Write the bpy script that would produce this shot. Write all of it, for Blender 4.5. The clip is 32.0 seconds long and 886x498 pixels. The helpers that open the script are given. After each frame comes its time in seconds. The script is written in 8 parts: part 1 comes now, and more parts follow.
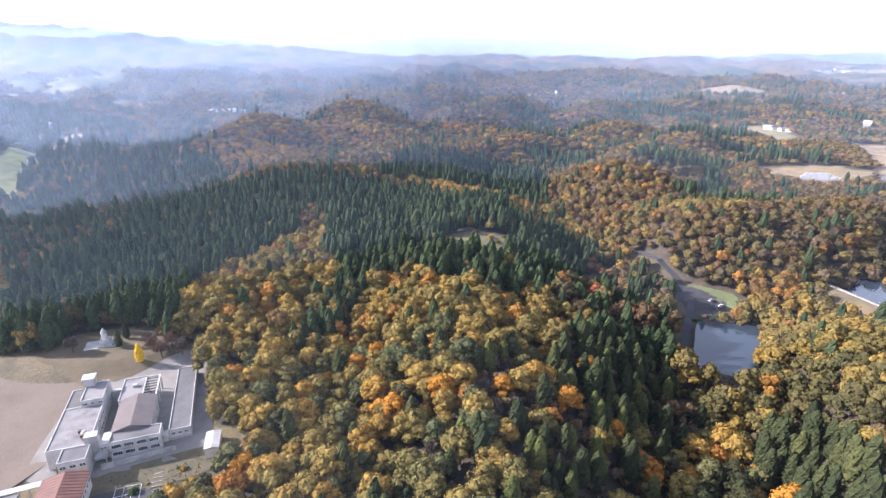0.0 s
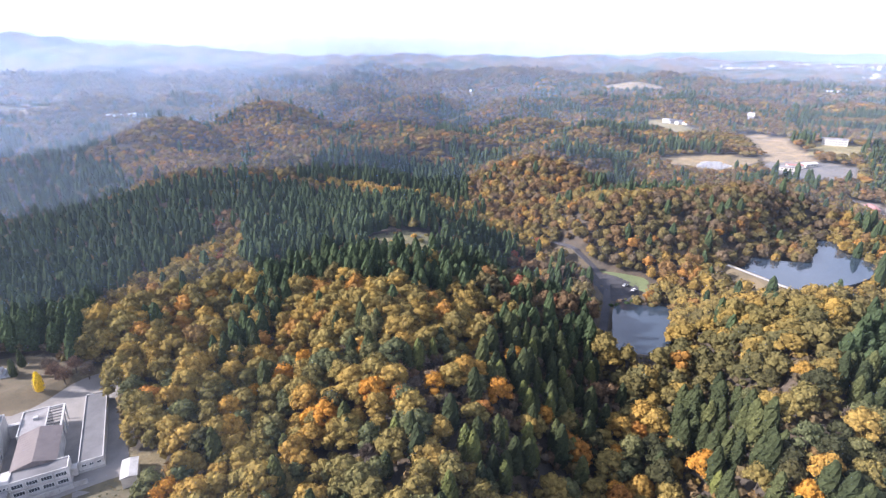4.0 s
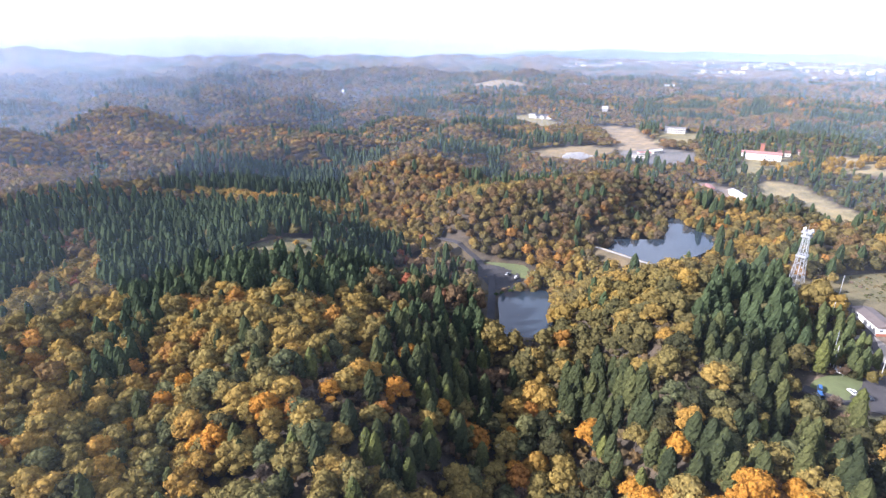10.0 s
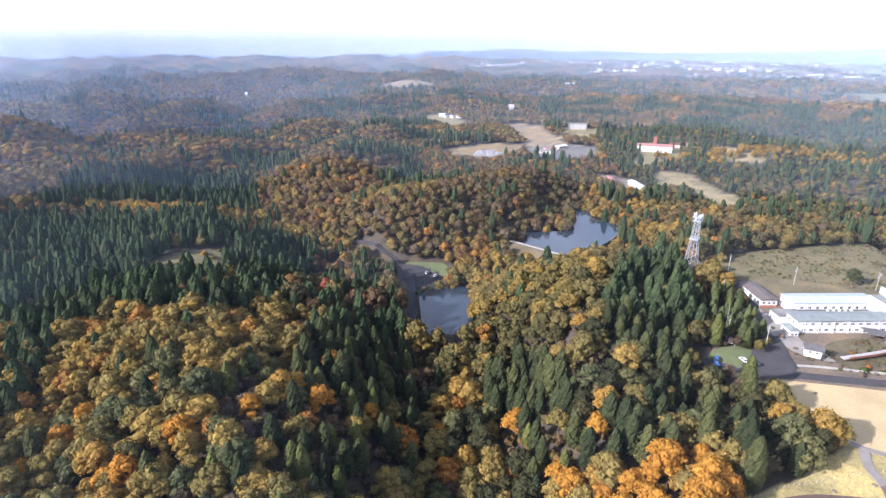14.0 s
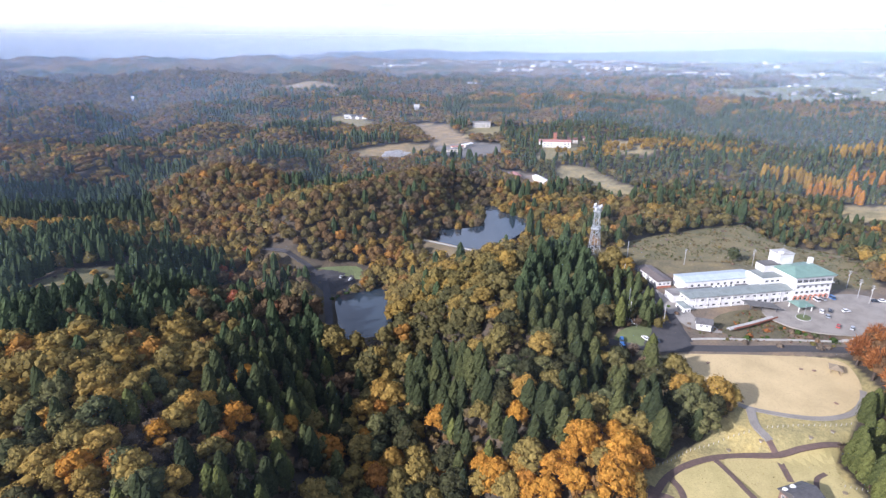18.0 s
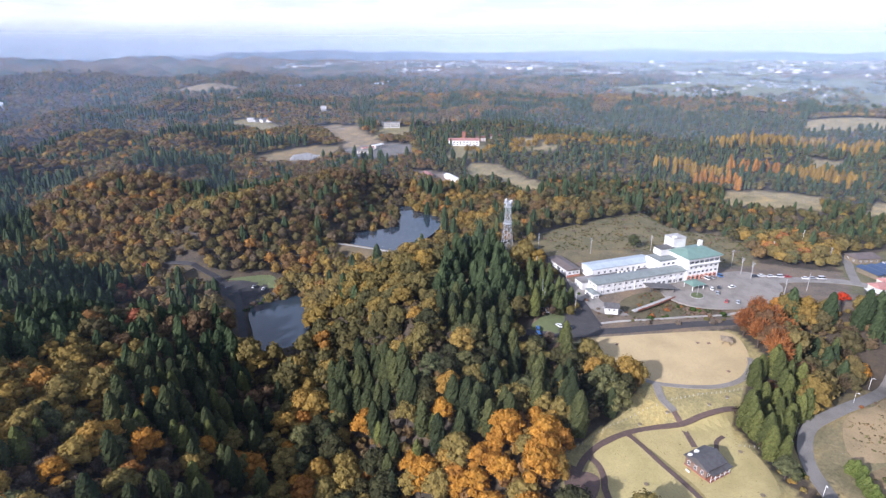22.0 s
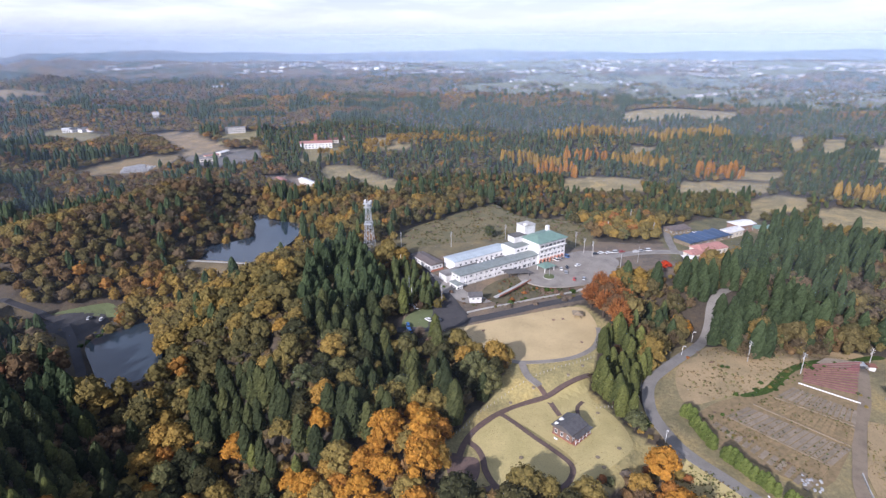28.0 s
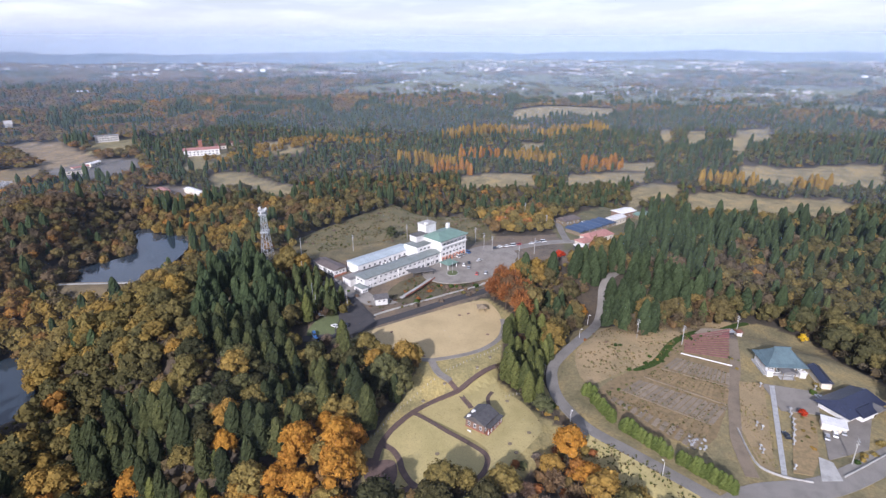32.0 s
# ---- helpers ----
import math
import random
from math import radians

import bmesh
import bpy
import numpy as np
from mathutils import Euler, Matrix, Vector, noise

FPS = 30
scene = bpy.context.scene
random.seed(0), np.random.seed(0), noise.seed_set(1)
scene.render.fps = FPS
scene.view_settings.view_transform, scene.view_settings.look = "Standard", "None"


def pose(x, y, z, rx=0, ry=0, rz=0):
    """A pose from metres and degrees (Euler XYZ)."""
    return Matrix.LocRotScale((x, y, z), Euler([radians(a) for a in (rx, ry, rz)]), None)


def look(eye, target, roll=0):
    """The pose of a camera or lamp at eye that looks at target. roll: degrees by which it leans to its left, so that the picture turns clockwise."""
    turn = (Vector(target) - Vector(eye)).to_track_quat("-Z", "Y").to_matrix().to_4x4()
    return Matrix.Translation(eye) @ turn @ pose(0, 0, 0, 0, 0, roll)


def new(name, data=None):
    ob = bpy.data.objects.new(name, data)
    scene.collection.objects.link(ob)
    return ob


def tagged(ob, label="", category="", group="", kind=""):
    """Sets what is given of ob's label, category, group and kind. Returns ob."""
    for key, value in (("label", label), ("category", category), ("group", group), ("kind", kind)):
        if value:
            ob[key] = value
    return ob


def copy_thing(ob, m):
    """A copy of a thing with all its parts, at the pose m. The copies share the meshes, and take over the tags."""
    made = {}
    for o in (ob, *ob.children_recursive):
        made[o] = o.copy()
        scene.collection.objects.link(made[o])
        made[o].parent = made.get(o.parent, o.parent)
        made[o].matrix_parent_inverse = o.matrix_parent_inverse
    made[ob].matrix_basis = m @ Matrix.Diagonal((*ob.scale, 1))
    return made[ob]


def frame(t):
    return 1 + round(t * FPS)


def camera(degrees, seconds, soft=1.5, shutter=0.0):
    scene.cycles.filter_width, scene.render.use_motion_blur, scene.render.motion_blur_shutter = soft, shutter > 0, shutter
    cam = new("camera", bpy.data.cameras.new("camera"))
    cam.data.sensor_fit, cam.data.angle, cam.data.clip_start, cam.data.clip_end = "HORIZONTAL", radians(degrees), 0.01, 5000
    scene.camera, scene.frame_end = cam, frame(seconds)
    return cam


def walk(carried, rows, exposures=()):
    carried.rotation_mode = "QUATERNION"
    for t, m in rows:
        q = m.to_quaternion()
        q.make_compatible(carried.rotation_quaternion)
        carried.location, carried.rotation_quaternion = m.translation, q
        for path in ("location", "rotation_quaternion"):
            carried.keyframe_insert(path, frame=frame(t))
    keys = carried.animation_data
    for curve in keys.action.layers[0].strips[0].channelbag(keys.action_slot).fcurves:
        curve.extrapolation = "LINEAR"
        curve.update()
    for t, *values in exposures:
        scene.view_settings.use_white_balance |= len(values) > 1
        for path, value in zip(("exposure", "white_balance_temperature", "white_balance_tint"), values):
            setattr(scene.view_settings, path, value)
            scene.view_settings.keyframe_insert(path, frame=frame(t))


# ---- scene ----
EXPOSURES = ((0.0, 1.24, 6000, 22), (6.0, 1.26, 5980, 22), (9.0, 1.22, 5950, 21), (14.0, 0.89, 5850, 20), (19.0, 0.51, 5750, 19), (25.0, 0.31, 5780, 20), (32.0, 0.07, 5850, 20))  # seconds, stops, white balance
# Camera: a drone that hovers 130 m over the hotel's ground and turns slowly to the right.
EYE = (0.0, 0.0, 130.0)
TURNS = (  # seconds, then the three angles
    (0, 69.58, -0.21, 0.91),
    (1, 69.57, -0.14, -1.23),
    (2, 69.57, -0.11, -3.33),
    (3, 69.56, -0.09, -5.45),
    (3.5, 69.56, -0.08, -6.52),
    (5.5, 69.56, -0.05, -10.79),
    (6, 69.56, -0.04, -11.85),
    (7, 69.55, -0.01, -13.97),
    (8, 69.54, 0.01, -16.09),
    (9, 69.54, 0.03, -18.21),
    (10, 69.54, 0.06, -20.37),
    (11, 69.54, 0.08, -22.58),
    (12, 69.54, 0.10, -24.84),
    (13, 69.54, 0.12, -27.17),
    (14, 69.55, 0.14, -29.54),
    (14.5, 69.55, 0.15, -30.74),
    (16.5, 69.56, 0.17, -35.57),
    (17, 69.56, 0.18, -36.78),
    (18, 69.56, 0.19, -39.17),
    (19, 69.56, 0.20, -41.54),
    (20, 69.56, 0.21, -43.87),
    (21, 69.56, 0.21, -46.19),
    (22, 69.56, 0.21, -48.51),
    (23, 69.55, 0.21, -50.87),
    (24, 69.55, 0.21, -53.28),
    (25, 69.55, 0.21, -55.77),
    (25.5, 69.55, 0.20, -57.05),
    (27.5, 69.55, 0.17, -62.34),
    (28, 69.55, 0.16, -63.69),
    (29, 69.55, 0.14, -66.39),
    (30, 69.55, 0.13, -69.07),
    (31, 69.56, 0.11, -71.74),
    (32, 69.61, 0.12, -74.52),
)
cam = camera(78.07, 32.0, soft=1.4)
walk(cam, [(t, pose(*EYE, a, b, c)) for t, a, b, c in TURNS], EXPOSURES)

# ---- light: low autumn sun from the west, thin broken cloud ----
SUN_BEARING, SUN_HEIGHT = -85.0, 27.0
world = bpy.data.worlds.new("sky")
scene.world = world
world.use_nodes = True
wn, wl = world.node_tree.nodes, world.node_tree.links
wn.clear()
w_out, w_back = wn.new("ShaderNodeOutputWorld"), wn.new("ShaderNodeBackground")
w_sky = wn.new("ShaderNodeTexSky")
w_sky.sky_type, w_sky.sun_disc = "NISHITA", False
w_sky.sun_elevation, w_sky.sun_rotation = radians(SUN_HEIGHT), radians(SUN_BEARING)
w_sky.air_density, w_sky.dust_density, w_sky.ozone_density = 1.0, 2.0, 1.0
w_co, w_sep = wn.new("ShaderNodeTexCoord"), wn.new("ShaderNodeSeparateXYZ")
w_up, w_dir = wn.new("ShaderNodeMath"), wn.new("ShaderNodeCombineXYZ")
w_up.operation, w_up.inputs[1].default_value = "MAXIMUM", 0.004
wl.new(w_co.outputs["Generated"], w_sep.inputs[0])
wl.new(w_sep.outputs["Z"], w_up.inputs[0])
wl.new(w_sep.outputs["X"], w_dir.inputs["X"])
wl.new(w_sep.outputs["Y"], w_dir.inputs["Y"])
wl.new(w_up.outputs[0], w_dir.inputs["Z"])
wl.new(w_dir.outputs[0], w_sky.inputs["Vector"])
# clouds: a flat layer seen in perspective
w_den = wn.new("ShaderNodeMath")
w_den.operation, w_den.inputs[1].default_value = "ADD", 0.09
wl.new(w_up.outputs[0], w_den.inputs[0])
w_div = wn.new("ShaderNodeVectorMath")
w_div.operation = "DIVIDE"
w_den3 = wn.new("ShaderNodeCombineXYZ")
for k in range(3):
    wl.new(w_den.outputs[0], w_den3.inputs[k])
wl.new(w_dir.outputs[0], w_div.inputs[0])
wl.new(w_den3.outputs[0], w_div.inputs[1])
w_noise = wn.new("ShaderNodeTexNoise")
w_noise.inputs["Scale"].default_value, w_noise.inputs["Detail"].default_value = 0.75, 7
w_noise.inputs["Roughness"].default_value = 0.55
wl.new(w_div.outputs[0], w_noise.inputs["Vector"])
w_ramp = wn.new("ShaderNodeValToRGB")
w_ramp.color_ramp.elements[0].position, w_ramp.color_ramp.elements[0].color = 0.38, (0.25, 0.25, 0.25, 1)
w_ramp.color_ramp.elements[1].position, w_ramp.color_ramp.elements[1].color = 0.66, (1, 1, 1, 1)
wl.new(w_noise.outputs["Fac"], w_ramp.inputs[0])
# towards the horizon the cloud layer closes into an even veil
w_low = wn.new("ShaderNodeMapRange")
w_low.interpolation_type = "SMOOTHSTEP"
w_low.inputs["From Min"].default_value, w_low.inputs["From Max"].default_value = 0.0, 0.11
w_low.inputs["To Min"].default_value, w_low.inputs["To Max"].default_value = 1.0, 0.0
wl.new(w_sep.outputs["Z"], w_low.inputs["Value"])
w_even = wn.new("ShaderNodeMix")
wl.new(w_low.outputs["Result"], w_even.inputs["Factor"])
wl.new(w_ramp.outputs[0], w_even.inputs["A"])
w_even.inputs["B"].default_value = 0.68
w_cover = wn.new("ShaderNodeMath")
w_cover.operation = "MULTIPLY"
# overhead the cloud thins out to open blue
w_high = wn.new("ShaderNodeMapRange")
w_high.interpolation_type = "SMOOTHSTEP"
w_high.inputs["From Min"].default_value, w_high.inputs["From Max"].default_value = 0.1, 0.7
w_high.inputs["To Min"].default_value, w_high.inputs["To Max"].default_value = 0.88, 0.22
wl.new(w_sep.outputs["Z"], w_high.inputs["Value"])
wl.new(w_high.outputs["Result"], w_cover.inputs[1])
wl.new(w_even.outputs["Result"], w_cover.inputs[0])
w_mix = wn.new("ShaderNodeMix")
w_mix.data_type = "RGBA"
wl.new(w_cover.outputs[0], w_mix.inputs["Factor"])
wl.new(w_sky.outputs[0], w_mix.inputs["A"])
w_mix.inputs["B"].default_value = (10.4, 10.9, 12.0, 1)
wl.new(w_mix.outputs["Result"], w_back.inputs["Color"])
w_back.inputs["Strength"].default_value = 0.115
wl.new(w_back.outputs[0], w_out.inputs["Surface"])

sun = new("sun", bpy.data.lights.new("sun", "SUN"))
sun.data.energy, sun.data.angle, sun.data.color = 5.0, radians(0.6), (1.0, 0.95, 0.88)
sun_way = Vector((math.sin(radians(SUN_BEARING)) * math.cos(radians(SUN_HEIGHT)),
                  math.cos(radians(SUN_BEARING)) * math.cos(radians(SUN_HEIGHT)), math.sin(radians(SUN_HEIGHT))))
sun.matrix_world = look(sun_way * 400, (0, 0, 0))


# ---- haze imitated by tinted see-through shells that scatter sun and sky, one behind another ----
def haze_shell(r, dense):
    m = bpy.data.materials.new("haze shell tint")
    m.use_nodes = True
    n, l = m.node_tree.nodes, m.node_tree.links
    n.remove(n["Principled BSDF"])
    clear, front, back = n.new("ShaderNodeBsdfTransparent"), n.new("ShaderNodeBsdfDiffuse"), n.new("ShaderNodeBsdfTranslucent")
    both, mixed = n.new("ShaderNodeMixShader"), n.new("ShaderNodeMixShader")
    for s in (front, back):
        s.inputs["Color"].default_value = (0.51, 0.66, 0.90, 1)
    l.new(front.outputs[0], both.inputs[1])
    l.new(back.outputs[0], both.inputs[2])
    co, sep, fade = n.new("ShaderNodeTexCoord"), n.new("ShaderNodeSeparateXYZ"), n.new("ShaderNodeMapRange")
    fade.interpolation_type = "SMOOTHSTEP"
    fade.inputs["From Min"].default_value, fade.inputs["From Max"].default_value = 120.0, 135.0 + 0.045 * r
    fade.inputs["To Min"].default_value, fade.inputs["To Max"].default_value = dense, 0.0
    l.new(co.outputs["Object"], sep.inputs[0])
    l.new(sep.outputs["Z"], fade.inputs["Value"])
    # more tint to the west imitates brighter haze on the sun's side
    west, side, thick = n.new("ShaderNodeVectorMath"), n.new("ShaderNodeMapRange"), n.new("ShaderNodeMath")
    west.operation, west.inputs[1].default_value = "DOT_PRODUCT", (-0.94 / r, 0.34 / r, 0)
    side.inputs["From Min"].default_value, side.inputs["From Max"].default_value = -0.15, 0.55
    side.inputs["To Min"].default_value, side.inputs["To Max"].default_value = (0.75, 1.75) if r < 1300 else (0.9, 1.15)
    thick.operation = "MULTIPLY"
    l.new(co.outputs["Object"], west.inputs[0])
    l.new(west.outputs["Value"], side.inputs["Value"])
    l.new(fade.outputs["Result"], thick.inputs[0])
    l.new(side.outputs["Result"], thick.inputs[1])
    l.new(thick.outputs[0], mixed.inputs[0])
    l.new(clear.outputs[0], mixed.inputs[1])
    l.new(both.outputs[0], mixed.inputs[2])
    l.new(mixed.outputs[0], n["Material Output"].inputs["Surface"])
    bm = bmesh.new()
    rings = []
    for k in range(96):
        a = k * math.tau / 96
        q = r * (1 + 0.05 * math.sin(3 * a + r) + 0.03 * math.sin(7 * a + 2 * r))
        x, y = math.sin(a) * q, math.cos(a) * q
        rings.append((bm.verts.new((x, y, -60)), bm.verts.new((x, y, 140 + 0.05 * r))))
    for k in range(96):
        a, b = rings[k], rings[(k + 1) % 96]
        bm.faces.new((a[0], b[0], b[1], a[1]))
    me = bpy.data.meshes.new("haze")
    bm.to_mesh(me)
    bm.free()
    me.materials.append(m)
    tagged(new("haze", me), "see-through pale blue shell imitating autumn haze", "haze", kind="structure")


# the 105 m shell is added to lift the dark tones close by
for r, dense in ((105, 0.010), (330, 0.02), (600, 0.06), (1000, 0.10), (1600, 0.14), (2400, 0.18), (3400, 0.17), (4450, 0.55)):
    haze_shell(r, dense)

# ---- materials ----
def stuff_nodes(name):
    m = bpy.data.materials.new(name)
    m.use_nodes = True
    n, l = m.node_tree.nodes, m.node_tree.links
    return m, n, l, n["Principled BSDF"]


def noise_node(n, l, scale, detail=4.0, rough=0.55, space="Object"):
    co, tex = n.new("ShaderNodeTexCoord"), n.new("ShaderNodeTexNoise")
    tex.inputs["Scale"].default_value, tex.inputs["Detail"].default_value = scale, detail
    tex.inputs["Roughness"].default_value = rough
    l.new(co.outputs[space], tex.inputs["Vector"])
    return tex.outputs["Fac"]


def ramp_node(n, l, fac, stops):
    r = n.new("ShaderNodeValToRGB")
    e = r.color_ramp.elements
    while len(e) < len(stops):
        e.new(0.5)
    for k, (at, c) in enumerate(stops):
        e[k].position, e[k].color = at, (*c, 1)
    l.new(fac, r.inputs[0])
    return r.outputs[0]


def mix_node(n, l, a, b, fac, how="MIX"):
    m = n.new("ShaderNodeMix")
    m.data_type, m.blend_type = "RGBA", how
    for key, v in (("A", a), ("B", b), ("Factor", fac)):
        if isinstance(v, (int, float)):
            m.inputs[key].default_value = v
        elif isinstance(v, tuple):
            m.inputs[key].default_value = (*v, 1)
        else:
            l.new(v, m.inputs[key])
    return m.outputs["Result"]


def bump_node(n, l, fac, bsdf, strength, deep):
    b = n.new("ShaderNodeBump")
    b.inputs["Strength"].default_value, b.inputs["Distance"].default_value = strength, deep
    l.new(fac, b.inputs["Height"])
    l.new(b.outputs[0], bsdf.inputs["Normal"])


def worn(name, base, stain, scale=0.6, grain=9.0, rough=0.75, metal=0.0, bump=0.15, vary=0.12):
    """A plain surface with stains at a large scale and grain at a small one; alike pieces differ a little."""
    m, n, l, bsdf = stuff_nodes(name)
    large, small = noise_node(n, l, scale, 5, 0.6), noise_node(n, l, grain, 3, 0.6)
    c = mix_node(n, l, base, stain, ramp_node(n, l, large, ((0.42, (0, 0, 0)), (0.72, (1, 1, 1)))))
    c = mix_node(n, l, c, ramp_node(n, l, small, ((0.2, (0.75, 0.75, 0.75)), (0.8, (1.15, 1.15, 1.15)))), 1.0, "MULTIPLY")
    info = n.new("ShaderNodeObjectInfo")
    v = ramp_node(n, l, info.outputs["Random"], ((0.0, (1 - vary,) * 3), (1.0, (1 + vary,) * 3)))
    l.new(mix_node(n, l, c, v, 1.0, "MULTIPLY"), bsdf.inputs["Base Color"])
    bsdf.inputs["Roughness"].default_value, bsdf.inputs["Metallic"].default_value = rough, metal
    bump_node(n, l, small, bsdf, bump, 0.05)
    return m


def leafy(name, stops, speckle=(0.78, 1.24), grain=1.1, through_light=0.18, attribute=False):
    """Foliage: each tree takes its own hue, each clump its own shade."""
    m, n, l, bsdf = stuff_nodes(name)
    n.remove(bsdf)
    geo = n.new("ShaderNodeNewGeometry")
    if attribute:
        at = n.new("ShaderNodeAttribute")
        at.attribute_name = "leaf"
        c = at.outputs["Color"]
    else:
        info = n.new("ShaderNodeObjectInfo")
        c = ramp_node(n, l, info.outputs["Random"], stops)
    lo, hi = speckle
    c = mix_node(n, l, c, ramp_node(n, l, geo.outputs["Random Per Island"], ((0.0, (lo, lo, lo)), (1.0, (hi, hi * 0.98, hi * 0.9)))), 1.0, "MULTIPLY")
    small = noise_node(n, l, grain, 3, 0.65)
    c = mix_node(n, l, c, ramp_node(n, l, small, ((0.3, (0.6, 0.62, 0.65)), (0.7, (1.3, 1.28, 1.2)))), 1.0, "MULTIPLY")
    d, t, mx = n.new("ShaderNodeBsdfDiffuse"), n.new("ShaderNodeBsdfTranslucent"), n.new("ShaderNodeMixShader")
    l.new(c, d.inputs["Color"])
    l.new(c, t.inputs["Color"])
    mx.inputs[0].default_value = through_light
    l.new(d.outputs[0], mx.inputs[1])
    l.new(t.outputs[0], mx.inputs[2])
    l.new(mx.outputs[0], n["Material Output"].inputs["Surface"])
    return m


CEDAR, CEDAR_SUN = (0.050, 0.070, 0.036), (0.092, 0.108, 0.045)
OLIVE, MOSS, GOLD, AMBER = (0.160, 0.132, 0.050), (0.062, 0.066, 0.034), (0.300, 0.193, 0.048), (0.35, 0.165, 0.040)
RUST, RED, TWIG, LEMON = (0.140, 0.083, 0.046), (0.22, 0.080, 0.048), (0.105, 0.085, 0.070), (0.62, 0.42, 0.03)

mat_woods = leafy("woodland foliage", (), (0.8, 1.22), attribute=True, grain=0.9)
mat_cedar = leafy("cedar needles", ((0.0, (0.032, 0.041, 0.023)), (0.6, (0.050, 0.060, 0.029)), (1.0, (0.078, 0.084, 0.035))), through_light=0.12)
mat_oak = leafy("oak leaves turning", ((0.0, (0.087, 0.100, 0.053)), (0.3, (0.122, 0.123, 0.058)), (0.6, OLIVE), (0.85, (0.211, 0.165, 0.058)), (1.0, (0.273, 0.188, 0.058))))
mat_moss = leafy("dark green oak leaves", ((0.0, (0.039, 0.043, 0.025)), (0.5, (0.056, 0.057, 0.030)), (1.0, (0.080, 0.072, 0.034))))
mat_gold = leafy("golden leaves", ((0.0, (0.211, 0.169, 0.062)), (0.5, (0.268, 0.196, 0.062)), (1.0, (0.342, 0.203, 0.052))))
mat_amber = leafy("orange leaves", ((0.0, (0.42, 0.215, 0.040)), (0.7, (0.37, 0.175, 0.036)), (1.0, (0.29, 0.135, 0.045))))
mat_twig = leafy("bare twigs", ((0.0, (0.140, 0.115, 0.095)), (0.5, (0.174, 0.136, 0.111)), (0.8, (0.190, 0.124, 0.091)), (1.0, (0.215, 0.149, 0.083))), through_light=0.1)
mat_lemon = leafy("ginkgo leaves", ((0.0, LEMON), (1.0, LEMON)))
mat_red = leafy("red maple leaves", ((0.0, (0.42, 0.05, 0.02)), (1.0, (0.40, 0.04, 0.02))))
mat_larch = leafy("rusty larch needles", ((0.0, (0.26, 0.105, 0.045)), (1.0, (0.32, 0.135, 0.05))))
mat_hedge = leafy("clipped hedge", ((0.0, (0.035, 0.06, 0.022)), (1.0, (0.075, 0.115, 0.03))), grain=3.0)
mat_conifer = leafy("light green hedge conifer", ((0.0, (0.095, 0.125, 0.036)), (1.0, (0.135, 0.165, 0.05))), grain=3.0)
mat_bark = worn("bark", (0.085, 0.062, 0.045), (0.05, 0.04, 0.032), 1.5, 14, 0.9, bump=0.5)

mat_young = leafy("young cedar needles", ((0.0, (0.069, 0.081, 0.031)), (1.0, (0.122, 0.133, 0.044))))

mat_white = worn("white painted render", (0.76, 0.75, 0.74), (0.60, 0.59, 0.57), 0.25, 3, 0.8)
mat_oldwhite = worn("weathered off-white render", (0.50, 0.48, 0.45), (0.33, 0.315, 0.29), 0.25, 3, 0.85)
mat_dullgrass = worn("dull brown school grass", (0.15, 0.115, 0.065), (0.095, 0.08, 0.045), 0.09, 2, 0.95, bump=0.5)
mat_garden = worn("brown-green planted garden ground", (0.125, 0.105, 0.058), (0.075, 0.07, 0.04), 0.2, 2.5, 0.95, bump=0.6)
mat_dirt = worn("trodden brown dirt track", (0.26, 0.205, 0.145), (0.18, 0.14, 0.10), 0.2, 4, 0.95, bump=0.4)
mat_cream = worn("cream wall", (0.68, 0.62, 0.52), (0.55, 0.49, 0.40), 0.4, 4, 0.85)
mat_concrete = worn("weathered concrete", (0.42, 0.41, 0.39), (0.28, 0.27, 0.25), 0.3, 5, 0.9, bump=0.3)
mat_flatroof = worn("grey roofing felt", (0.145, 0.14, 0.138), (0.09, 0.088, 0.088), 0.12, 4, 0.9)
mat_paleroof = worn("pale stained roof screed", (0.25, 0.238, 0.23), (0.135, 0.125, 0.12), 0.16, 3, 0.9)
mat_greyroof = worn("grey-green metal roof", (0.23, 0.26, 0.25), (0.17, 0.19, 0.18), 0.3, 6, 0.5, bump=0.1)
mat_blueroof = worn("pale blue-grey metal roof", (0.46, 0.52, 0.56), (0.36, 0.42, 0.45), 0.3, 5, 0.45, bump=0.1)
mat_greenroof = worn("verdigris green metal roof", (0.20, 0.315, 0.26), (0.155, 0.25, 0.21), 0.3, 6, 0.5)
mat_slate = worn("dark slate roof", (0.105, 0.10, 0.102), (0.06, 0.057, 0.06), 0.6, 8, 0.6, bump=0.3)
mat_navy = worn("glossy navy tile roof", (0.03, 0.036, 0.07), (0.02, 0.024, 0.045), 0.6, 8, 0.35, bump=0.3)
mat_temple = worn("blue-grey copper temple roof", (0.10, 0.15, 0.17), (0.07, 0.105, 0.12), 0.3, 6, 0.45)
mat_pink = worn("faded red tile roof", (0.40, 0.20, 0.17), (0.30, 0.14, 0.12), 0.5, 7, 0.75)
mat_rustroof = worn("rusty red metal roof", (0.165, 0.070, 0.046), (0.10, 0.052, 0.042), 0.25, 6, 0.75)
mat_brownroof = worn("brown-grey metal gym roof", (0.165, 0.132, 0.118), (0.12, 0.098, 0.088), 0.3, 6, 0.6)
mat_bluetin = worn("blue painted tin roof", (0.055, 0.09, 0.165), (0.04, 0.065, 0.12), 0.4, 5, 0.5)
mat_skyblue = worn("bright blue roof", (0.10, 0.30, 0.62), (0.08, 0.24, 0.5), 0.4, 5, 0.5)
mat_brownwall = worn("brown timber cladding", (0.22, 0.14, 0.105), (0.155, 0.10, 0.075), 0.8, 9, 0.8)
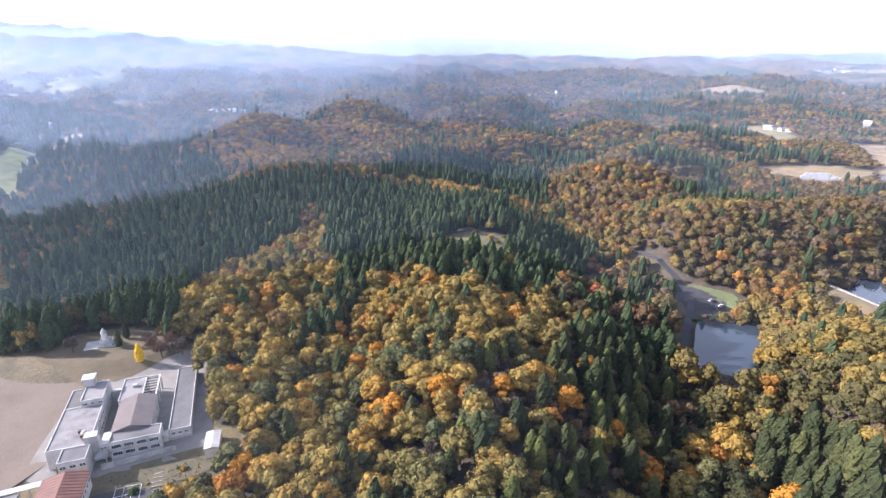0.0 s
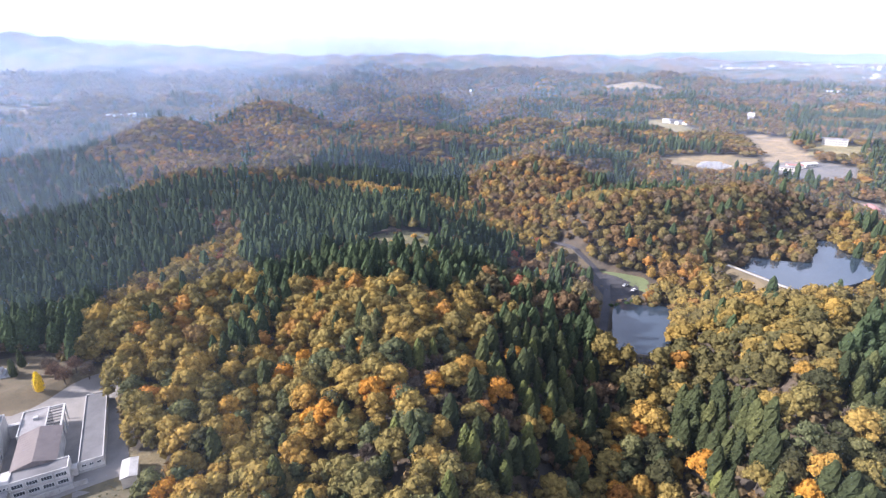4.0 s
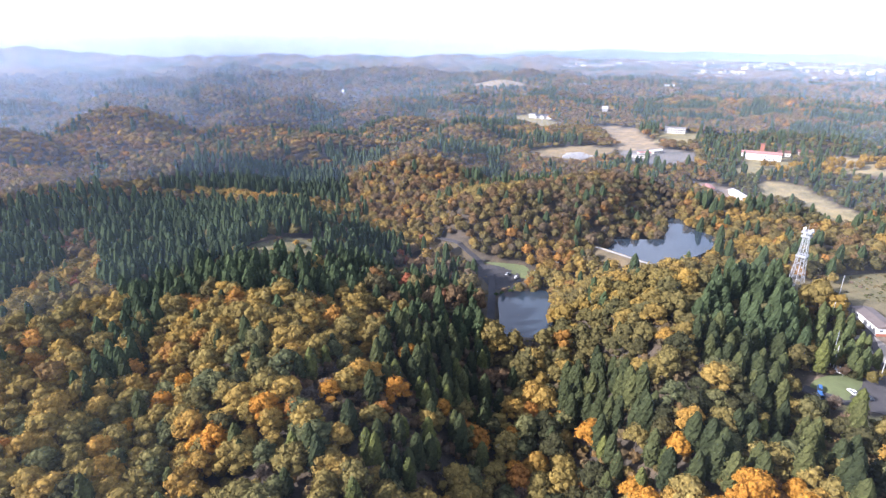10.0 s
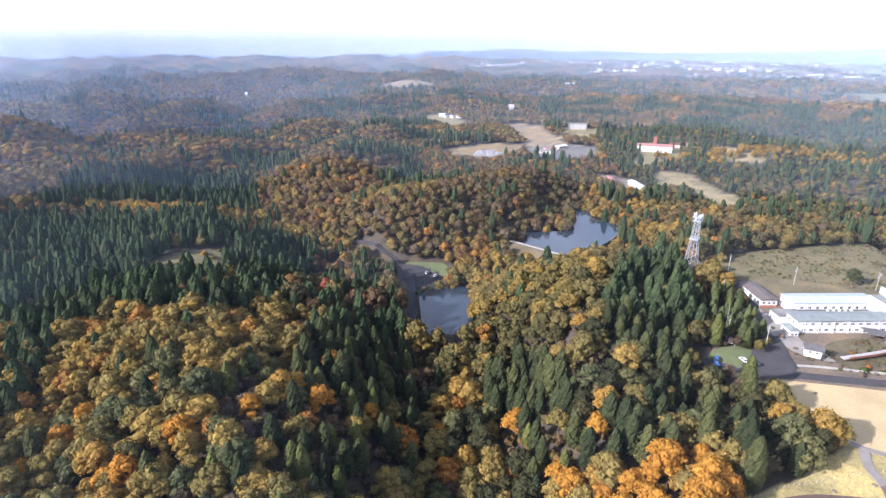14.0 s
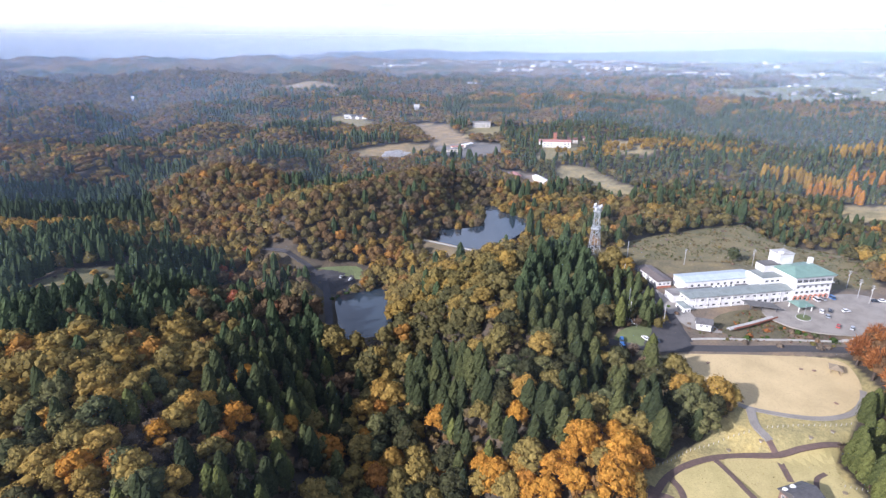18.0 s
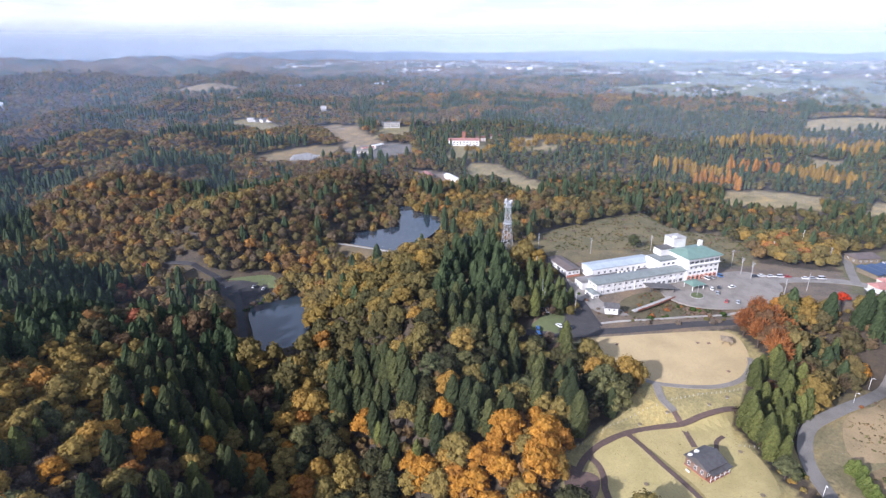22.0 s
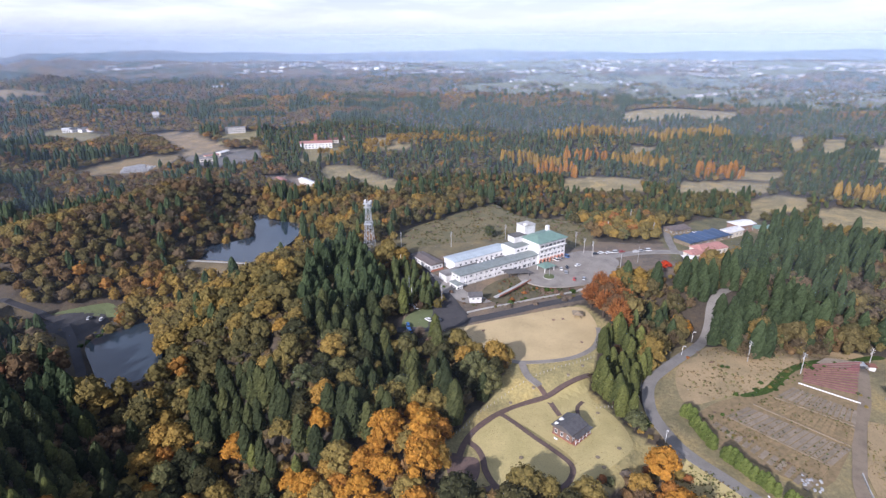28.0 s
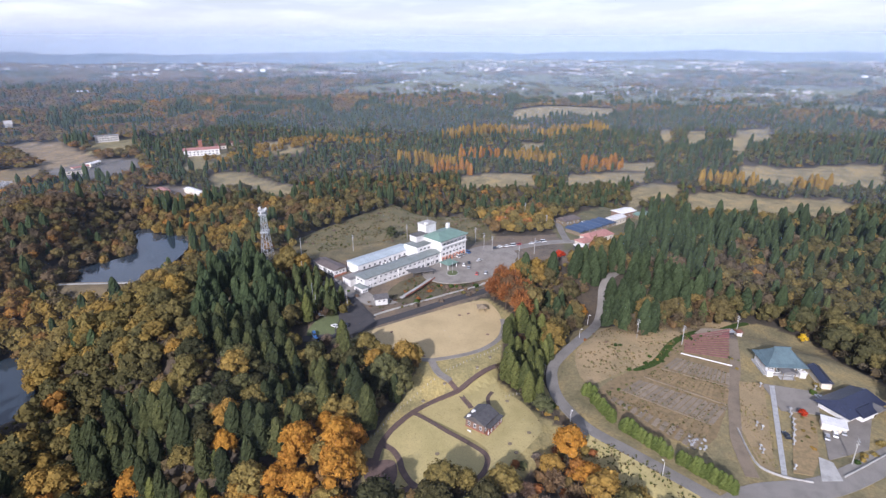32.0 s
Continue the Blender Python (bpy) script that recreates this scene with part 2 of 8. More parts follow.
mat_brick = worn("red brick base", (0.34, 0.13, 0.08), (0.24, 0.10, 0.07), 0.8, 9, 0.85)
mat_orange = worn("orange tiled arch surround", (0.55, 0.20, 0.10), (0.42, 0.16, 0.09), 0.8, 6, 0.7)
mat_asphalt = worn("worn grey asphalt", (0.27, 0.25, 0.225), (0.20, 0.185, 0.165), 0.15, 6, 0.95, bump=0.25)
mat_darkroad = worn("dark asphalt", (0.062, 0.058, 0.06), (0.045, 0.043, 0.046), 0.2, 6, 0.95, bump=0.25)
mat_gravel = worn("pale gravel yard", (0.265, 0.24, 0.21), (0.185, 0.165, 0.145), 0.12, 5, 0.95, bump=0.35)
mat_path = worn("red-brown paved path", (0.145, 0.095, 0.078), (0.10, 0.07, 0.06), 0.5, 6, 0.9)
mat_lawn = worn("dry autumn lawn", (0.56, 0.43, 0.23), (0.46, 0.355, 0.185), 0.06, 2.5, 0.95, bump=0.4)
mat_parkgrass = worn("yellow-green park grass", (0.47, 0.385, 0.17), (0.36, 0.305, 0.125), 0.07, 2.5, 0.95, bump=0.4)
mat_green = worn("green grass", (0.125, 0.15, 0.062), (0.10, 0.115, 0.05), 0.2, 3, 0.95, bump=0.4)
mat_meadow = worn("rough brown-green meadow", (0.165, 0.135, 0.062), (0.09, 0.09, 0.042), 0.09, 0.8, 0.95, bump=0.8)
mat_sand = worn("bare sandy school yard", (0.185, 0.145, 0.108), (0.15, 0.115, 0.085), 0.06, 2, 0.95)
mat_drygrass = worn("dry tan grass", (0.34, 0.25, 0.135), (0.23, 0.18, 0.095), 0.08, 2, 0.95, bump=0.5)
mat_soil = worn("grey-brown soil bed", (0.265, 0.215, 0.155), (0.185, 0.15, 0.105), 0.3, 4, 0.95, bump=0.5)
mat_weeds = worn("weedy brown vegetable bed", (0.29, 0.205, 0.105), (0.17, 0.135, 0.065), 0.5, 4, 0.95, bump=0.5)
mat_film = worn("dull red ground sheet", (0.24, 0.10, 0.095), (0.19, 0.08, 0.075), 0.5, 4, 0.7)
mat_stone = worn("grey stone", (0.40, 0.40, 0.40), (0.28, 0.28, 0.28), 0.8, 6, 0.85)
mat_steel = worn("galvanised steel", (0.44, 0.46, 0.48), (0.33, 0.35, 0.37), 0.5, 4, 0.45, 0.3)
mat_darkmetal = worn("dark painted metal", (0.06, 0.06, 0.065), (0.045, 0.045, 0.05), 0.5, 6, 0.5)
mat_timber = worn("grey weathered timber", (0.24, 0.19, 0.125), (0.17, 0.135, 0.095), 0.8, 8, 0.85)
mat_frame = worn("white window frame", (0.72, 0.72, 0.72), (0.62, 0.62, 0.62), 0.5, 5, 0.5)
mat_whitecar = worn("white car paint", (0.82, 0.82, 0.82), (0.78, 0.78, 0.78), 0.5, 5, 0.25)
mat_darkcar = worn("dark car paint", (0.03, 0.035, 0.05), (0.025, 0.03, 0.04), 0.5, 5, 0.25)
mat_bluecar = worn("blue truck paint", (0.06, 0.17, 0.42), (0.05, 0.14, 0.35), 0.5, 5, 0.35)
mat_redcar = worn("red car paint", (0.38, 0.04, 0.035), (0.32, 0.035, 0.03), 0.5, 5, 0.3)
mat_silver = worn("silver car paint", (0.45, 0.47, 0.50), (0.40, 0.42, 0.45), 0.5, 5, 0.3, 0.4)
mat_tyre = worn("black rubber", (0.02, 0.02, 0.02), (0.015, 0.015, 0.015), 1, 8, 0.9)
mat_glass, n_, l_, b_ = stuff_nodes("dark window glass")
b_.inputs["Base Color"].default_value = (0.035, 0.042, 0.05, 1)
b_.inputs["Roughness"].default_value = 0.08
mat_lime = worn("white line paint", (0.75, 0.75, 0.74), (0.6, 0.6, 0.59), 1, 6, 0.8)

# ---- ways of building ----


def mesh_of(name, verts, tris, colour=None, smooth=False):
    """A mesh from arrays of corners and triangles, with one colour a corner if given."""
    me = bpy.data.meshes.new(name)
    verts, tris = np.asarray(verts, np.float32), np.asarray(tris, np.int32)
    me.vertices.add(len(verts))
    me.vertices.foreach_set("co", verts.ravel())
    me.loops.add(tris.size)
    me.loops.foreach_set("vertex_index", tris.ravel())
    me.polygons.add(len(tris))
    me.polygons.foreach_set("loop_start", np.arange(len(tris), dtype=np.int32) * tris.shape[1])
    me.polygons.foreach_set("use_smooth", np.full(len(tris), smooth))
    if colour is not None:
        at = me.attributes.new("leaf", "FLOAT_COLOR", "POINT")
        at.data.foreach_set("color", np.c_[colour, np.ones(len(colour))].astype(np.float32).ravel())
    me.update(calc_edges=True)
    return me


def mesh_from_bm(name, bm):
    me = bpy.data.meshes.new(name)
    bmesh.ops.recalc_face_normals(bm, faces=bm.faces)
    bm.to_mesh(me)
    bm.free()
    return me


def part(name, bm, material, parent, label=""):
    """One mesh object under a thing or a part. bm: a bmesh, or a mesh that is shared."""
    me = bm if isinstance(bm, bpy.types.Mesh) else mesh_from_bm(name, bm)
    if not me.materials:
        me.materials.append(material)
    ob = new(name, me)
    ob.parent = parent
    if label:
        ob["label"] = label
    return ob


def thing(name, label, category, m=None, group="", kind=""):
    ob = new(name)
    ob.empty_display_size = 0.5
    if m is not None:
        ob.matrix_basis = m
    return tagged(ob, label, category, group, kind)


def box(bm, x0, y0, z0, x1, y1, z1, bevel=0.0):
    vs = [bm.verts.new(c) for c in ((x0, y0, z0), (x1, y0, z0), (x1, y1, z0), (x0, y1, z0), (x0, y0, z1), (x1, y0, z1), (x1, y1, z1), (x0, y1, z1))]
    fs = [bm.faces.new([vs[i] for i in f]) for f in ((3, 2, 1, 0), (4, 5, 6, 7), (0, 1, 5, 4), (1, 2, 6, 5), (2, 3, 7, 6), (3, 0, 4, 7))]
    if bevel:
        bmesh.ops.bevel(bm, geom=list({e for f in fs for e in f.edges}), offset=bevel, segments=1, affect="EDGES")
    return bm


def boxes(*sizes):
    bm = bmesh.new()
    for s in sizes:
        box(bm, *s)
    return bm


def rod(bm, a, b, ra, rb, sides=6):
    """A tapered rod from a to b, closed at the ends."""
    a, b = Vector(a), Vector(b)
    way = (b - a).normalized()
    u = way.orthogonal().normalized()
    v = way.cross(u)
    rings = []
    for p, r in ((a, ra), (b, rb)):
        rings.append([bm.verts.new(p + (u * math.cos(k * math.tau / sides) + v * math.sin(k * math.tau / sides)) * r) for k in range(sides)])
    for k in range(sides):
        bm.faces.new((rings[0][k], rings[0][(k + 1) % sides], rings[1][(k + 1) % sides], rings[1][k]))
    bm.faces.new(rings[0][::-1])
    bm.faces.new(rings[1])
    return bm


def rods(*lines, sides=6):
    bm = bmesh.new()
    for a, b, ra, rb in lines:
        rod(bm, a, b, ra, rb, sides)
    return bm


def prism(outline, z0, z1, bm=None):
    """An outline in plan, drawn up from z0 to z1."""
    bm = bm or bmesh.new()
    lo, hi = [bm.verts.new((x, y, z0)) for x, y in outline], [bm.verts.new((x, y, z1)) for x, y in outline]
    n = len(outline)
    for k in range(n):
        bm.faces.new((lo[k], lo[(k + 1) % n], hi[(k + 1) % n], hi[k]))
    bm.faces.new(hi)
    bm.faces.new(lo[::-1])
    return bm


def rounded(points, steps=6, closed=True):
    """A smooth line through the points (Catmull-Rom)."""
    n, out = len(points), []
    for i in range(n if closed else n - 1):
        p = [np.array(points[(i + k) % n] if closed else points[min(max(i + k, 0), n - 1)], float) for k in (-1, 0, 1, 2)]
        for s in range(steps):
            t = s / steps
            out.append(tuple(0.5 * (2 * p[1] + (p[2] - p[0]) * t + (2 * p[0] - 5 * p[1] + 4 * p[2] - p[3]) * t * t + (3 * p[1] - p[0] - 3 * p[2] + p[3]) * t ** 3)))
    if not closed:
        out.append(tuple(float(c) for c in points[-1]))
    return out


LAYER = [0]


def layer():
    """A little more height for each sheet, so that no two lie in one plane."""
    LAYER[0] += 1
    return 0.006 * (LAYER[0] % 25)


def strip(points, wide, lift=0.12, deep=0.5, steps=8, level=None):
    """A road or path: a band along a smooth line that follows the ground, with edges that go down into it."""
    line = np.array(rounded(points, steps, closed=False))[:, :2]
    way = np.gradient(line, axis=0)
    way /= np.linalg.norm(way, axis=1)[:, None] + 1e-9
    side = np.c_[-way[:, 1], way[:, 0]]
    bm, rows = bmesh.new(), []
    lift += layer()
    for p, s in zip(line, side):
        across = [p + s * wide * k for k in (0.5, 0.17, -0.17, -0.5)]
        zs = [under(*q) if level is None else level for q in across]
        z = max(zs) + lift
        row = [bm.verts.new((*across[0], z - deep))] + [bm.verts.new((*q, z)) for q in across] + [bm.verts.new((*across[3], z - deep))]
        rows.append(row)
    for a, b in zip(rows, rows[1:]):
        for k in range(5):
            bm.faces.new((a[k], a[k + 1], b[k + 1], b[k]))
    bm.faces.new(rows[0])
    bm.faces.new(rows[-1][::-1])
    return bm


def patch(outline, lift=0.08, deep=0.6, level=None, steps=5):
    """A lawn, yard or field: a smooth outline in plan, as a thin slab on flat ground."""
    line = rounded(outline, steps) if steps > 1 else list(outline)
    z = (level if level is not None else max(under(*p) for p in line)) + lift + layer()
    bm = prism(line, z - deep, z)
    bmesh.ops.triangulate(bm, faces=[f for f in bm.faces if len(f.verts) > 4])
    return bm


def draped(outline, lift=0.1, step=3.0):
    """A field on uneven ground: a sheet cut along its outline and bent to the land."""
    line = rounded(outline, 4)
    lift += layer()
    bm = bmesh.new()
    f = bm.faces.new([bm.verts.new((x, y, 0)) for x, y in line])
    xs, ys = [p[0] for p in line], [p[1] for p in line]
    for lo, hi, way in ((min(xs), max(xs), (1, 0, 0)), (min(ys), max(ys), (0, 1, 0))):
        v = lo + step
        while v < hi:
            bmesh.ops.bisect_plane(bm, geom=bm.verts[:] + bm.edges[:] + bm.faces[:], plane_co=Vector(way) * v, plane_no=way)
            v += step
    for v in bm.verts:
        v.co.z = under(v.co.x, v.co.y) + lift
    bmesh.ops.triangulate(bm, faces=[f for f in bm.faces if len(f.verts) > 4])
    return bm


def inside(x, y, outline):
    """Which of the points x, y (arrays) lie inside an outline."""
    x, y = np.asarray(x, float), np.asarray(y, float)
    hit = np.zeros(np.shape(x), bool)
    n = len(outline)
    for k in range(n):
        (ax, ay), (bx, by) = outline[k], outline[(k + 1) % n]
        if ay != by:
            hit ^= ((ay > y) != (by > y)) & (x < (bx - ax) * (y - ay) / (by - ay) + ax)
    return hit


# ---- the lie of the land ----
def ease(v):
    v = np.clip(v, 0.0, 1.0)
    return v * v * (3 - 2 * v)


def mound(x, y, cx, cy, long, wide, turn, high):
    """A rounded hill: its centre, half length and half width, the bearing of its length, its height."""
    a = math.radians(turn)
    u = (x - cx) * math.sin(a) + (y - cy) * math.cos(a)
    v = (x - cx) * math.cos(a) - (y - cy) * math.sin(a)
    return high * np.exp(-((u / long) ** 2 + (v / wide) ** 2))


def near_line(x, y, points):
    """The distance from a broken line, and the height along it, of points (x, y, z)."""
    best, level = np.full(np.shape(x), 1e9), np.zeros(np.shape(x))
    for (ax, ay, az), (bx, by, bz) in zip(points, points[1:]):
        dx, dy = bx - ax, by - ay
        k = np.clip(((x - ax) * dx + (y - ay) * dy) / (dx * dx + dy * dy), 0, 1)
        d = np.hypot(x - ax - k * dx, y - ay - k * dy)
        level = np.where(d < best, az + k * (bz - az), level)
        best = np.minimum(best, d)
    return best, level


HILLS = (  # x, y, half length, half width, bearing, height
    (-15, 215, 105, 55, 5, 18), (35, 400, 95, 75, 15, 20), (-75, 330, 70, 60, 30, 8),
    (165, 165, 85, 38, 52, 22), (245, 225, 50, 35, 50, 10), (205, 405, 75, 55, 75, 26), (330, 430, 80, 60, 40, 22),
    (30, 690, 70, 50, 60, 14), (212, 590, 90, 62, 60, 30), (-90, 640, 170, 60, 60, 26), (-200, 900, 320, 130, 16, 25),
    (60, 820, 160, 80, 80, 28), (480, 640, 120, 80, 60, 14), (330, -60, 70, 60, 100, 4), (120, 40, 40, 30, 60, 4),
)
FLATS = (  # x, y, half length, half width, bearing, level, soft edge
    (312, 118, 100, 62, 118, 0, 40), (368, 188, 76, 52, 60, 3, 36), (400, 0, 70, 60, 100, 0, 40),
    (165, 52, 40, 38, 120, -6, 20), (236, 70, 54, 40, 118, -2, 12), (205, -75, 80, 62, 20, -8, 25), (-128, 188, 52, 62, 20, -12, 18), (-200, 190, 60, 70, 20, -13, 20),
    (-160, 245, 40, 22, 70, -9, 14), (-110, 128, 60, 26, 70, -14, 16),
    (520, 640, 175, 165, 45, -12, 70), (760, 800, 70, 70, 0, -8, 80), (790, 1050, 60, 60, 0, -4, 90), (520, 940, 110, 80, 0, -10, 80),
    (800, 1620, 340, 200, 27, 2, 160),
)
VALLEYS = (  # the foot of each valley: half width, soft edge, points
    (10, 55, ((60, 70, -44), (95, 150, -38), (128, 225, -34))),
    (16, 32, ((140, 240, -31), (165, 300, -31))),
    (12, 60, ((165, 300, -26), (110, 345, -24), (100, 480, -20), (60, 620, -22), (150, 700, -16))),
    (24, 40, ((262, 303, -19), (300, 305, -19), (345, 350, -19))),
    (14, 70, ((-80, 95, -22), (-60, 150, -20), (-75, 260, -16))),
    (60, 140, ((-420, 200, -34), (-330, 420, -34), (-430, 700, -30))),
)


def ground(x, y):
    """The height of the ground at x, y (arrays or numbers)."""
    x, y = np.asarray(x, float), np.asarray(y, float)
    r = np.hypot(x, y)
    z = np.full(np.shape(x), -16.0)
    far = ease((r - 450) / 500)
    domes = np.abs(np.sin(x / 66 + 1.1 * np.sin(y / 131)) * np.sin(y / 58 + 0.9 * np.sin(x / 117) + 0.7)) ** 0.75
    roll = domes * 37 - 17.5 + np.sin(x / 163 + 0.8 * np.sin(y / 211) + 2.0) * np.sin(y / 187 - x / 390 + 0.4) * 22
    east = ease((x / (r + 1) - 0.42) / 0.30)
    z = z + far * (roll * (1 - 0.72 * east) + 6)
    z = z + ease((r - 1400) / 3400) * 52 - ease((r - 1500) / 800) * 14 * east
    # the volcano's long flank in the west, low blue ranges in the east
    bearing = np.degrees(np.arctan2(x, y))
    z = z + ease((r - 3300) / 1500) * 215 * ease((-2 - bearing) / 40) * ease((bearing + 110) / 30)
    z = z + ease((r - 4600) / 280) * (54 + 10 * np.sin(bearing / 5.1 + 1) + 5 * np.sin(bearing / 1.7)) * ease((bearing - 22) / 18) * ease((150 - bearing) / 30)
    for cx, cy, long, wide, turn, high in HILLS:
        z = z + mound(x, y, cx, cy, long, wide, turn, high)
    for half, soft, points in VALLEYS:
        d, level = near_line(x, y, points)
        w = 1 - ease((d - half) / soft)
        z = z * (1 - w) + np.minimum(level, z) * w
    z = z + 0.5 * np.sin(x / 7.3 + np.sin(y / 9.1)) * np.sin(y / 8.2) * ease((r - 60) / 60)
    for cx, cy, long, wide, turn, level, soft in FLATS:
        a = math.radians(turn)
        u = (x - cx) * math.sin(a) + (y - cy) * math.cos(a)
        v = (x - cx) * math.cos(a) - (y - cy) * math.sin(a)
        d = (np.hypot(u / long, v / wide) - 1) * min(long, wide)
        w = 1 - ease(d / soft)
        z = z * (1 - w) + level * w
    z = z + mound(x, y, 835, 1690, 80, 65, 120, 22)
    d, _ = near_line(x, y, ((244, 326, 0), (260, 276, 0)))
    w = 1 - ease((d - 2.2) / 20)
    z = np.where(d < 22.2, np.maximum(z, -26.5 + 12.5 * w), z)
    d, _ = near_line(x, y, ((118, 246, 0), (152, 232, 0)))
    z = np.maximum(z, np.where(d < 26, -36 + 9.5 * (1 - ease((d - 2) / 18)), -99))
    return z


def under(x, y):
    return float(ground(x, y))
# ---- what covers the land ----
# clearings: outline, and the ground's own colour there
PARK, GRASS, STRAW, EARTH, FLOOR, MEADOW = (0.33, 0.275, 0.12), (0.225, 0.19, 0.092), (0.35, 0.265, 0.155), (0.16, 0.125, 0.092), (0.062, 0.049, 0.035), (0.155, 0.13, 0.07)
POND_LOW = ((152, 300), (168, 301), (186, 294), (180, 278), (170, 260), (152, 240), (140, 241), (127, 254), (137, 270))
POND_HIGH = ((247, 318), (262, 330), (276, 341), (290, 331), (306, 328), (326, 342), (352, 372), (360, 362), (349, 340), (352, 312), (330, 296), (304, 286), (262, 277))
TAN_FIELD = ((382, 687), (384, 640), (405, 618), (423, 604), (447, 615), (494, 640), (522, 667), (488, 700), (419, 700))
GRAVEL_YARD = ((470, 590), (498, 535), (561, 550), (600, 602), (567, 640), (505, 640))
CLEARINGS = (
    (((209, 119), (213, 104), (231, 93), (273, 51), (252, 30), (225, 33), (203, 32), (185, 13), (178, -4), (144, 16), (122, 59), (142, 72), (184, 66), (199, 66), (198, 90)), PARK),
    (((294, 176), (402, 145), (406, 100), (372, 66), (392, 11), (356, -6), (326, 14), (312, 44), (275, 52), (223, 94), (203, 127), (214, 131), (231, 116), (245, 119), (266, 150)), EARTH),
    (((296, 204), (300, 190), (284, 182), (268, 178), (266, 190), (280, 206)), MEADOW),
    (((290, 183), (322, 194), (425, 159), (470, 112), (369, 62), (347, 80), (334, 116), (280, 157)), MEADOW),
    (((416, 29), (463, -3), (530, -36), (520, -66), (440, -48), (376, -24), (356, 13)), (0.13, 0.12, 0.06)),
    (((223, 12), (257, 8), (280, -4), (259, -30), (300, -79), (304, -97), (292, -118), (241, -130), (172, -122), (120, -110), (120, -40), (153, -28), (174, -9), (194, 6)), (0.23, 0.19, 0.095)),
    (((176, -4), (165, -20), (156, -40), (146, -40), (153, -17), (162, -6), (168, 1)), PARK),
    (((-260, 160), (-240, 230), (-193, 225), (-190, 244), (-161, 252), (-139, 236), (-125, 236), (-104, 200), (-91, 176), (-82, 165), (-92, 138), (-110, 90), (-260, 90)), (0.13, 0.105, 0.06)),
    (((136, 392), (150, 370), (162, 345), (186, 330), (184, 312), (168, 304), (140, 245), (128, 240), (120, 262), (140, 302), (146, 340), (132, 385)), (0.085, 0.07, 0.046)),
    (TAN_FIELD, (0.235, 0.175, 0.09)),
    (((618, 868), (664, 805), (583, 643), (567, 634), (505, 630), (534, 692), (580, 786)), (0.26, 0.20, 0.125)),
    (GRAVEL_YARD, (0.16, 0.15, 0.14)), (((547, 1060), (596, 1030), (578, 890), (505, 840), (496, 972)), GRASS),
    (((545, 478), (590, 435), (690, 520), (655, 560)), GRASS), (((600, 680), (640, 640), (715, 715), (678, 760)), GRASS), (((680, 940), (705, 920), (765, 1000), (735, 1025)), GRASS), (((530, 950), (556, 930), (600, 1005), (570, 1030)), GRASS),
    (((705, 1709), (951, 1965), (957, 1710), (844, 1543), (685, 1531)), (0.24, 0.185, 0.11)), (((467, 466), (484, 428), (470, 367), (440, 373), (446, 441)), (0.25, 0.20, 0.16)),
    (((-589, 703), (-648, 843), (-563, 748), (-530, 663), (-460, 551), (-520, 520)), (0.36, 0.34, 0.11)), (((-1191, 1634), (-1215, 1770), (-1155, 1810), (-1100, 1664), (-1072, 1507)), (0.26, 0.24, 0.12)), (((-821, 1330), (-815, 1464), (-671, 1293), (-708, 1266)), (0.24, 0.19, 0.11)), (((-637, 840), (-693, 977), (-571, 851), (-569, 831), (-548, 742)), (0.27, 0.22, 0.13)),
    (((-98, 178), (-82, 178), (-74, 162), (-80, 146), (-90, 150)), (0.14, 0.115, 0.06)),
    (((-133, 144), (-113, 149), (-106, 161), (-90, 172), (-81, 165), (-82, 151), (-86, 143)), (0.14, 0.115, 0.06)),
    (((-14, 364), (2, 374), (24, 375), (48, 364), (38, 344), (28, 328), (4, 326), (-5, 344)), (0.125, 0.115, 0.055)), (POND_LOW, EARTH), (POND_HIGH, EARTH),
    (((238, 326), (250, 330), (270, 276), (240, 270), (226, 300)), STRAW),
)
FAIRWAYS = (  # the golf land: pale strips of grass between the trees
    ((533, 433), (558, 426), (563, 396), (529, 342), (515, 302), (495, 306), (512, 346), (541, 397), (519, 422)),
    ((611, 149), (631, 121), (640, 65), (623, 63), (589, 144)), ((648, 29), (684, -24), (685, -64), (659, -52), (632, 28)), ((757, -31), (753, -80), (726, -72), (729, -30)),
    ((596, -39), (627, -61), (630, -94), (606, -89), (584, -58), (546, -40)), ((590, -97), (603, -127), (597, -177), (600, -236), (571, -240), (553, -131), (562, -98)),
    ((1002, -145), (1012, -176), (947, -167), (933, -145)), ((974, -200), (934, -227), (823, -198), (819, -190)), ((1066, -232), (1103, -298), (998, -273), (988, -223)),
    ((743, -176), (754, -215), (768, -340), (690, -307), (689, -200), (701, -168)), ((1066, -108), (1035, -127), (977, -120), (990, -106)), ((875, 119), (917, 81), (861, 77), (855, 108)),
    ((712, 388), (725, 434), (730, 499), (690, 472)), ((1252, 189), (1467, -39), (1301, -25), (1195, 169)),
)


def on_fairway(x, y, reach=1.0):
    hit = np.zeros(np.shape(x), bool)
    for outline in FAIRWAYS:
        hit |= inside(x * reach, y * reach, outline)
    return hit


WAYS_CLEAR = (  # roads through the woods: half width kept free, points
    (5, ((318, -20), (300, -8), (281, -8), (262, -4), (228, 5), (211, 9), (199, 8), (190, 3), (178, -8), (160, -30))),
    (3.5, ((299, 192), (278, 153), (253, 127), (240, 111))), (5, ((226, 100), (242, 81), (276, 54), (300, 46))), (8, ((206, 124), (216, 110), (234, 98))),
    (4, ((141, 384), (152, 358), (155, 338), (150, 300), (128, 264))),
)
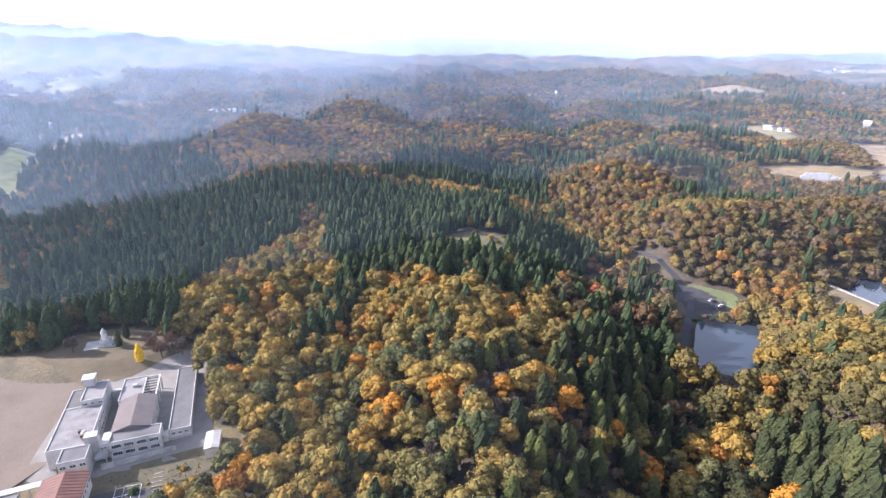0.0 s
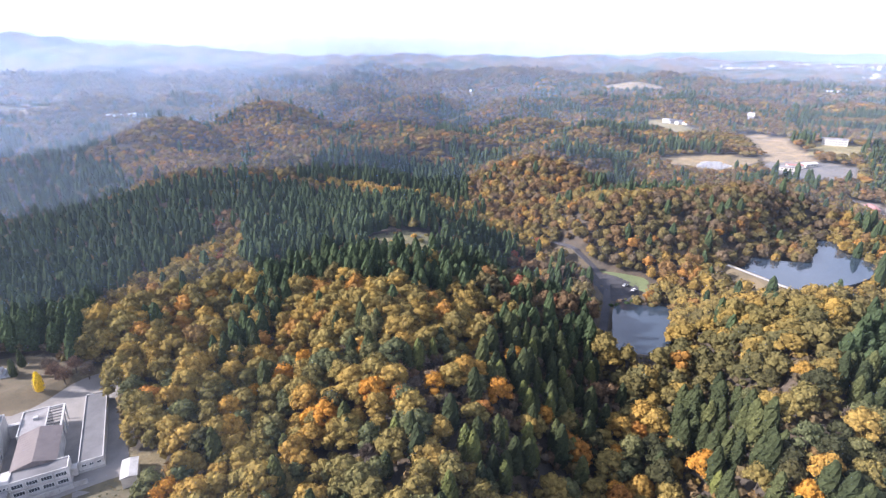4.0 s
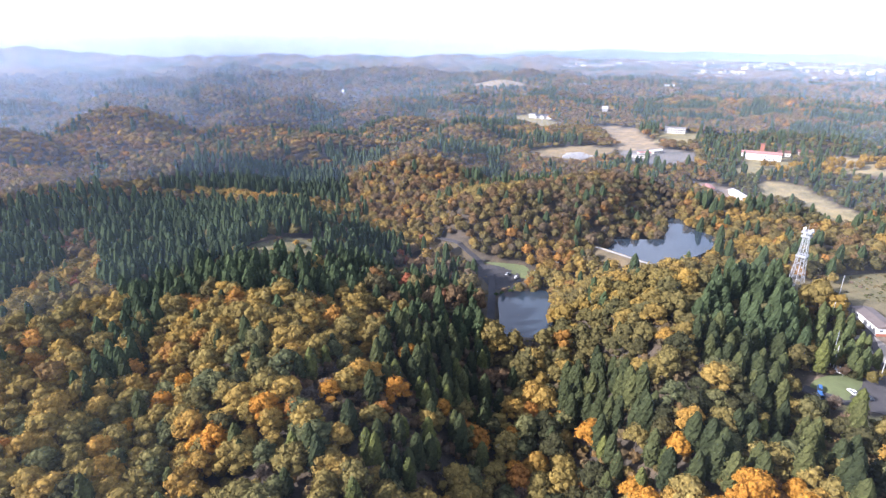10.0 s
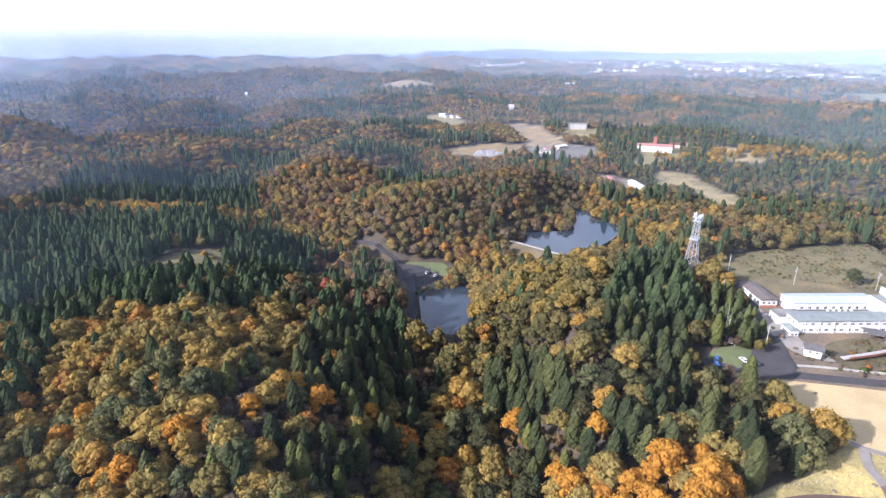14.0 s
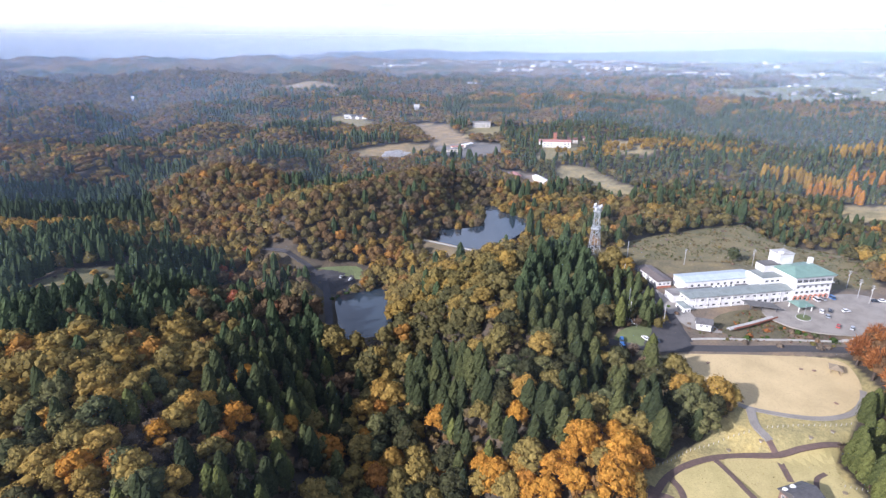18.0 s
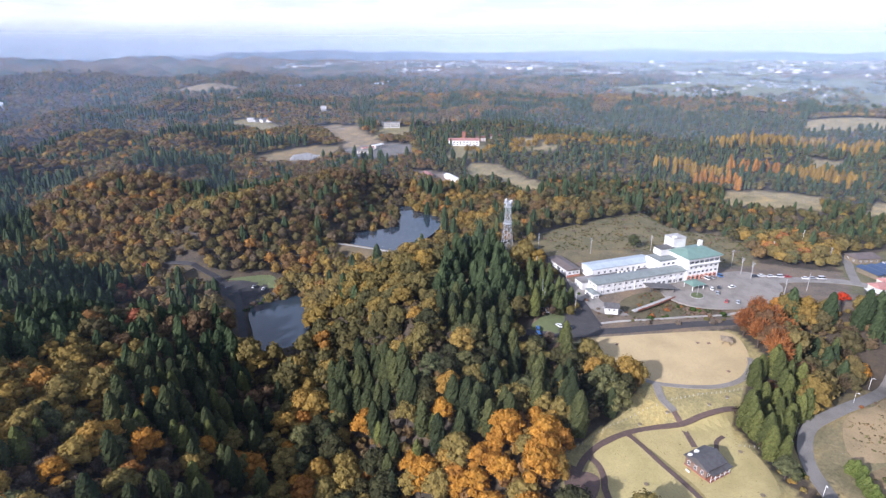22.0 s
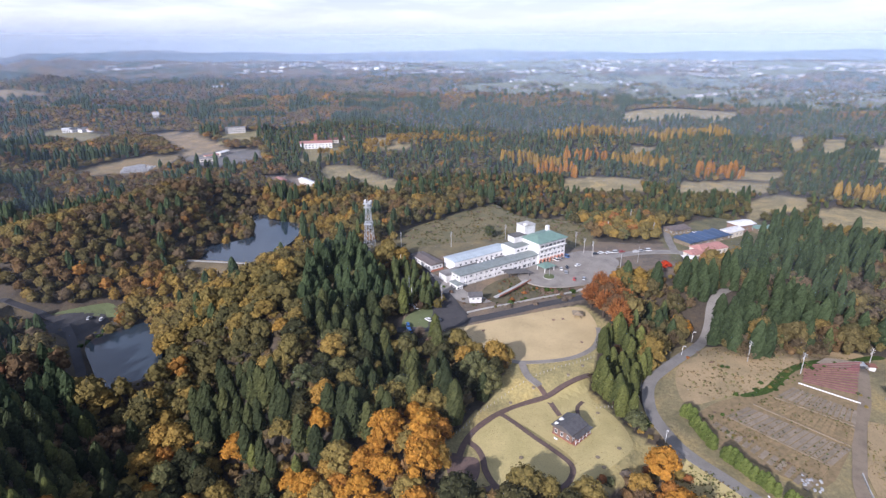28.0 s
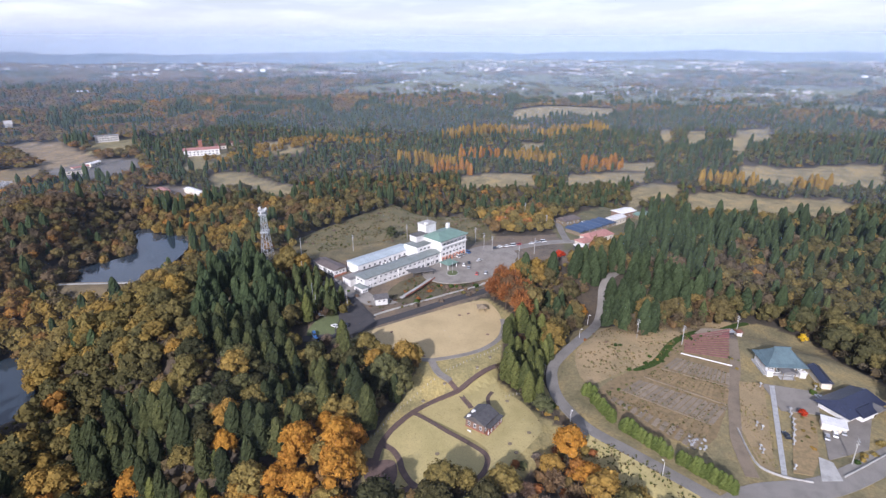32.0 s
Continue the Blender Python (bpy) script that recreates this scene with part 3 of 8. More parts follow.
# woods: outline, then shares of cedar, young cedar, olive oak, golden oak, orange, bare, rust, red, dark green oak
GOLF = ((500, 480), (700, 700), (1250, 500), (1300, -200), (1000, -500), (560, -400), (540, -120), (430, 60), (430, 250))
WOODS = (
    # the golf land
    (GOLF, (19, 24, 8, 4, 0, 3, 1, 0, 41)),
    # woods behind the hotel
    (((290, 190), (300, 260), (440, 345), (540, 400), (640, 300), (560, 60), (500, 0), (470, 110), (425, 160), (322, 194)), (13, 12, 18, 4, 2, 7, 7, 0, 37)),
    # woods round the park and the temple
    (((55, 40), (66, 100), (80, 165), (125, 215), (190, 210), (260, 230), (300, 205), (230, 120), (160, 60), (110, 20)), (4, 3, 30, 16, 4, 6, 0, 0, 37)),
    (((-960, 1180), (-764, 1120), (-506, 894), (-483, 769), (-500, 640), (-440, 520), (-560, 560), (-800, 800)), (66, 0, 14, 4, 2, 8, 6, 0)),
    (((268, 52), (294, 40), (286, 24), (251, 20), (238, 34)), (0, 4, 0, 0, 0, 0, 96, 0)),
    (((217, 38), (246, 30), (258, 18), (227, 9), (179, 13), (183, 28)), (0, 100, 0, 0, 0, 0, 0, 0)),
    (((303, -11), (264, -14), (257, -30), (271, -46), (307, -74), (350, -89), (367, -102), (436, -116), (415, -73), (385, -35), (359, -22), (325, 2), (314, 12), (306, -3)), (66, 16, 8, 2, 0, 8, 0, 0)),
    (((267, 27), (305, 33), (318, 14), (303, -10), (292, -8), (274, 2)), (15, 45, 8, 10, 4, 14, 0, 4)),
    (((363, -91), (356, -125), (420, -260), (229, -180), (229, -128), (249, -120), (281, -115), (300, -92), (293, -75), (262, -43)), (18, 5, 20, 1, 0, 14, 0, 0, 42)),
    (((150, 18), (178, -4), (166, -14), (140, -25), (120, 20)), (0, 0, 8, 16, 26, 38, 12, 0)),
    (((-109, 232), (-75, 290), (-62, 330), (-5, 300), (15, 240), (-15, 180), (-50, 150), (-90, 160)), (3, 0, 45, 36, 7, 4, 1, 0, 4)),
    (((-40, 90), (-15, 180), (20, 160), (50, 110), (40, 80)), (14, 4, 58, 15, 3, 6, 0, 0)),
    (((392, 110), (470, 125), (540, 20), (560, -120), (600, -250), (420, -260), (300, -125), (300, -92), (436, -116), (415, -73), (385, -35), (430, 0), (440, 60)), (22, 12, 22, 4, 1, 5, 0, 0, 34)),
    # mixed wood between forecourt and road
    (((297, 42), (315, 11), (307, -10), (279, -9), (248, 3), (248, 20), (260, 26)), (14, 24, 20, 5, 2, 22, 3, 0, 10)),
    # cedar ridge in the east
    (((380, -23), (493, -74), (486, -139), (475, -196), (492, -228), (446, -210), (421, -141), (380, -74), (359, -33)), (82, 5, 5, 0, 0, 3, 0, 0, 5)),
    # dark oaks behind the temple
    (((445, -146), (476, -221), (236, -125), (289, -132), (306, -111), (355, -115)), (16, 4, 30, 3, 0, 12, 0, 0, 35)),
    # bare brown wood by the temple bank
    (((396, -78), (450, -124), (392, -131), (318, -103), (312, -84), (359, -83)), (10, 5, 22, 4, 2, 38, 6, 0, 13)),
    # cedar wood above the winding road
    (((314, -10), (346, -29), (367, -58), (360, -75), (325, -79), (291, -62), (260, -34), (238, -20), (242, -12), (294, -14)), (76, 12, 4, 0, 0, 8, 0, 0)),
    # brown scrub along the wood's edge
    (((296, -32), (310, -66), (313, -81), (297, -76), (269, -43), (261, -27)), (5, 12, 28, 5, 0, 35, 5, 0, 10)),
    # brown-gold woods on the long spur to the north-west
    (((-364, 769), (-264, 768), (-214, 946), (-82, 1141), (-17, 1116), (-55, 967), (-118, 763), (-172, 722), (-198, 601), (-270, 614)), (3, 0, 24, 16, 7, 8, 42, 0, 0)),
    # rust hill beyond the cedar valley
    (((99, 531), (134, 588), (170, 581), (220, 554), (250, 546), (207, 501), (153, 462), (132, 429), (113, 452), (99, 494)), (3, 0, 26, 10, 7, 12, 38, 0, 4)),
    # cedar belt on the saddle
    (((216, 526), (292, 565), (278, 537), (226, 506)), (75, 0, 15, 0, 0, 5, 5, 0)),
    # cedar belt at the foot of the rust hill
    (((89, 733), (165, 725), (150, 678), (116, 692)), (80, 0, 10, 0, 0, 5, 5, 0)),
    # olive and amber hill above the pond road
    (((128, 418), (155, 453), (181, 413), (211, 393), (240, 373), (233, 332), (207, 304), (184, 315), (172, 325), (151, 336), (141, 360)), (3, 0, 28, 6, 6, 11, 26, 0, 20)),
    # mixed hill beside the upper pond
    (((213, 397), (326, 503), (426, 519), (431, 466), (361, 368), (302, 322), (237, 319), (241, 346), (238, 377)), (5, 0, 22, 3, 3, 26, 21, 0, 20)),
    # amber trees on the nose of the hill
    (((188, 336), (210, 338), (229, 331), (206, 301), (185, 316)), (0, 0, 20, 25, 32, 0, 23, 0, 0)),
    # dark valley woods in the west
    (((-436, 500), (-459, 606), (-475, 729), (-446, 862), (-324, 741), (-238, 597), (-277, 551), (-318, 469), (-321, 413), (-330, 365)), (46, 0, 10, 2, 0, 26, 6, 0, 10)),
    # cedars on the west slope
    (((-320, 354), (-312, 401), (-310, 457), (-306, 549), (-252, 568), (-187, 559), (-139, 552), (-100, 529), (-79, 468), (-111, 432), (-128, 401), (-140, 359), (-149, 336), (-152, 315), (-152, 288), (-136, 240), (-144, 223), (-171, 232), (-180, 221), (-194, 211), (-206, 216)), (80, 0, 5, 2, 0, 7, 0, 0, 6)),
    # cedar plantation on the hilltop
    (((-170, 550), (-128, 571), (-74, 560), (-25, 543), (17, 495), (45, 420), (90, 437), (113, 394), (111, 352), (87, 331), (51, 278), (38, 276), (13, 278), (-11, 290), (-34, 304), (-47, 301), (-53, 272), (-54, 247), (-60, 251), (-63, 286), (-71, 318), (-91, 363), (-103, 434), (-119, 469), (-151, 490)), (84, 0, 5, 2, 0, 3, 1, 0, 5)),
    # bare and russet trees at the plantation's edge
    (((-156, 507), (-123, 485), (-107, 451), (-102, 415), (-123, 428), (-148, 464)), (10, 0, 15, 12, 0, 45, 15, 3)),
    # golden fringe behind the hilltop
    (((-65, 579), (-37, 582), (9, 575), (66, 555), (55, 513), (7, 531), (-48, 563)), (5, 0, 30, 55, 8, 0, 2, 0)),
    # cedars in the valley behind
    (((-26, 629), (39, 669), (109, 671), (105, 565), (82, 499), (66, 554), (20, 563), (-26, 577), (-65, 576), (-82, 584), (-61, 608)), (86, 0, 5, 2, 0, 4, 3, 0)),
    # cedars in the gully
    (((-75, 227), (-74, 253), (-68, 297), (-60, 305), (-52, 272), (-61, 239), (-66, 228)), (74, 0, 14, 6, 0, 6, 0, 0)),
    # cedars above the lower pond
    (((47, 224), (64, 242), (82, 248), (107, 255), (115, 241), (105, 223), (81, 199), (68, 170), (60, 178), (55, 194), (44, 193)), (90, 2, 2, 0, 0, 6, 0, 0)),
    # scattered young cedars in the valley foot
    (((30, 166), (57, 182), (84, 200), (72, 167), (55, 147), (36, 138), (25, 151)), (34, 24, 8, 8, 2, 24, 0, 0)),
    # bare trees on the shaded slope
    (((9, 194), (27, 206), (43, 209), (53, 194), (69, 181), (53, 169), (37, 168), (24, 158), (15, 169)), (6, 2, 6, 14, 2, 60, 8, 2)),
    # bare and red trees on the east flank
    # dark cedar share raised to stand in for the flank's shade
    (((104, 377), (132, 380), (148, 316), (127, 272), (86, 262), (62, 270), (56, 292), (88, 334)), (26, 0, 13, 3, 1, 38, 8, 2, 9)),
    # reed-brown trees round the lower pond
    (((85, 204), (88, 220), (116, 234), (127, 230), (110, 207), (87, 179), (74, 174)), (8, 2, 12, 6, 2, 55, 13, 2)),
    # shaded bare slope of the north hill
    (((14, 213), (31, 216), (43, 201), (49, 177), (37, 151), (8, 166), (7, 196)), (8, 4, 14, 12, 4, 48, 8, 0, 2)),
    # cedars down the valley
    (((60, 252), (85, 268), (119, 263), (112, 226), (93, 202), (66, 169), (54, 153), (40, 152), (54, 179), (46, 202)), (50, 14, 6, 4, 0, 24, 2, 0)),
    # bare trees along the valley foot
    (((116, 233), (128, 218), (106, 195), (85, 173), (74, 150), (52, 152), (64, 175), (97, 210)), (18, 6, 6, 4, 2, 50, 10, 0, 4)),
    # olive and dark green oaks on the east ridge
    (((117, 221), (132, 231), (175, 244), (175, 194), (177, 161), (172, 132), (181, 118), (183, 106), (152, 108), (133, 124), (140, 138), (147, 150), (160, 201), (147, 209), (126, 183), (112, 197)), (5, 0, 27, 8, 3, 4, 0, 0, 53)),
    # golden oaks along the ridge crest
    (((174, 238), (197, 263), (207, 231), (297, 277), (366, 294), (405, 291), (305, 224), (229, 212), (195, 199), (170, 213)), (3, 0, 34, 32, 4, 3, 0, 0, 24)),
    # autumn oaks behind the crest
    (((294, 280), (345, 306), (389, 308), (353, 248), (358, 211), (389, 178), (402, 192), (387, 234), (433, 312), (381, 326), (339, 319)), (4, 0, 26, 12, 6, 9, 15, 0, 28)),
    # dense cedar clump on the ridge
    (((143, 203), (154, 194), (148, 162), (143, 142), (135, 132), (128, 144), (123, 149), (122, 166), (126, 184)), (97, 0, 3, 0, 0, 0, 0, 0)),
    # cedars below the radio tower
    (((198, 182), (243, 209), (309, 237), (272, 190), (231, 152), (196, 131), (183, 116), (173, 127), (174, 138), (168, 153)), (86, 4, 4, 0, 0, 2, 0, 0, 4)),
    # young cedar plantation below the tower
    (((256, 175), (269, 155), (259, 133), (230, 114), (218, 124), (215, 132), (225, 146)), (0, 100, 0, 0, 0, 0, 0, 0)),
    # cedars down to the lawn
    (((123, 149), (129, 126), (148, 116), (183, 117), (181, 95), (177, 84), (168, 75), (185, 63), (173, 54), (151, 59), (147, 74), (144, 91), (134, 103), (121, 116), (109, 129)), (46, 12, 20, 5, 2, 4, 0, 0, 11)),
    # leafless scrub above the lawn
    (((200, 122), (207, 107), (190, 88), (188, 98)), (4, 6, 5, 5, 0, 72, 8, 0)),
    # golden clump at the ridge's foot
    (((104, 197), (125, 186), (124, 174), (125, 154), (116, 139), (100, 148), (87, 167), (86, 177)), (0, 0, 12, 54, 32, 2, 0, 0)),
    # orange clump by the park
    (((134, 98), (155, 95), (157, 78), (134, 67), (124, 59), (116, 66), (109, 117), (117, 122), (129, 106)), (0, 0, 4, 26, 70, 0, 0, 0)),
    # gold and olive oaks in the foreground
    (((93, 183), (125, 172), (119, 143), (110, 129), (109, 117), (79, 168)), (5, 2, 26, 22, 16, 9, 0, 0, 20)),
)


def shares(x, y):
    """The shares of the nine kinds of tree at x, y."""
    r = np.hypot(x, y)
    s = np.zeros((len(x), 9))
    patchy = 0.5 + 0.5 * np.sin(x / 47 + 1.7 * np.sin(y / 61)) * np.sin(y / 53 + 1.1 * np.sin(x / 71))
    far = ease((r - 380) / 300)[:, None]
    near_mix, far_mix = np.array((3, 0, 52, 30, 4, 4, 1, 0.5, 5)), np.array((3, 0, 30, 9, 4, 9, 34, 0.0, 11))
    s[:] = near_mix * (1 - far) + far_mix * far
    s[:, 0] += np.where(patchy > 0.82, 160, 0) * far[:, 0]
    domes = np.abs(np.sin(x / 66 + 1.1 * np.sin(y / 131)) * np.sin(y / 58 + 0.9 * np.sin(x / 117) + 0.7))
    s[:, 0] += np.where((domes < 0.10) & (patchy > 0.35), 140, 0) * far[:, 0]
    for outline, mix in WOODS:
        s[inside(x, y, outline)] = mix + (0,) * (9 - len(mix))
    return s / s.sum(1, keepdims=True)


def is_open(x, y, margin=0.0):
    clear = np.zeros(np.shape(x), bool)
    for outline, _ in CLEARINGS:
        clear |= inside(x, y, outline)
    for reach, outline in ((1.03, TAN_FIELD), (1.055, TAN_FIELD), (1.03, GRAVEL_YARD), (1.05, GRAVEL_YARD), (1.03, POND_HIGH), (1.055, POND_HIGH), (1.03, POND_LOW), (1.05, POND_LOW)):
        clear |= inside(x * reach, y * reach, outline)
    for reach in (1.0, 1.025, 1.05, 1.07):
        clear |= on_fairway(x, y, reach)
    for half, points in WAYS_CLEAR:
        clear |= near_line(x, y, [(a, b, 0) for a, b in points])[0] < half + margin
    r = np.hypot(x, y)
    # fields between the far woods
    clear |= (r > 1500) & ((x > 0.85 * r) | (x < -0.5 * r)) & (np.sin(x / 310 + 1.2 * np.sin(y / 410)) * np.sin(y / 270 + 0.9 * np.sin(x / 350)) > 0.34 - 0.5 * ease((x / (r + 1) - 0.85) / 0.1))
    return clear


# ---- the ground: one sheet out to the horizon ----
def build_ground():
    rads = np.unique(np.concatenate((np.linspace(0, 110, 12), np.linspace(110, 420, 125), np.geomspace(420, 4930, 130))))
    bear = np.radians(np.concatenate((np.linspace(-50, 123, 420), np.linspace(126, 307, 60))))
    a, r = np.meshgrid(bear, rads[1:])
    x, y = np.sin(a) * r, np.cos(a) * r
    z = ground(x, y)
    colour = np.empty((*x.shape, 3))
    colour[:] = FLOOR
    far = ease((r - 1300) / 900)[..., None]
    wild = np.sin(x / 140 + 2 * np.sin(y / 190)) * np.sin(y / 120 + 1.5 * np.sin(x / 160))
    woods = np.where(wild[..., None] > 0.35, np.array((0.045, 0.06, 0.035)), np.array((0.13, 0.085, 0.042)))
    colour = colour * (1 - far) + woods * far
    fields = is_open(x, y)
    colour[fields & (r > 1500)] = (0.150, 0.155, 0.082)
    for outline, c in CLEARINGS:
        colour[inside(x, y, outline)] = c
    for reach in (1.05, 1.025, 1.0):
        colour[on_fairway(x, y, reach)] = (0.27, 0.22, 0.115)
    verts = np.concatenate(([[0, 0, float(ground(0, 0))]], np.c_[x.ravel(), y.ravel(), z.ravel()]))
    cols = np.concatenate(([FLOOR], colour.reshape(-1, 3)))
    n, m = x.shape
    i, j = np.meshgrid(np.arange(n - 1), np.arange(m), indexing="ij")
    p, q = 1 + i * m + j, 1 + i * m + (j + 1) % m
    quads = np.stack((p, p + m, q + m, q), -1).reshape(-1, 4)
    hub = np.stack((np.zeros(m, int), 1 + np.arange(m), 1 + (np.arange(m) + 1) % m), -1)
    tris = np.concatenate((hub, quads[:, (0, 1, 2)], quads[:, (0, 2, 3)]))
    return mesh_of("ground", verts, tris[:, ::-1], cols, smooth=True)


mat_ground, gn, gl, gb = stuff_nodes("leaf litter, grass and fields")
g_at = gn.new("ShaderNodeAttribute")
g_at.attribute_name = "leaf"
g_c = mix_node(gn, gl, g_at.outputs["Color"], ramp_node(gn, gl, noise_node(gn, gl, 0.06, 8, 0.65), ((0.3, (0.55, 0.6, 0.6)), (0.5, (1.0, 1.0, 1.0)), (0.7, (1.5, 1.35, 1.1)))), 1.0, "MULTIPLY")
g_c = mix_node(gn, gl, g_c, ramp_node(gn, gl, noise_node(gn, gl, 0.9, 6, 0.7), ((0.3, (0.7, 0.7, 0.7)), (0.7, (1.3, 1.3, 1.3)))), 1.0, "MULTIPLY")
gl.new(g_c, gb.inputs["Base Color"])
gb.inputs["Roughness"].default_value = 0.95
bump_node(gn, gl, noise_node(gn, gl, 0.35, 6, 0.7), gb, 0.8, 0.8)
ground_mesh = build_ground()
ground_mesh.materials.append(mat_ground)
tagged(new("ground", ground_mesh), "rolling wooded hills with fields, brown leaf litter and dry grass", "ground", kind="structure")

mat_water, hn, hl, hb = stuff_nodes("still pond water")
hb.inputs["Base Color"].default_value = (0.030, 0.045, 0.062, 1)
hb.inputs["Roughness"].default_value, hb.inputs["IOR"].default_value = 0.04, 1.45
bump_node(hn, hl, noise_node(hn, hl, 0.6, 4, 0.6), hb, 0.04, 0.05)
for outline, level, label in ((POND_LOW, -28.0, "small grey still pond in a wooded valley"), (POND_HIGH, -15.4, "blue reservoir pond behind a small dam")):
    me = mesh_from_bm("water", patch(outline, 0.0, 2.0, level))
    me.materials.append(mat_water)
    tagged(new("water", me), label, "pond", kind="structure")

# ---- roads, lawns and yards ----
def surface(name, bm, mat, label, category):
    me = mesh_from_bm(name, bm)
    me.materials.append(mat)
    return tagged(new(name, me), label, category, kind="structure")


ROAD_PARK = ((330, -22), (315, -13), (296, -12), (276, -9), (258, -4), (238, 4), (224, 9), (212, 9), (200, 6), (190, 0), (181, -8), (173, -21), (165, -34), (157, -47), (146, -64))
surface("road", strip(ROAD_PARK, 5.0), mat_asphalt, "narrow pale asphalt road winding down past the park", "road")
surface("road", strip(((182, -7), (175, -3), (168, 3)), 4.5, 0.13), mat_asphalt, "short asphalt spur off the winding road", "road")
surface("road", strip(((205, 127), (212, 114), (220, 105), (229, 99), (238, 91), (251, 80), (266, 68), (282, 53), (300, 40)), 5.5), mat_darkroad, "dark asphalt lane along the lawn", "road")
surface("road", strip(((233, 103), (243, 114), (254, 128), (278, 154), (292, 175), (297, 190)), 4.5, 0.14), mat_darkroad, "dark asphalt lane up to the radio tower", "road")
surface("road", strip(((322, 62), (345, 52), (366, 30), (375, 9), (366, -2), (340, 4)), 7.0, 0.14), mat_asphalt, "grey asphalt drive lined with parked cars", "road")
surface("road", strip(((372, 12), (395, 18), (412, 22), (432, 32)), 5.0, 0.15), mat_asphalt, "grey asphalt lane to the farm sheds", "road")
surface("road", strip(((141, 390), (147, 372), (153, 357), (157, 344), (158, 330), (152, 312), (144, 296), (134, 276), (122, 258)), 4.8, 0.2), mat_darkroad, "dark asphalt road round the pond", "road")
surface("road", draped(((150, 340), (166, 338), (178, 326), (176, 316), (160, 312), (150, 322)), 0.35, 4.0), mat_darkroad, "dark asphalt lay-by beside the pond", "road")
surface("road", strip(((150, -48), (162, -62), (172, -85), (190, -108), (214, -136), (240, -160)), 9.0, 0.14), mat_asphalt, "worn grey asphalt street below the temple", "road")
surface("road", strip(((280, -76), (262, -74), (243, -71), (222, -66), (203, -63), (188, -61), (170, -62)), 4.5, 0.13), mat_dirt, "brown dirt track between garden plots and temple", "road")
surface("pavement", draped(((242, 116), (234, 122), (226, 118), (214, 114), (222, 101), (232, 101)), 0.2, 3.0), mat_darkroad, "small dark asphalt parking lot", "parking lot")
surface("grass", draped(((226, 126), (232, 121), (222, 115), (212, 115), (205, 123), (212, 128)), 0.12, 3.0), mat_green, "bright green grass beside the parking lot", "grass")
surface("grass", draped(((158, 344), (186, 330), (184, 318), (178, 322), (166, 338)), 0.25, 4.0), mat_green, "green strip of grass beside the pond road", "grass")
surface("pavement", patch(((288, 93), (282, 76), (292, 58), (312, 44), (342, 44), (352, 62), (344, 74), (322, 84), (304, 92)), 0.1, level=0.0), mat_gravel, "pale grey hotel forecourt", "forecourt")
surface("pavement", draped(((262, 148), (272, 152), (266, 132), (256, 108), (262, 96), (252, 98), (247, 115)), 0.1, 4.0), mat_asphalt, "grey asphalt service yard beside the hotel", "yard")
surface("grass", draped(((264, 106), (288, 96), (284, 78), (270, 76), (254, 92)), 0.1, 3.0), mat_garden, "brown-green planted hotel garden", "grass")
surface("meadow", draped(((292, 184), (322, 194), (380, 178), (425, 159), (462, 114), (425, 88), (369, 66), (358, 80), (345, 118), (318, 152), (300, 168)), 0.15, 6.0), mat_meadow, "rough brown-green meadow behind the hotel", "meadow")
surface("lawn", patch(((216, 101), (229, 92), (251, 72), (268, 54), (262, 44), (244, 37), (224, 39), (212, 48), (204, 60), (199, 78), (203, 93)), 0.08, level=-2.0), mat_lawn, "wide oval lawn of dry straw-coloured grass", "lawn")
surface("path", strip(((202, 66), (204, 60), (211, 49), (219, 41), (230, 36), (242, 36), (250, 38)), 2.4, 0.14), mat_gravel, "curved grey path round the oval lawn", "path")
surface("path", strip(((203, 62), (194, 56), (191, 50)), 3.2, 0.16), mat_gravel, "grey path down from the lawn", "path")
surface("lawn", draped(((152, 64), (160, 62), (169, 57), (162, 43), (154, 28), (142, 28), (135, 37), (134, 46), (142, 54)), 0.07, 3.0), mat_parkgrass, "yellow-green park lawn ringed by brown paths", "lawn")
surface("lawn", draped(((172, 57), (186, 47), (208, 34), (196, 30), (186, 16), (172, 10), (143, 24), (157, 27), (165, 43)), 0.05, 3.0), mat_parkgrass, "yellow-green park lawn round the brown house", "lawn")
surface("lawn", draped(((192, 2), (204, 10), (222, 14), (238, 8), (226, 12), (212, 13), (198, 10)), 0.06, 3.0), mat_parkgrass, "grass verge beside the winding road", "grass")
surface("lawn", draped(((174, -2), (180, -10), (172, -24), (162, -38), (152, -44), (150, -24), (158, -6)), 0.05, 3.0), mat_parkgrass, "pale grass below the winding road", "grass")
for points, wide, label in (
        (((130, 60), (138, 63), (148, 65), (159, 64), (170, 60), (179, 54), (188, 46), (197, 41), (210, 33)), 2.4, "red-brown park path along the upper edge"),
        (((170, 59), (167, 52), (163, 44), (158, 33), (154, 27), (148, 26), (142, 28), (138, 32), (134, 39)), 2.0, "red-brown park path round the lawn"),
        (((134, 39), (134, 47), (139, 53), (144, 56), (148, 60), (150, 65)), 2.2, "red-brown park path beside the round bed"),
        (((142, 66), (134, 64), (129, 57), (131, 50), (135, 47)), 2.2, "red-brown park path under the orange trees"),
        (((192, 52), (188, 46), (179, 38)), 2.2, "red-brown path to the brown house"), (((181, 31), (187, 33), (192, 32)), 1.6, "short brown path by the house")):
    surface("path", strip(points, wide, 0.2), mat_path, label, "path")
surface("bed", draped(((134, 62), (141, 63), (143, 58), (139, 55), (133, 54), (131, 58)), 0.12, 3.0), mat_path, "round dark planted bed in the park", "flower bed")
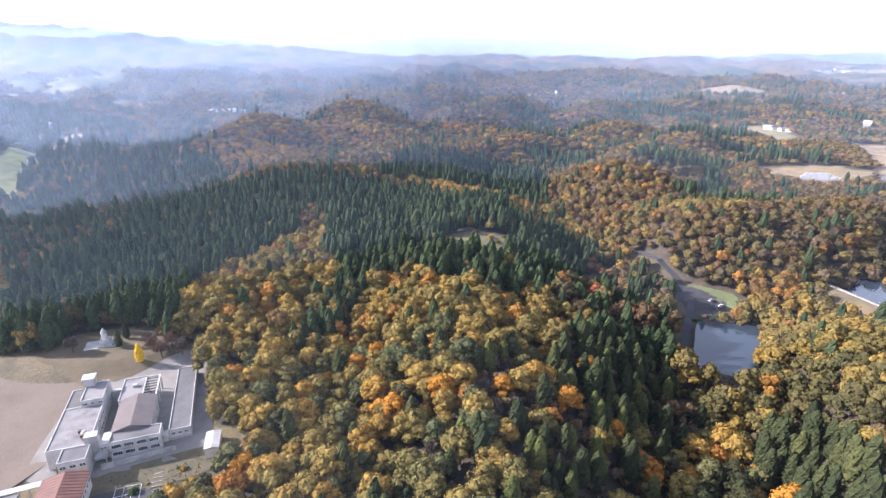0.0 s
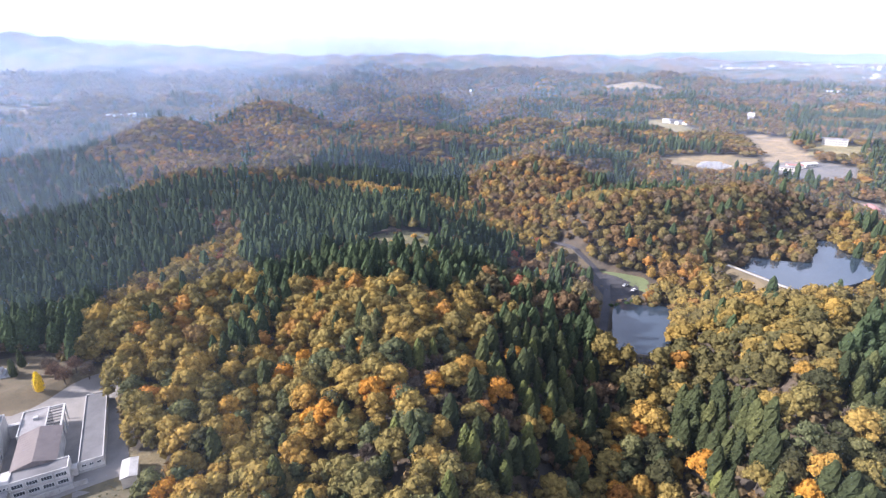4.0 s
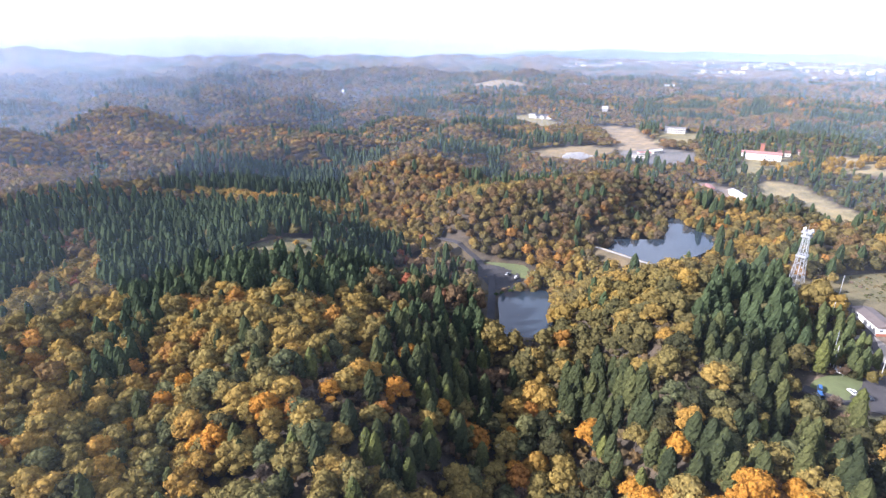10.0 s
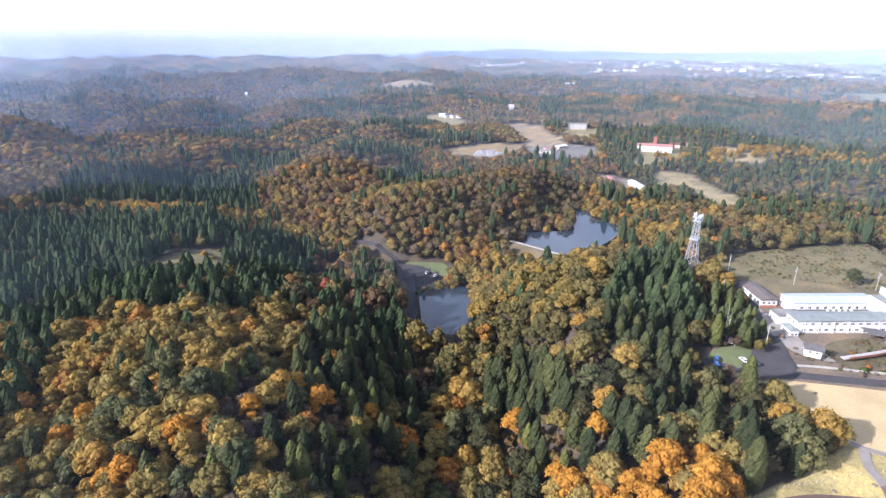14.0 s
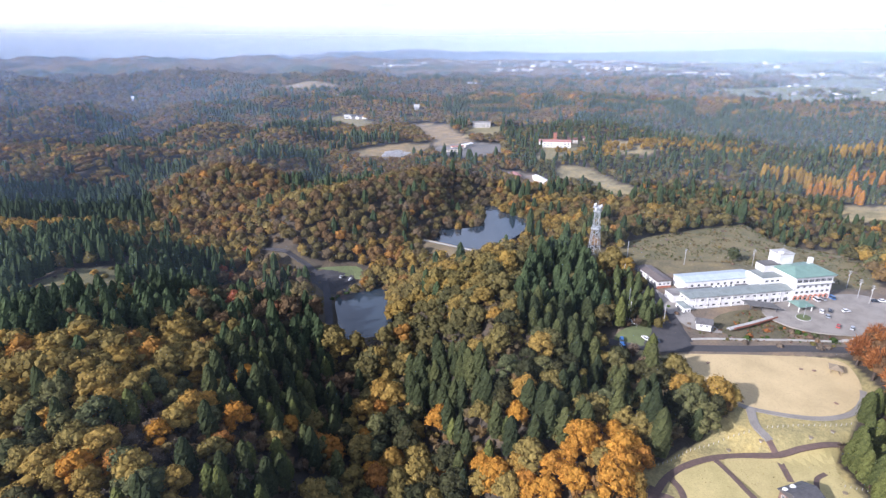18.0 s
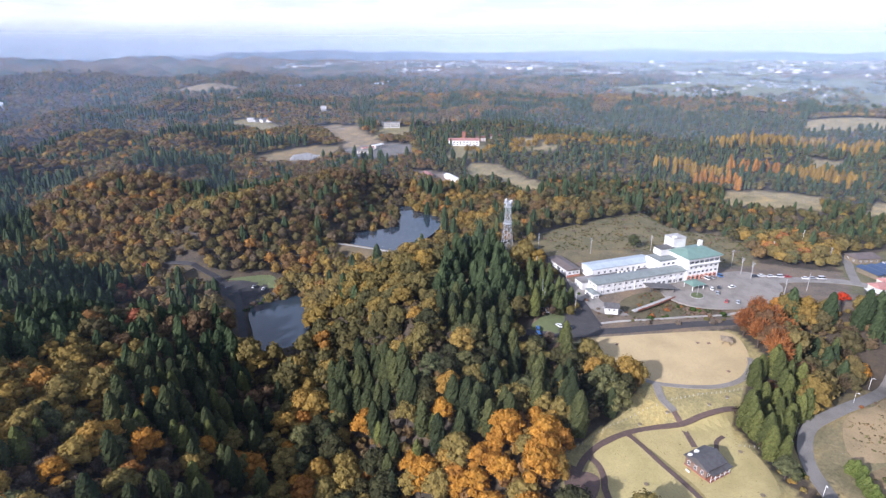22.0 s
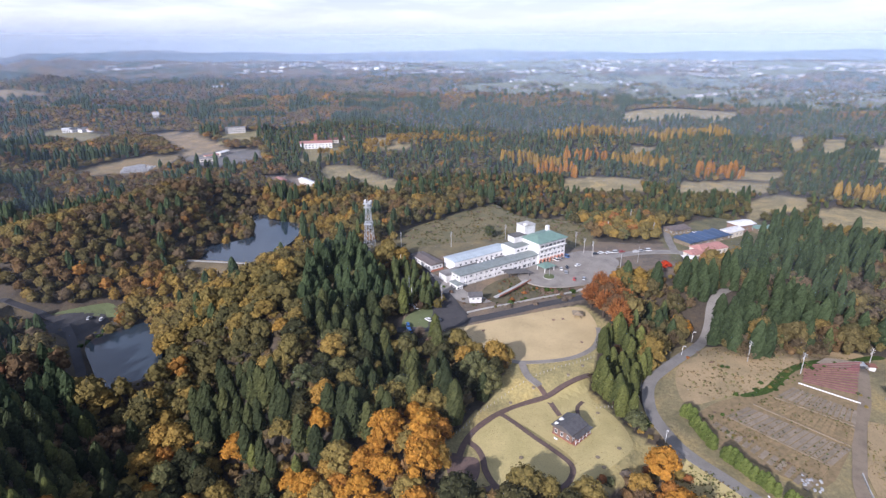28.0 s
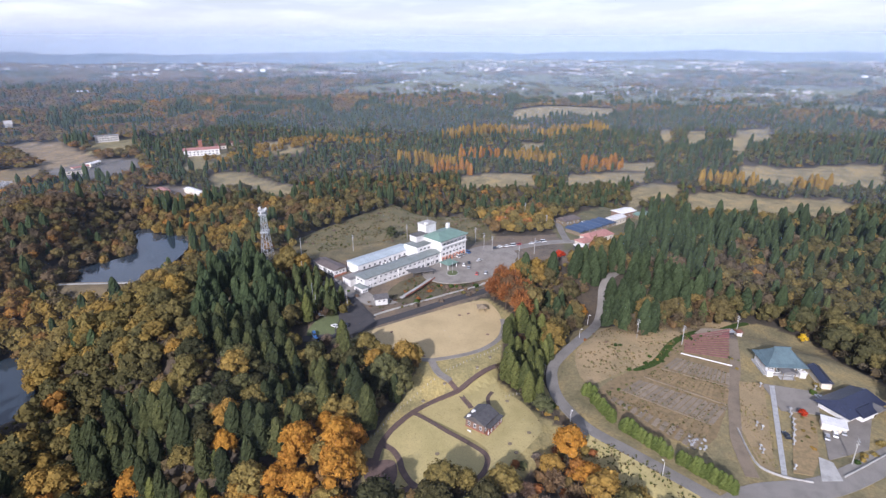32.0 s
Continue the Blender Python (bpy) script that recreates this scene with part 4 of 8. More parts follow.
# school grounds
surface("school_yard", patch(((-222, 110), (-238, 170), (-232, 214), (-205, 216), (-182, 214), (-160, 201), (-148, 168), (-148, 150), (-168, 120)), 0.1, level=-13.0), mat_sand, "wide bare sandy school sports ground", "sports ground")
surface("grass", draped(((-196, 222), (-190, 242), (-164, 250), (-140, 234), (-138, 222), (-158, 204), (-180, 214)), 0.1, 4.0), mat_dullgrass, "dull tan grass bank behind the school", "grass")
surface("pavement", draped(((-132, 228), (-118, 232), (-104, 198), (-92, 172), (-98, 160), (-140, 148), (-152, 156), (-160, 200), (-146, 212)), 0.1, 5.0), mat_asphalt, "grey asphalt round the school", "yard")
surface("grass", draped(((-126, 150), (-100, 164), (-90, 166), (-86, 156), (-104, 146), (-122, 140)), 0.14, 3.0), mat_garden, "weedy bank below the school", "grass")
surface("pavement", draped(((-122, 142), (-102, 146), (-94, 128), (-104, 112), (-128, 118), (-130, 132)), 0.15, 4.0), mat_darkroad, "asphalt lot with white parking lines", "parking lot")
# temple grounds and garden plots
surface("grass", draped(((236, 0), (256, -8), (276, -18), (300, -78), (286, -72), (268, -52), (240, -38), (226, -22), (212, -6)), 0.08, 4.0), mat_drygrass, "tan grass bank below the cedar wood", "grass")
surface("soil", draped(((284, -78), (262, -48), (240, -36), (226, -24), (214, -14), (196, -10), (182, -46), (200, -58), (222, -64), (244, -71), (262, -75)), 0.06, 4.0), mat_weeds, "brown weedy ground between the garden plots", "ground")
surface("ditch", draped(((229, -26), (238, -34.5), (256, -42.5), (266, -49), (285, -66.5), (297, -80), (303, -88), (301, -90), (294, -82), (283, -69.5), (264, -52), (255, -46), (237, -38), (228, -28.5)), 0.18, 3.0), mat_hedge, "dark overgrown ditch at the foot of the bank", "ditch")
surface("yard", patch(((232, -79), (231, -100), (214, -96), (213, -82)), 0.12, level=-8.0, steps=1), mat_gravel, "grey paved yard before the temple", "yard")
surface("path", patch(((231, -82), (231, -84.0), (174, -73.6), (173.7, -71.8)), 0.14, level=-8.0, steps=1), mat_stone, "straight pale stone path up to the temple", "path")
surface("grass", patch(((231, -70), (232, -80), (174, -70), (176, -66), (196, -64)), 0.1, level=-8.0, steps=1), mat_drygrass, "dry yellow grass beside the temple path", "grass")
surface("grass", patch(((213, -86), (212, -94), (186, -87), (176, -82), (176, -76)), 0.1, level=-8.0, steps=1), mat_weeds, "brown garden strip beside the temple path", "grass")
surface("pavement", patch(((210, -95), (222, -117), (196, -106), (186, -90)), 0.12, level=-8.0, steps=1), mat_gravel, "grey asphalt temple parking lot", "parking lot")
surface("pavement", patch(((187, -87), (185, -91), (176, -91), (174, -84)), 0.14, level=-8.0, steps=1), mat_concrete, "pale concrete ramp to the temple lot", "ramp")

# the dam of the upper pond, with its concrete crest
dam = thing("dam", "low earth dam with a pale concrete crest wall", "dam", kind="structure")
part("crest_wall", boxes((0, -0.8, -2.0, 49.5, 0.8, 0.6)), mat_concrete, dam).matrix_basis = pose(244, 325, -14.0, 0, 0, math.degrees(math.atan2(-47, 16)))
surface("grass", draped(((242, 326), (258, 276), (246, 270), (232, 284), (228, 312)), 0.25, 3.0), mat_dullgrass, "tan grass slope of the dam", "grass")
surface("track", strip(((232, 322), (222, 326), (212, 322), (204, 316)), 3.0, 0.25), mat_gravel, "pale track at the foot of the dam", "track")

# ---- kit for buildings ----
def roof_shape(x0, y0, x1, y1, z, rise, over=0.6, inset=0.0, thick=0.22, along="x"):
    """A gable (inset 0) or hip roof over a rectangle, with overhang and thickness."""
    x0, y0, x1, y1 = x0 - over, y0 - over, x1 + over, y1 + over
    bm = bmesh.new()
    if along == "x":
        ridge = ((x0 + inset, (y0 + y1) / 2), (x1 - inset, (y0 + y1) / 2))
    else:
        ridge = (((x0 + x1) / 2, y0 + inset), ((x0 + x1) / 2, y1 - inset))
    corners = ((x0, y0), (x1, y0), (x1, y1), (x0, y1))
    lo = [bm.verts.new((x, y, z)) for x, y in corners]
    hi = [bm.verts.new((x, y, z + thick)) for x, y in corners]
    r = [bm.verts.new((x, y, z + rise + thick)) for x, y in ridge]
    bm.faces.new(lo[::-1])
    for k in range(4):
        bm.faces.new((lo[k], lo[(k + 1) % 4], hi[(k + 1) % 4], hi[k]))
    if along == "x":
        faces = ((hi[0], hi[1], r[1], r[0]), (hi[2], hi[3], r[0], r[1]), (hi[1], hi[2], r[1]), (hi[3], hi[0], r[0]))
    else:
        faces = ((hi[1], hi[2], r[1], r[0]), (hi[3], hi[0], r[0], r[1]), (hi[0], hi[1], r[0]), (hi[2], hi[3], r[1]))
    for f in faces:
        bm.faces.new(f)
    return bm


def seams(parent, x0, x1, y0, z0, y1, z1, step, mat, along="x"):
    """Standing seams of a metal roof slope: thin ribs from eave to ridge."""
    me, x = None, x0
    while x <= x1:
        if me is None:
            d = Vector((0, y1 - y0, z1 - z0))
            me = mesh_from_bm("seam", rods(((0, 0, 0.03), tuple(d + Vector((0, 0, 0.03))), 0.07, 0.07), sides=4))
            me.materials.append(mat)
        ob = new("seam", me)
        ob.parent = parent
        ob.matrix_basis = pose(x, y0, z0) if along == "x" else pose(y0, x, z0, 0, 0, -90)
        x += step


WINDOWS = {}


def window(parent, x, y, z, wide, high, turn=0.0, bars=1, mat=None):
    """A window in a wall that faces local -y (turned by turn): frame and panes."""
    key = (round(wide, 2), round(high, 2), bars)
    if key not in WINDOWS:
        w, h = wide / 2, high / 2
        f = boxes((-w, -0.12, -h, w, 0.02, -h + 0.09), (-w, -0.12, h - 0.09, w, 0.02, h), (-w, -0.12, -h + 0.09, -w + 0.09, 0.02, h - 0.09), (w - 0.09, -0.12, -h + 0.09, w, 0.02, h - 0.09),
                  *[(-w + wide * k / (bars + 1) - 0.035, -0.10, -h + 0.09, -w + wide * k / (bars + 1) + 0.035, 0.0, h - 0.09) for k in range(1, bars + 1)])
        g = boxes((-w + 0.09, -0.05, -h + 0.09, w - 0.09, -0.01, h - 0.09))
        WINDOWS[key] = (mesh_from_bm("window_frame", f), mesh_from_bm("pane", g))
        WINDOWS[key][0].materials.append(mat or mat_frame)
        WINDOWS[key][1].materials.append(mat_glass)
    frame_me, pane_me = WINDOWS[key]
    ob = new("window", frame_me)
    ob.parent = parent
    ob.matrix_basis = pose(x, y, z, 0, 0, turn)
    p = new("pane", pane_me)
    p.parent = ob
    return ob


def window_row(parent, x0, x1, y, z, count, wide, high, bars=1):
    for k in range(count):
        window(parent, x0 + (x1 - x0) * (k + 0.5) / count, y, z, wide, high, 0, bars)


def window_row_side(parent, x, y0, y1, z, count, wide, high, turn, bars=1):
    for k in range(count):
        window(parent, x, y0 + (y1 - y0) * (k + 0.5) / count, z, wide, high, turn, bars)


def flat_block(parent, x0, y0, x1, y1, z0, z1, wall, roof, name="wall", lip=0.45):
    """A block with a flat roof sunk behind a parapet."""
    part(name, boxes((x0, y0, z0, x1, y1, z1)), wall, parent)
    part("roof_deck", boxes((x0 + 0.3, y0 + 0.3, z1, x1 - 0.3, y1 - 0.3, z1 + 0.12)), roof, parent)
    t = 0.3
    for a in ((x0, y0, x1, y0 + t), (x0, y1 - t, x1, y1), (x0, y0 + t, x0 + t, y1 - t), (x1 - t, y0 + t, x1, y1 - t)):
        part("parapet", boxes((a[0], a[1], z1, a[2], a[3], z1 + lip)), wall, parent)


def dome(bm, x, y, z, r, sides=10, rings=4, high=1.0):
    last = None
    for i in range(rings):
        a = i * math.pi / 2 / rings
        ring = [bm.verts.new((x + math.cos(k * math.tau / sides) * r * math.cos(a), y + math.sin(k * math.tau / sides) * r * math.cos(a), z + math.sin(a) * r * high)) for k in range(sides)]
        if last:
            for k in range(sides):
                bm.faces.new((last[k], last[(k + 1) % sides], ring[(k + 1) % sides], ring[k]))
        else:
            bm.faces.new(ring[::-1])
        last = ring
    top = bm.verts.new((x, y, z + r * high))
    for k in range(sides):
        bm.faces.new((last[k], last[(k + 1) % sides], top))
    return bm


def shrub_mesh(seed, n=40, size=0.28):
    """A rounded shrub one metre across."""
    rng = np.random.default_rng(seed)
    way = rng.normal(0, 1, (n, 3))
    way[:, 2] = np.abs(way[:, 2])
    way /= np.linalg.norm(way, axis=1)[:, None]
    core = ICO[0] * 0.42 * rng.uniform(0.8, 1.15, (12, 1)) * (1, 1, 0.9) + (0, 0, 0.32)
    return join(((core, ICO[1]), cards(rng, way * rng.uniform(0.38, 0.52, (n, 1)) + (0, 0, 0.12), way, size * 0.6)))

# ---- the hotel ----
def build_hotel():
    h = thing("hotel", "long white hotel with green and grey roofs and a stair tower", "hotel", pose(261, 116.9, 0, 0, 0, -29.5))
    # two-storey front wing
    wing = part("front_wing", boxes((-1, 1.2, -1.5, 59, 9.6, 6.9)), mat_white, h, "white two-storey wing")
    roof = part("wing_roof", roof_shape(-1, 1.2, 59, 9.6, 6.9, 1.1, 0.9), mat_greyroof, h, "grey-green low metal roof")
    seams(roof, 0.0, 58.0, 0.4, 7.15, 5.3, 8.2, 2.0, mat_greyroof)
    part("band", boxes((-1.1, 1.02, 3.2, 59.1, 1.2, 3.55)), mat_white, h)
    part("plinth", boxes((-1.1, 1.0, -1.5, 59.1, 1.18, 0.5)), mat_concrete, h)
    window_row(wing, 1, 58, 1.2, 5.0, 15, 1.9, 1.15, 2)
    window_row(wing, 1, 30, 1.2, 1.9, 8, 1.9, 1.2, 1)
    window_row(wing, 31, 58, 1.2, 1.6, 7, 2.6, 2.0, 2)
    window_row_side(wing, -1, 2.2, 9, 5.0, 2, 1.6, 1.3, -90)
    for k in range(9):
        part("pier", boxes((2.6 + k * 7.1, 0.85, -1.2, 3.0 + k * 7.1, 1.16, 6.8)), mat_white, h)
    # low annex at the end
    annex = part("annex", boxes((-5.0, -1.6, -1.5, -1.05, 5.8, 2.8)), mat_white, h, "low white annex")
    part("annex_roof", roof_shape(-5.0, -1.6, -1.3, 5.8, 2.8, 0.7, 0.4, 2.0, 0.18, "y"), mat_greyroof, h)
    window_row(annex, -4.8, -1.4, -1.6, 1.0, 2, 1.3, 1.2)
    window_row_side(annex, -5.0, -1, 5, 1.0, 3, 1.3, 1.2, -90)
    # rear wing and courtyard
    rear = part("rear_wing", boxes((7.5, 18.6, -1, 50, 29.6, 7.4)), mat_white, h, "white rear wing")
    rroof = part("rear_roof", roof_shape(7.5, 18.6, 50, 29.6, 7.4, 1.2, 0.5), mat_blueroof, h, "pale blue-grey metal roof")
    seams(rroof, 8.0, 50.0, 18.3, 7.65, 24.1, 8.8, 1.6, mat_blueroof)
    window_row(rear, 10, 46, 18.6, 5.0, 9, 1.6, 1.5)
    for k in range(5):
        part("vent", dome(bmesh.new(), 24 + k * 3.0, 16.6, 4.0, 0.75, 8, 3, 1.4), mat_white, h, "white roof vent")
    court = part("link_block", boxes((8.5, 9.7, -1, 47, 18.5, 3.9)), mat_white, h)
    part("link_roof", boxes((8.8, 9.9, 3.9, 46.8, 18.4, 4.05)), mat_flatroof, h)
    part("service_wing", boxes((-4.5, 9.8, -1, 8.3, 17.5, 4.6)), mat_white, h)
    part("service_roof", boxes((-4.8, 9.5, 4.6, 8.3, 17.8, 4.85)), mat_paleroof, h)
    part("stair_block", boxes((45.5, 10.4, -1, 52.5, 20.0, 9.6)), mat_white, h)
    part("tank", dome(bmesh.new(), 48.6, 21.5, 8.6, 2.0, 12, 4), mat_white, h, "white domed water tank")
    # tall block with the green hip roof
    tall = part("tall_block", boxes((59.1, 0.4, -1.5, 82.2, 17.5, 14.2)), mat_white, h, "white four-storey block")
    groof = part("green_roof", roof_shape(59.1, 0.4, 82.2, 17.5, 14.2, 2.6, 1.3, 7.0), mat_greenroof, h, "verdigris green hip roof")
    part("eave_band", boxes((58.4, -0.4, 13.5, 82.9, 0.4, 14.1)), mat_frame, h)
    window_row(tall, 60, 81.6, 0.4, 11.6, 6, 3.2, 1.9, 2)
    part("balcony", boxes((59.2, -0.9, 10.0, 82.2, 0.38, 10.35)), mat_white, h)
    window_row(tall, 60, 81.6, 0.4, 8.2, 6, 1.6, 1.3)
    window_row(tall, 60, 81.6, 0.4, 5.2, 7, 1.9, 1.4)
    for k in range(7):
        x = 61.2 + k * 3.1
        bm = boxes((x - 1.25, 0.02, -0.2, x - 0.95, 0.39, 2.2), (x + 0.95, 0.02, -0.2, x + 1.25, 0.39, 2.2))
        last = None
        for i in range(9):
            a = math.pi * i / 8
            ring = [bm.verts.new((x + math.cos(a) * q, yy, 2.2 + math.sin(a) * q)) for yy in (0.02, 0.39) for q in (0.95, 1.25)]
            if last:
                for p, q in ((0, 1), (1, 3), (3, 2), (2, 0)):
                    bm.faces.new((last[p], last[q], ring[q], ring[p]))
            last = ring
        part("arch", bm, mat_orange, h, "orange arched surround")
        window(tall, x, 0.4, 1.5, 1.8, 2.8, 0, 1)
    window_row_side(tall, 82.2, 2, 16, 11.6, 4, 2.4, 1.8, 90, 1)
    window_row_side(tall, 82.2, 2, 16, 7.0, 3, 1.4, 1.3, 90, 1)
    # upper blocks and stair tower
    mid = part("upper_block", boxes((46.5, 9.0, 6.5, 59.0, 19.5, 11.2)), mat_white, h)
    part("upper_roof", boxes((46.0, 8.6, 11.2, 59.05, 20.0, 11.5)), mat_greyroof, h)
    window_row(mid, 48, 58, 9.0, 9.0, 3, 2.0, 1.3)
    part("lift_block", boxes((52.0, 15.5, 11.5, 64.5, 22.0, 15.4)), mat_white, h)
    part("lift_roof", boxes((51.7, 15.2, 15.4, 62.0, 22.3, 15.7)), mat_flatroof, h)
    tower = part("stair_tower", boxes((61.5, 16.6, 12.5, 70.5, 24.5, 20.6)), mat_white, h, "white stair tower")
    part("tower_roof", boxes((61.2, 16.3, 20.6, 70.8, 24.8, 21.0)), mat_concrete, h)
    part("tower_lip", boxes((62.0, 17.0, 21.0, 64.0, 19.0, 22.0)), mat_white, h)
    part("aerial", rods(((66, 20, 20.9), (66, 20, 26.0), 0.09, 0.05)), mat_steel, h)
    part("chimney", boxes((78.0, 13.0, 15.0, 80.0, 15.0, 19.0)), mat_white, h)
    # canopies at the entrance
    porch = part("porch_canopy", roof_shape(53, -12, 61.5, -4.5, 3.2, 1.1, 0.4, 3.0), mat_greenroof, h, "small green hip canopy")
    for x in (53.4, 61.0):
        for y in (-11.5, -5.0):
            part("post", rods(((x, y, 0), (x, y, 3.3), 0.22, 0.2), sides=8), mat_white, h)
    bm = bmesh.new()
    rows = []
    for i in range(9):
        x = 29.5 + i * 1.75
        z = 3.6 - 0.5 * (i / 8) ** 2
        rows.append([bm.verts.new((x, y - (i / 8) * 5.5, z + dz)) for y, dz in ((1.0, 0), (-5.5, -0.25), (-5.5, -0.65), (1.0, -0.4))])
    for a, b in zip(rows, rows[1:]):
        for p in range(4):
            bm.faces.new((a[p], a[(p + 1) % 4], b[(p + 1) % 4], b[p]))
    bm.faces.new(rows[0])
    bm.faces.new(rows[-1][::-1])
    part("sweeping_canopy", bm, mat_flatroof, h, "grey sweeping entrance canopy")
    for x, y in ((31, -4.6), (36, -6.6), (42.4, -9.6), (42.6, -5.0)):
        part("column", rods(((x, y, 0), (x, y, 3.1), 0.28, 0.28), sides=8), mat_darkmetal, h)
    return h


build_hotel()

hut = thing("gate_hut", "small dark-roofed white hut in the hotel garden", "hut", pose(249.5, 104.2, 0, 0, 0, -58))
hw = part("wall", boxes((-3.2, -2.0, -1.2, 3.2, 2.0, 2.6)), mat_white, hut)
part("roof", roof_shape(-3.2, -2.0, 3.2, 2.0, 2.4, 2.0, 0.7), mat_slate, hut, "dark slate gable roof")
window_row(hw, -2.6, 2.6, -2.0, 1.3, 2, 1.2, 1.0)
window_row_side(hw, 3.2, -1.5, 1.5, 1.3, 1, 1.2, 1.0, 90)

side = thing("staff_house", "long low white staff building with a brown-grey roof", "building", pose(279.5, 149.5, under(279, 149), 0, 0, -29.5))
sw = part("wall", boxes((-4.3, -11, -1.2, 4.3, 11, 3.6)), mat_white, side)
part("roof", roof_shape(-4.3, -11, 4.3, 11, 3.6, 0.9, 0.6, 0.0, 0.2, "y"), mat_brownroof, side)
window_row(sw, -3.8, 3.8, -11, 1.9, 3, 1.4, 1.2)
window_row_side(sw, -4.3, -10, 10, 1.9, 7, 1.4, 1.2, -90)
part("brick_base", boxes((-4.45, -11.15, -1.2, 4.45, -11.02, 0.6)), mat_brick, side)

fence = thing("garden_wall", "long pale low wall behind the hotel", "wall", pose(297, 163, 0, 0, 0, -29.5))
for k in range(14):
    part("panel", boxes((k * 4.4, -0.1, -0.8, k * 4.4 + 4.3, 0.1, 1.3)), mat_cream, fence)
    part("post", boxes((k * 4.4 - 0.2, -0.2, -0.8, k * 4.4 - 0.02, 0.2, 1.5)), mat_concrete, fence)

# retaining wall along the dark lane
kerb_line = rounded(((236, 103), (244, 97), (256, 86), (270, 74), (285, 60), (298, 50)), 4, closed=False)
low_wall = thing("retaining_wall", "low brown retaining wall between lane and hotel garden", "wall")
for (ax, ay), (bx, by) in zip(kerb_line, kerb_line[1:]):
    z = max(under(ax, ay), under(bx, by))
    d = math.hypot(bx - ax, by - ay)
    ob = part("block", boxes((0, -0.2, -2.5, d - 0.03, 0.2, 0.9)), mat_concrete, low_wall)
    ob.matrix_basis = pose(ax, ay, z, 0, 0, math.degrees(math.atan2(by - ay, bx - ax)))

ramp = thing("garden_ramp", "pale stepped ramp with a red railing across the hotel garden", "ramp")
bm = strip(((256.5, 95.2), (270, 91), (286.5, 86.6)), 2.2, 0.3, level=0.05)
part("slab", bm, mat_concrete, ramp)
part("railing", strip(((258, 93.2), (271, 89), (287, 84.8)), 0.25, 0.9, 0.9, level=0.05), mat_brick, ramp)

island = thing("planter_island", "round planted island in the forecourt", "planter", pose(297, 76.5, 0.1))
part("kerb", prism([(math.cos(a * math.tau / 24) * 4.2, math.sin(a * math.tau / 24) * 3.6) for a in range(24)], -0.3, 0.35), mat_concrete, island)
part("soil", prism([(math.cos(a * math.tau / 24) * 3.8, math.sin(a * math.tau / 24) * 3.2) for a in range(24)], 0.3, 0.5), mat_green, island)
part("lamp_post", rods(((0, 0, 0.4), (0, 0, 7.5), 0.12, 0.07)), mat_steel, island)

# ---- the radio tower ----
def build_tower():
    t = thing("radio_tower", "white galvanised lattice radio tower with antenna platforms", "radio tower", pose(288.4, 198, under(288, 198), 0, 0, 20))
    high, foot, head, panels = 31.0, 3.4, 1.25, 8
    legs = ((1, 1), (1, -1), (-1, -1), (-1, 1))

    def at(k, h):
        w = head + (foot - head) * (1 - h / high) ** 1.25
        return Vector((legs[k % 4][0] * w, legs[k % 4][1] * w, h))
    for k in range(4):
        bm = bmesh.new()
        for i in range(panels):
            rod(bm, at(k, high * i / panels), at(k, high * (i + 1) / panels), 0.16, 0.16, 6)
        part("leg", bm, mat_steel, t)
        part("footing", boxes((at(k, 0).x - 0.7, at(k, 0).y - 0.7, -1.5, at(k, 0).x + 0.7, at(k, 0).y + 0.7, 0.3)), mat_concrete, t)
        for i in range(panels):
            a, b = high * i / panels, high * (i + 1) / panels
            part("brace", rods((at(k, a), at(k + 1, b), 0.085, 0.085), (at(k + 1, a), at(k, b), 0.085, 0.085), (at(k, b), at(k + 1, b), 0.085, 0.085), sides=4), mat_steel, t)
    for z, w in ((31.0, 2.5), (28.6, 2.3), (17.0, 2.6)):
        deck = part("platform", boxes((-w, -w, z, w, w, z + 0.18)), mat_steel, t)
        for a in ((-w, -w, w, -w + 0.08), (-w, w - 0.08, w, w), (-w, -w + 0.1, -w + 0.08, w - 0.1), (w - 0.08, -w + 0.1, w, w - 0.1)):
            part("railing", boxes((a[0], a[1], z + 0.5, a[2], a[3], z + 1.15)), mat_steel, deck)
    for k, (x, y, z) in enumerate(((2.2, 0, 29.2), (-2.2, 0.6, 29.4), (0, 2.2, 31.4), (0, -2.2, 31.4), (1.8, 1.8, 31.4), (-1.8, -1.8, 31.4))):
        part("antenna", boxes((x - 0.3, y - 0.3, z, x + 0.3, y + 0.3, z + 2.2)), mat_white, t)
    part("mast", rods(((0, 0, 31), (0, 0, 35.5), 0.12, 0.05)), mat_steel, t)
    part("ladder", rods(((0.3, 0, 0), (0.3, 0, 31), 0.09, 0.09), ((-0.3, 0, 0), (-0.3, 0, 31), 0.09, 0.09), sides=4), mat_steel, t)
    hut = thing("equipment_cabin", "small white equipment cabin at the tower's foot", "cabin", pose(282, 196, under(282, 196), 0, 0, 20))
    part("wall", boxes((-2, -1.5, -1, 2, 1.5, 2.6)), mat_white, hut)
    part("roof", boxes((-2.2, -1.7, 2.6, 2.2, 1.7, 2.8)), mat_flatroof, hut)


build_tower()

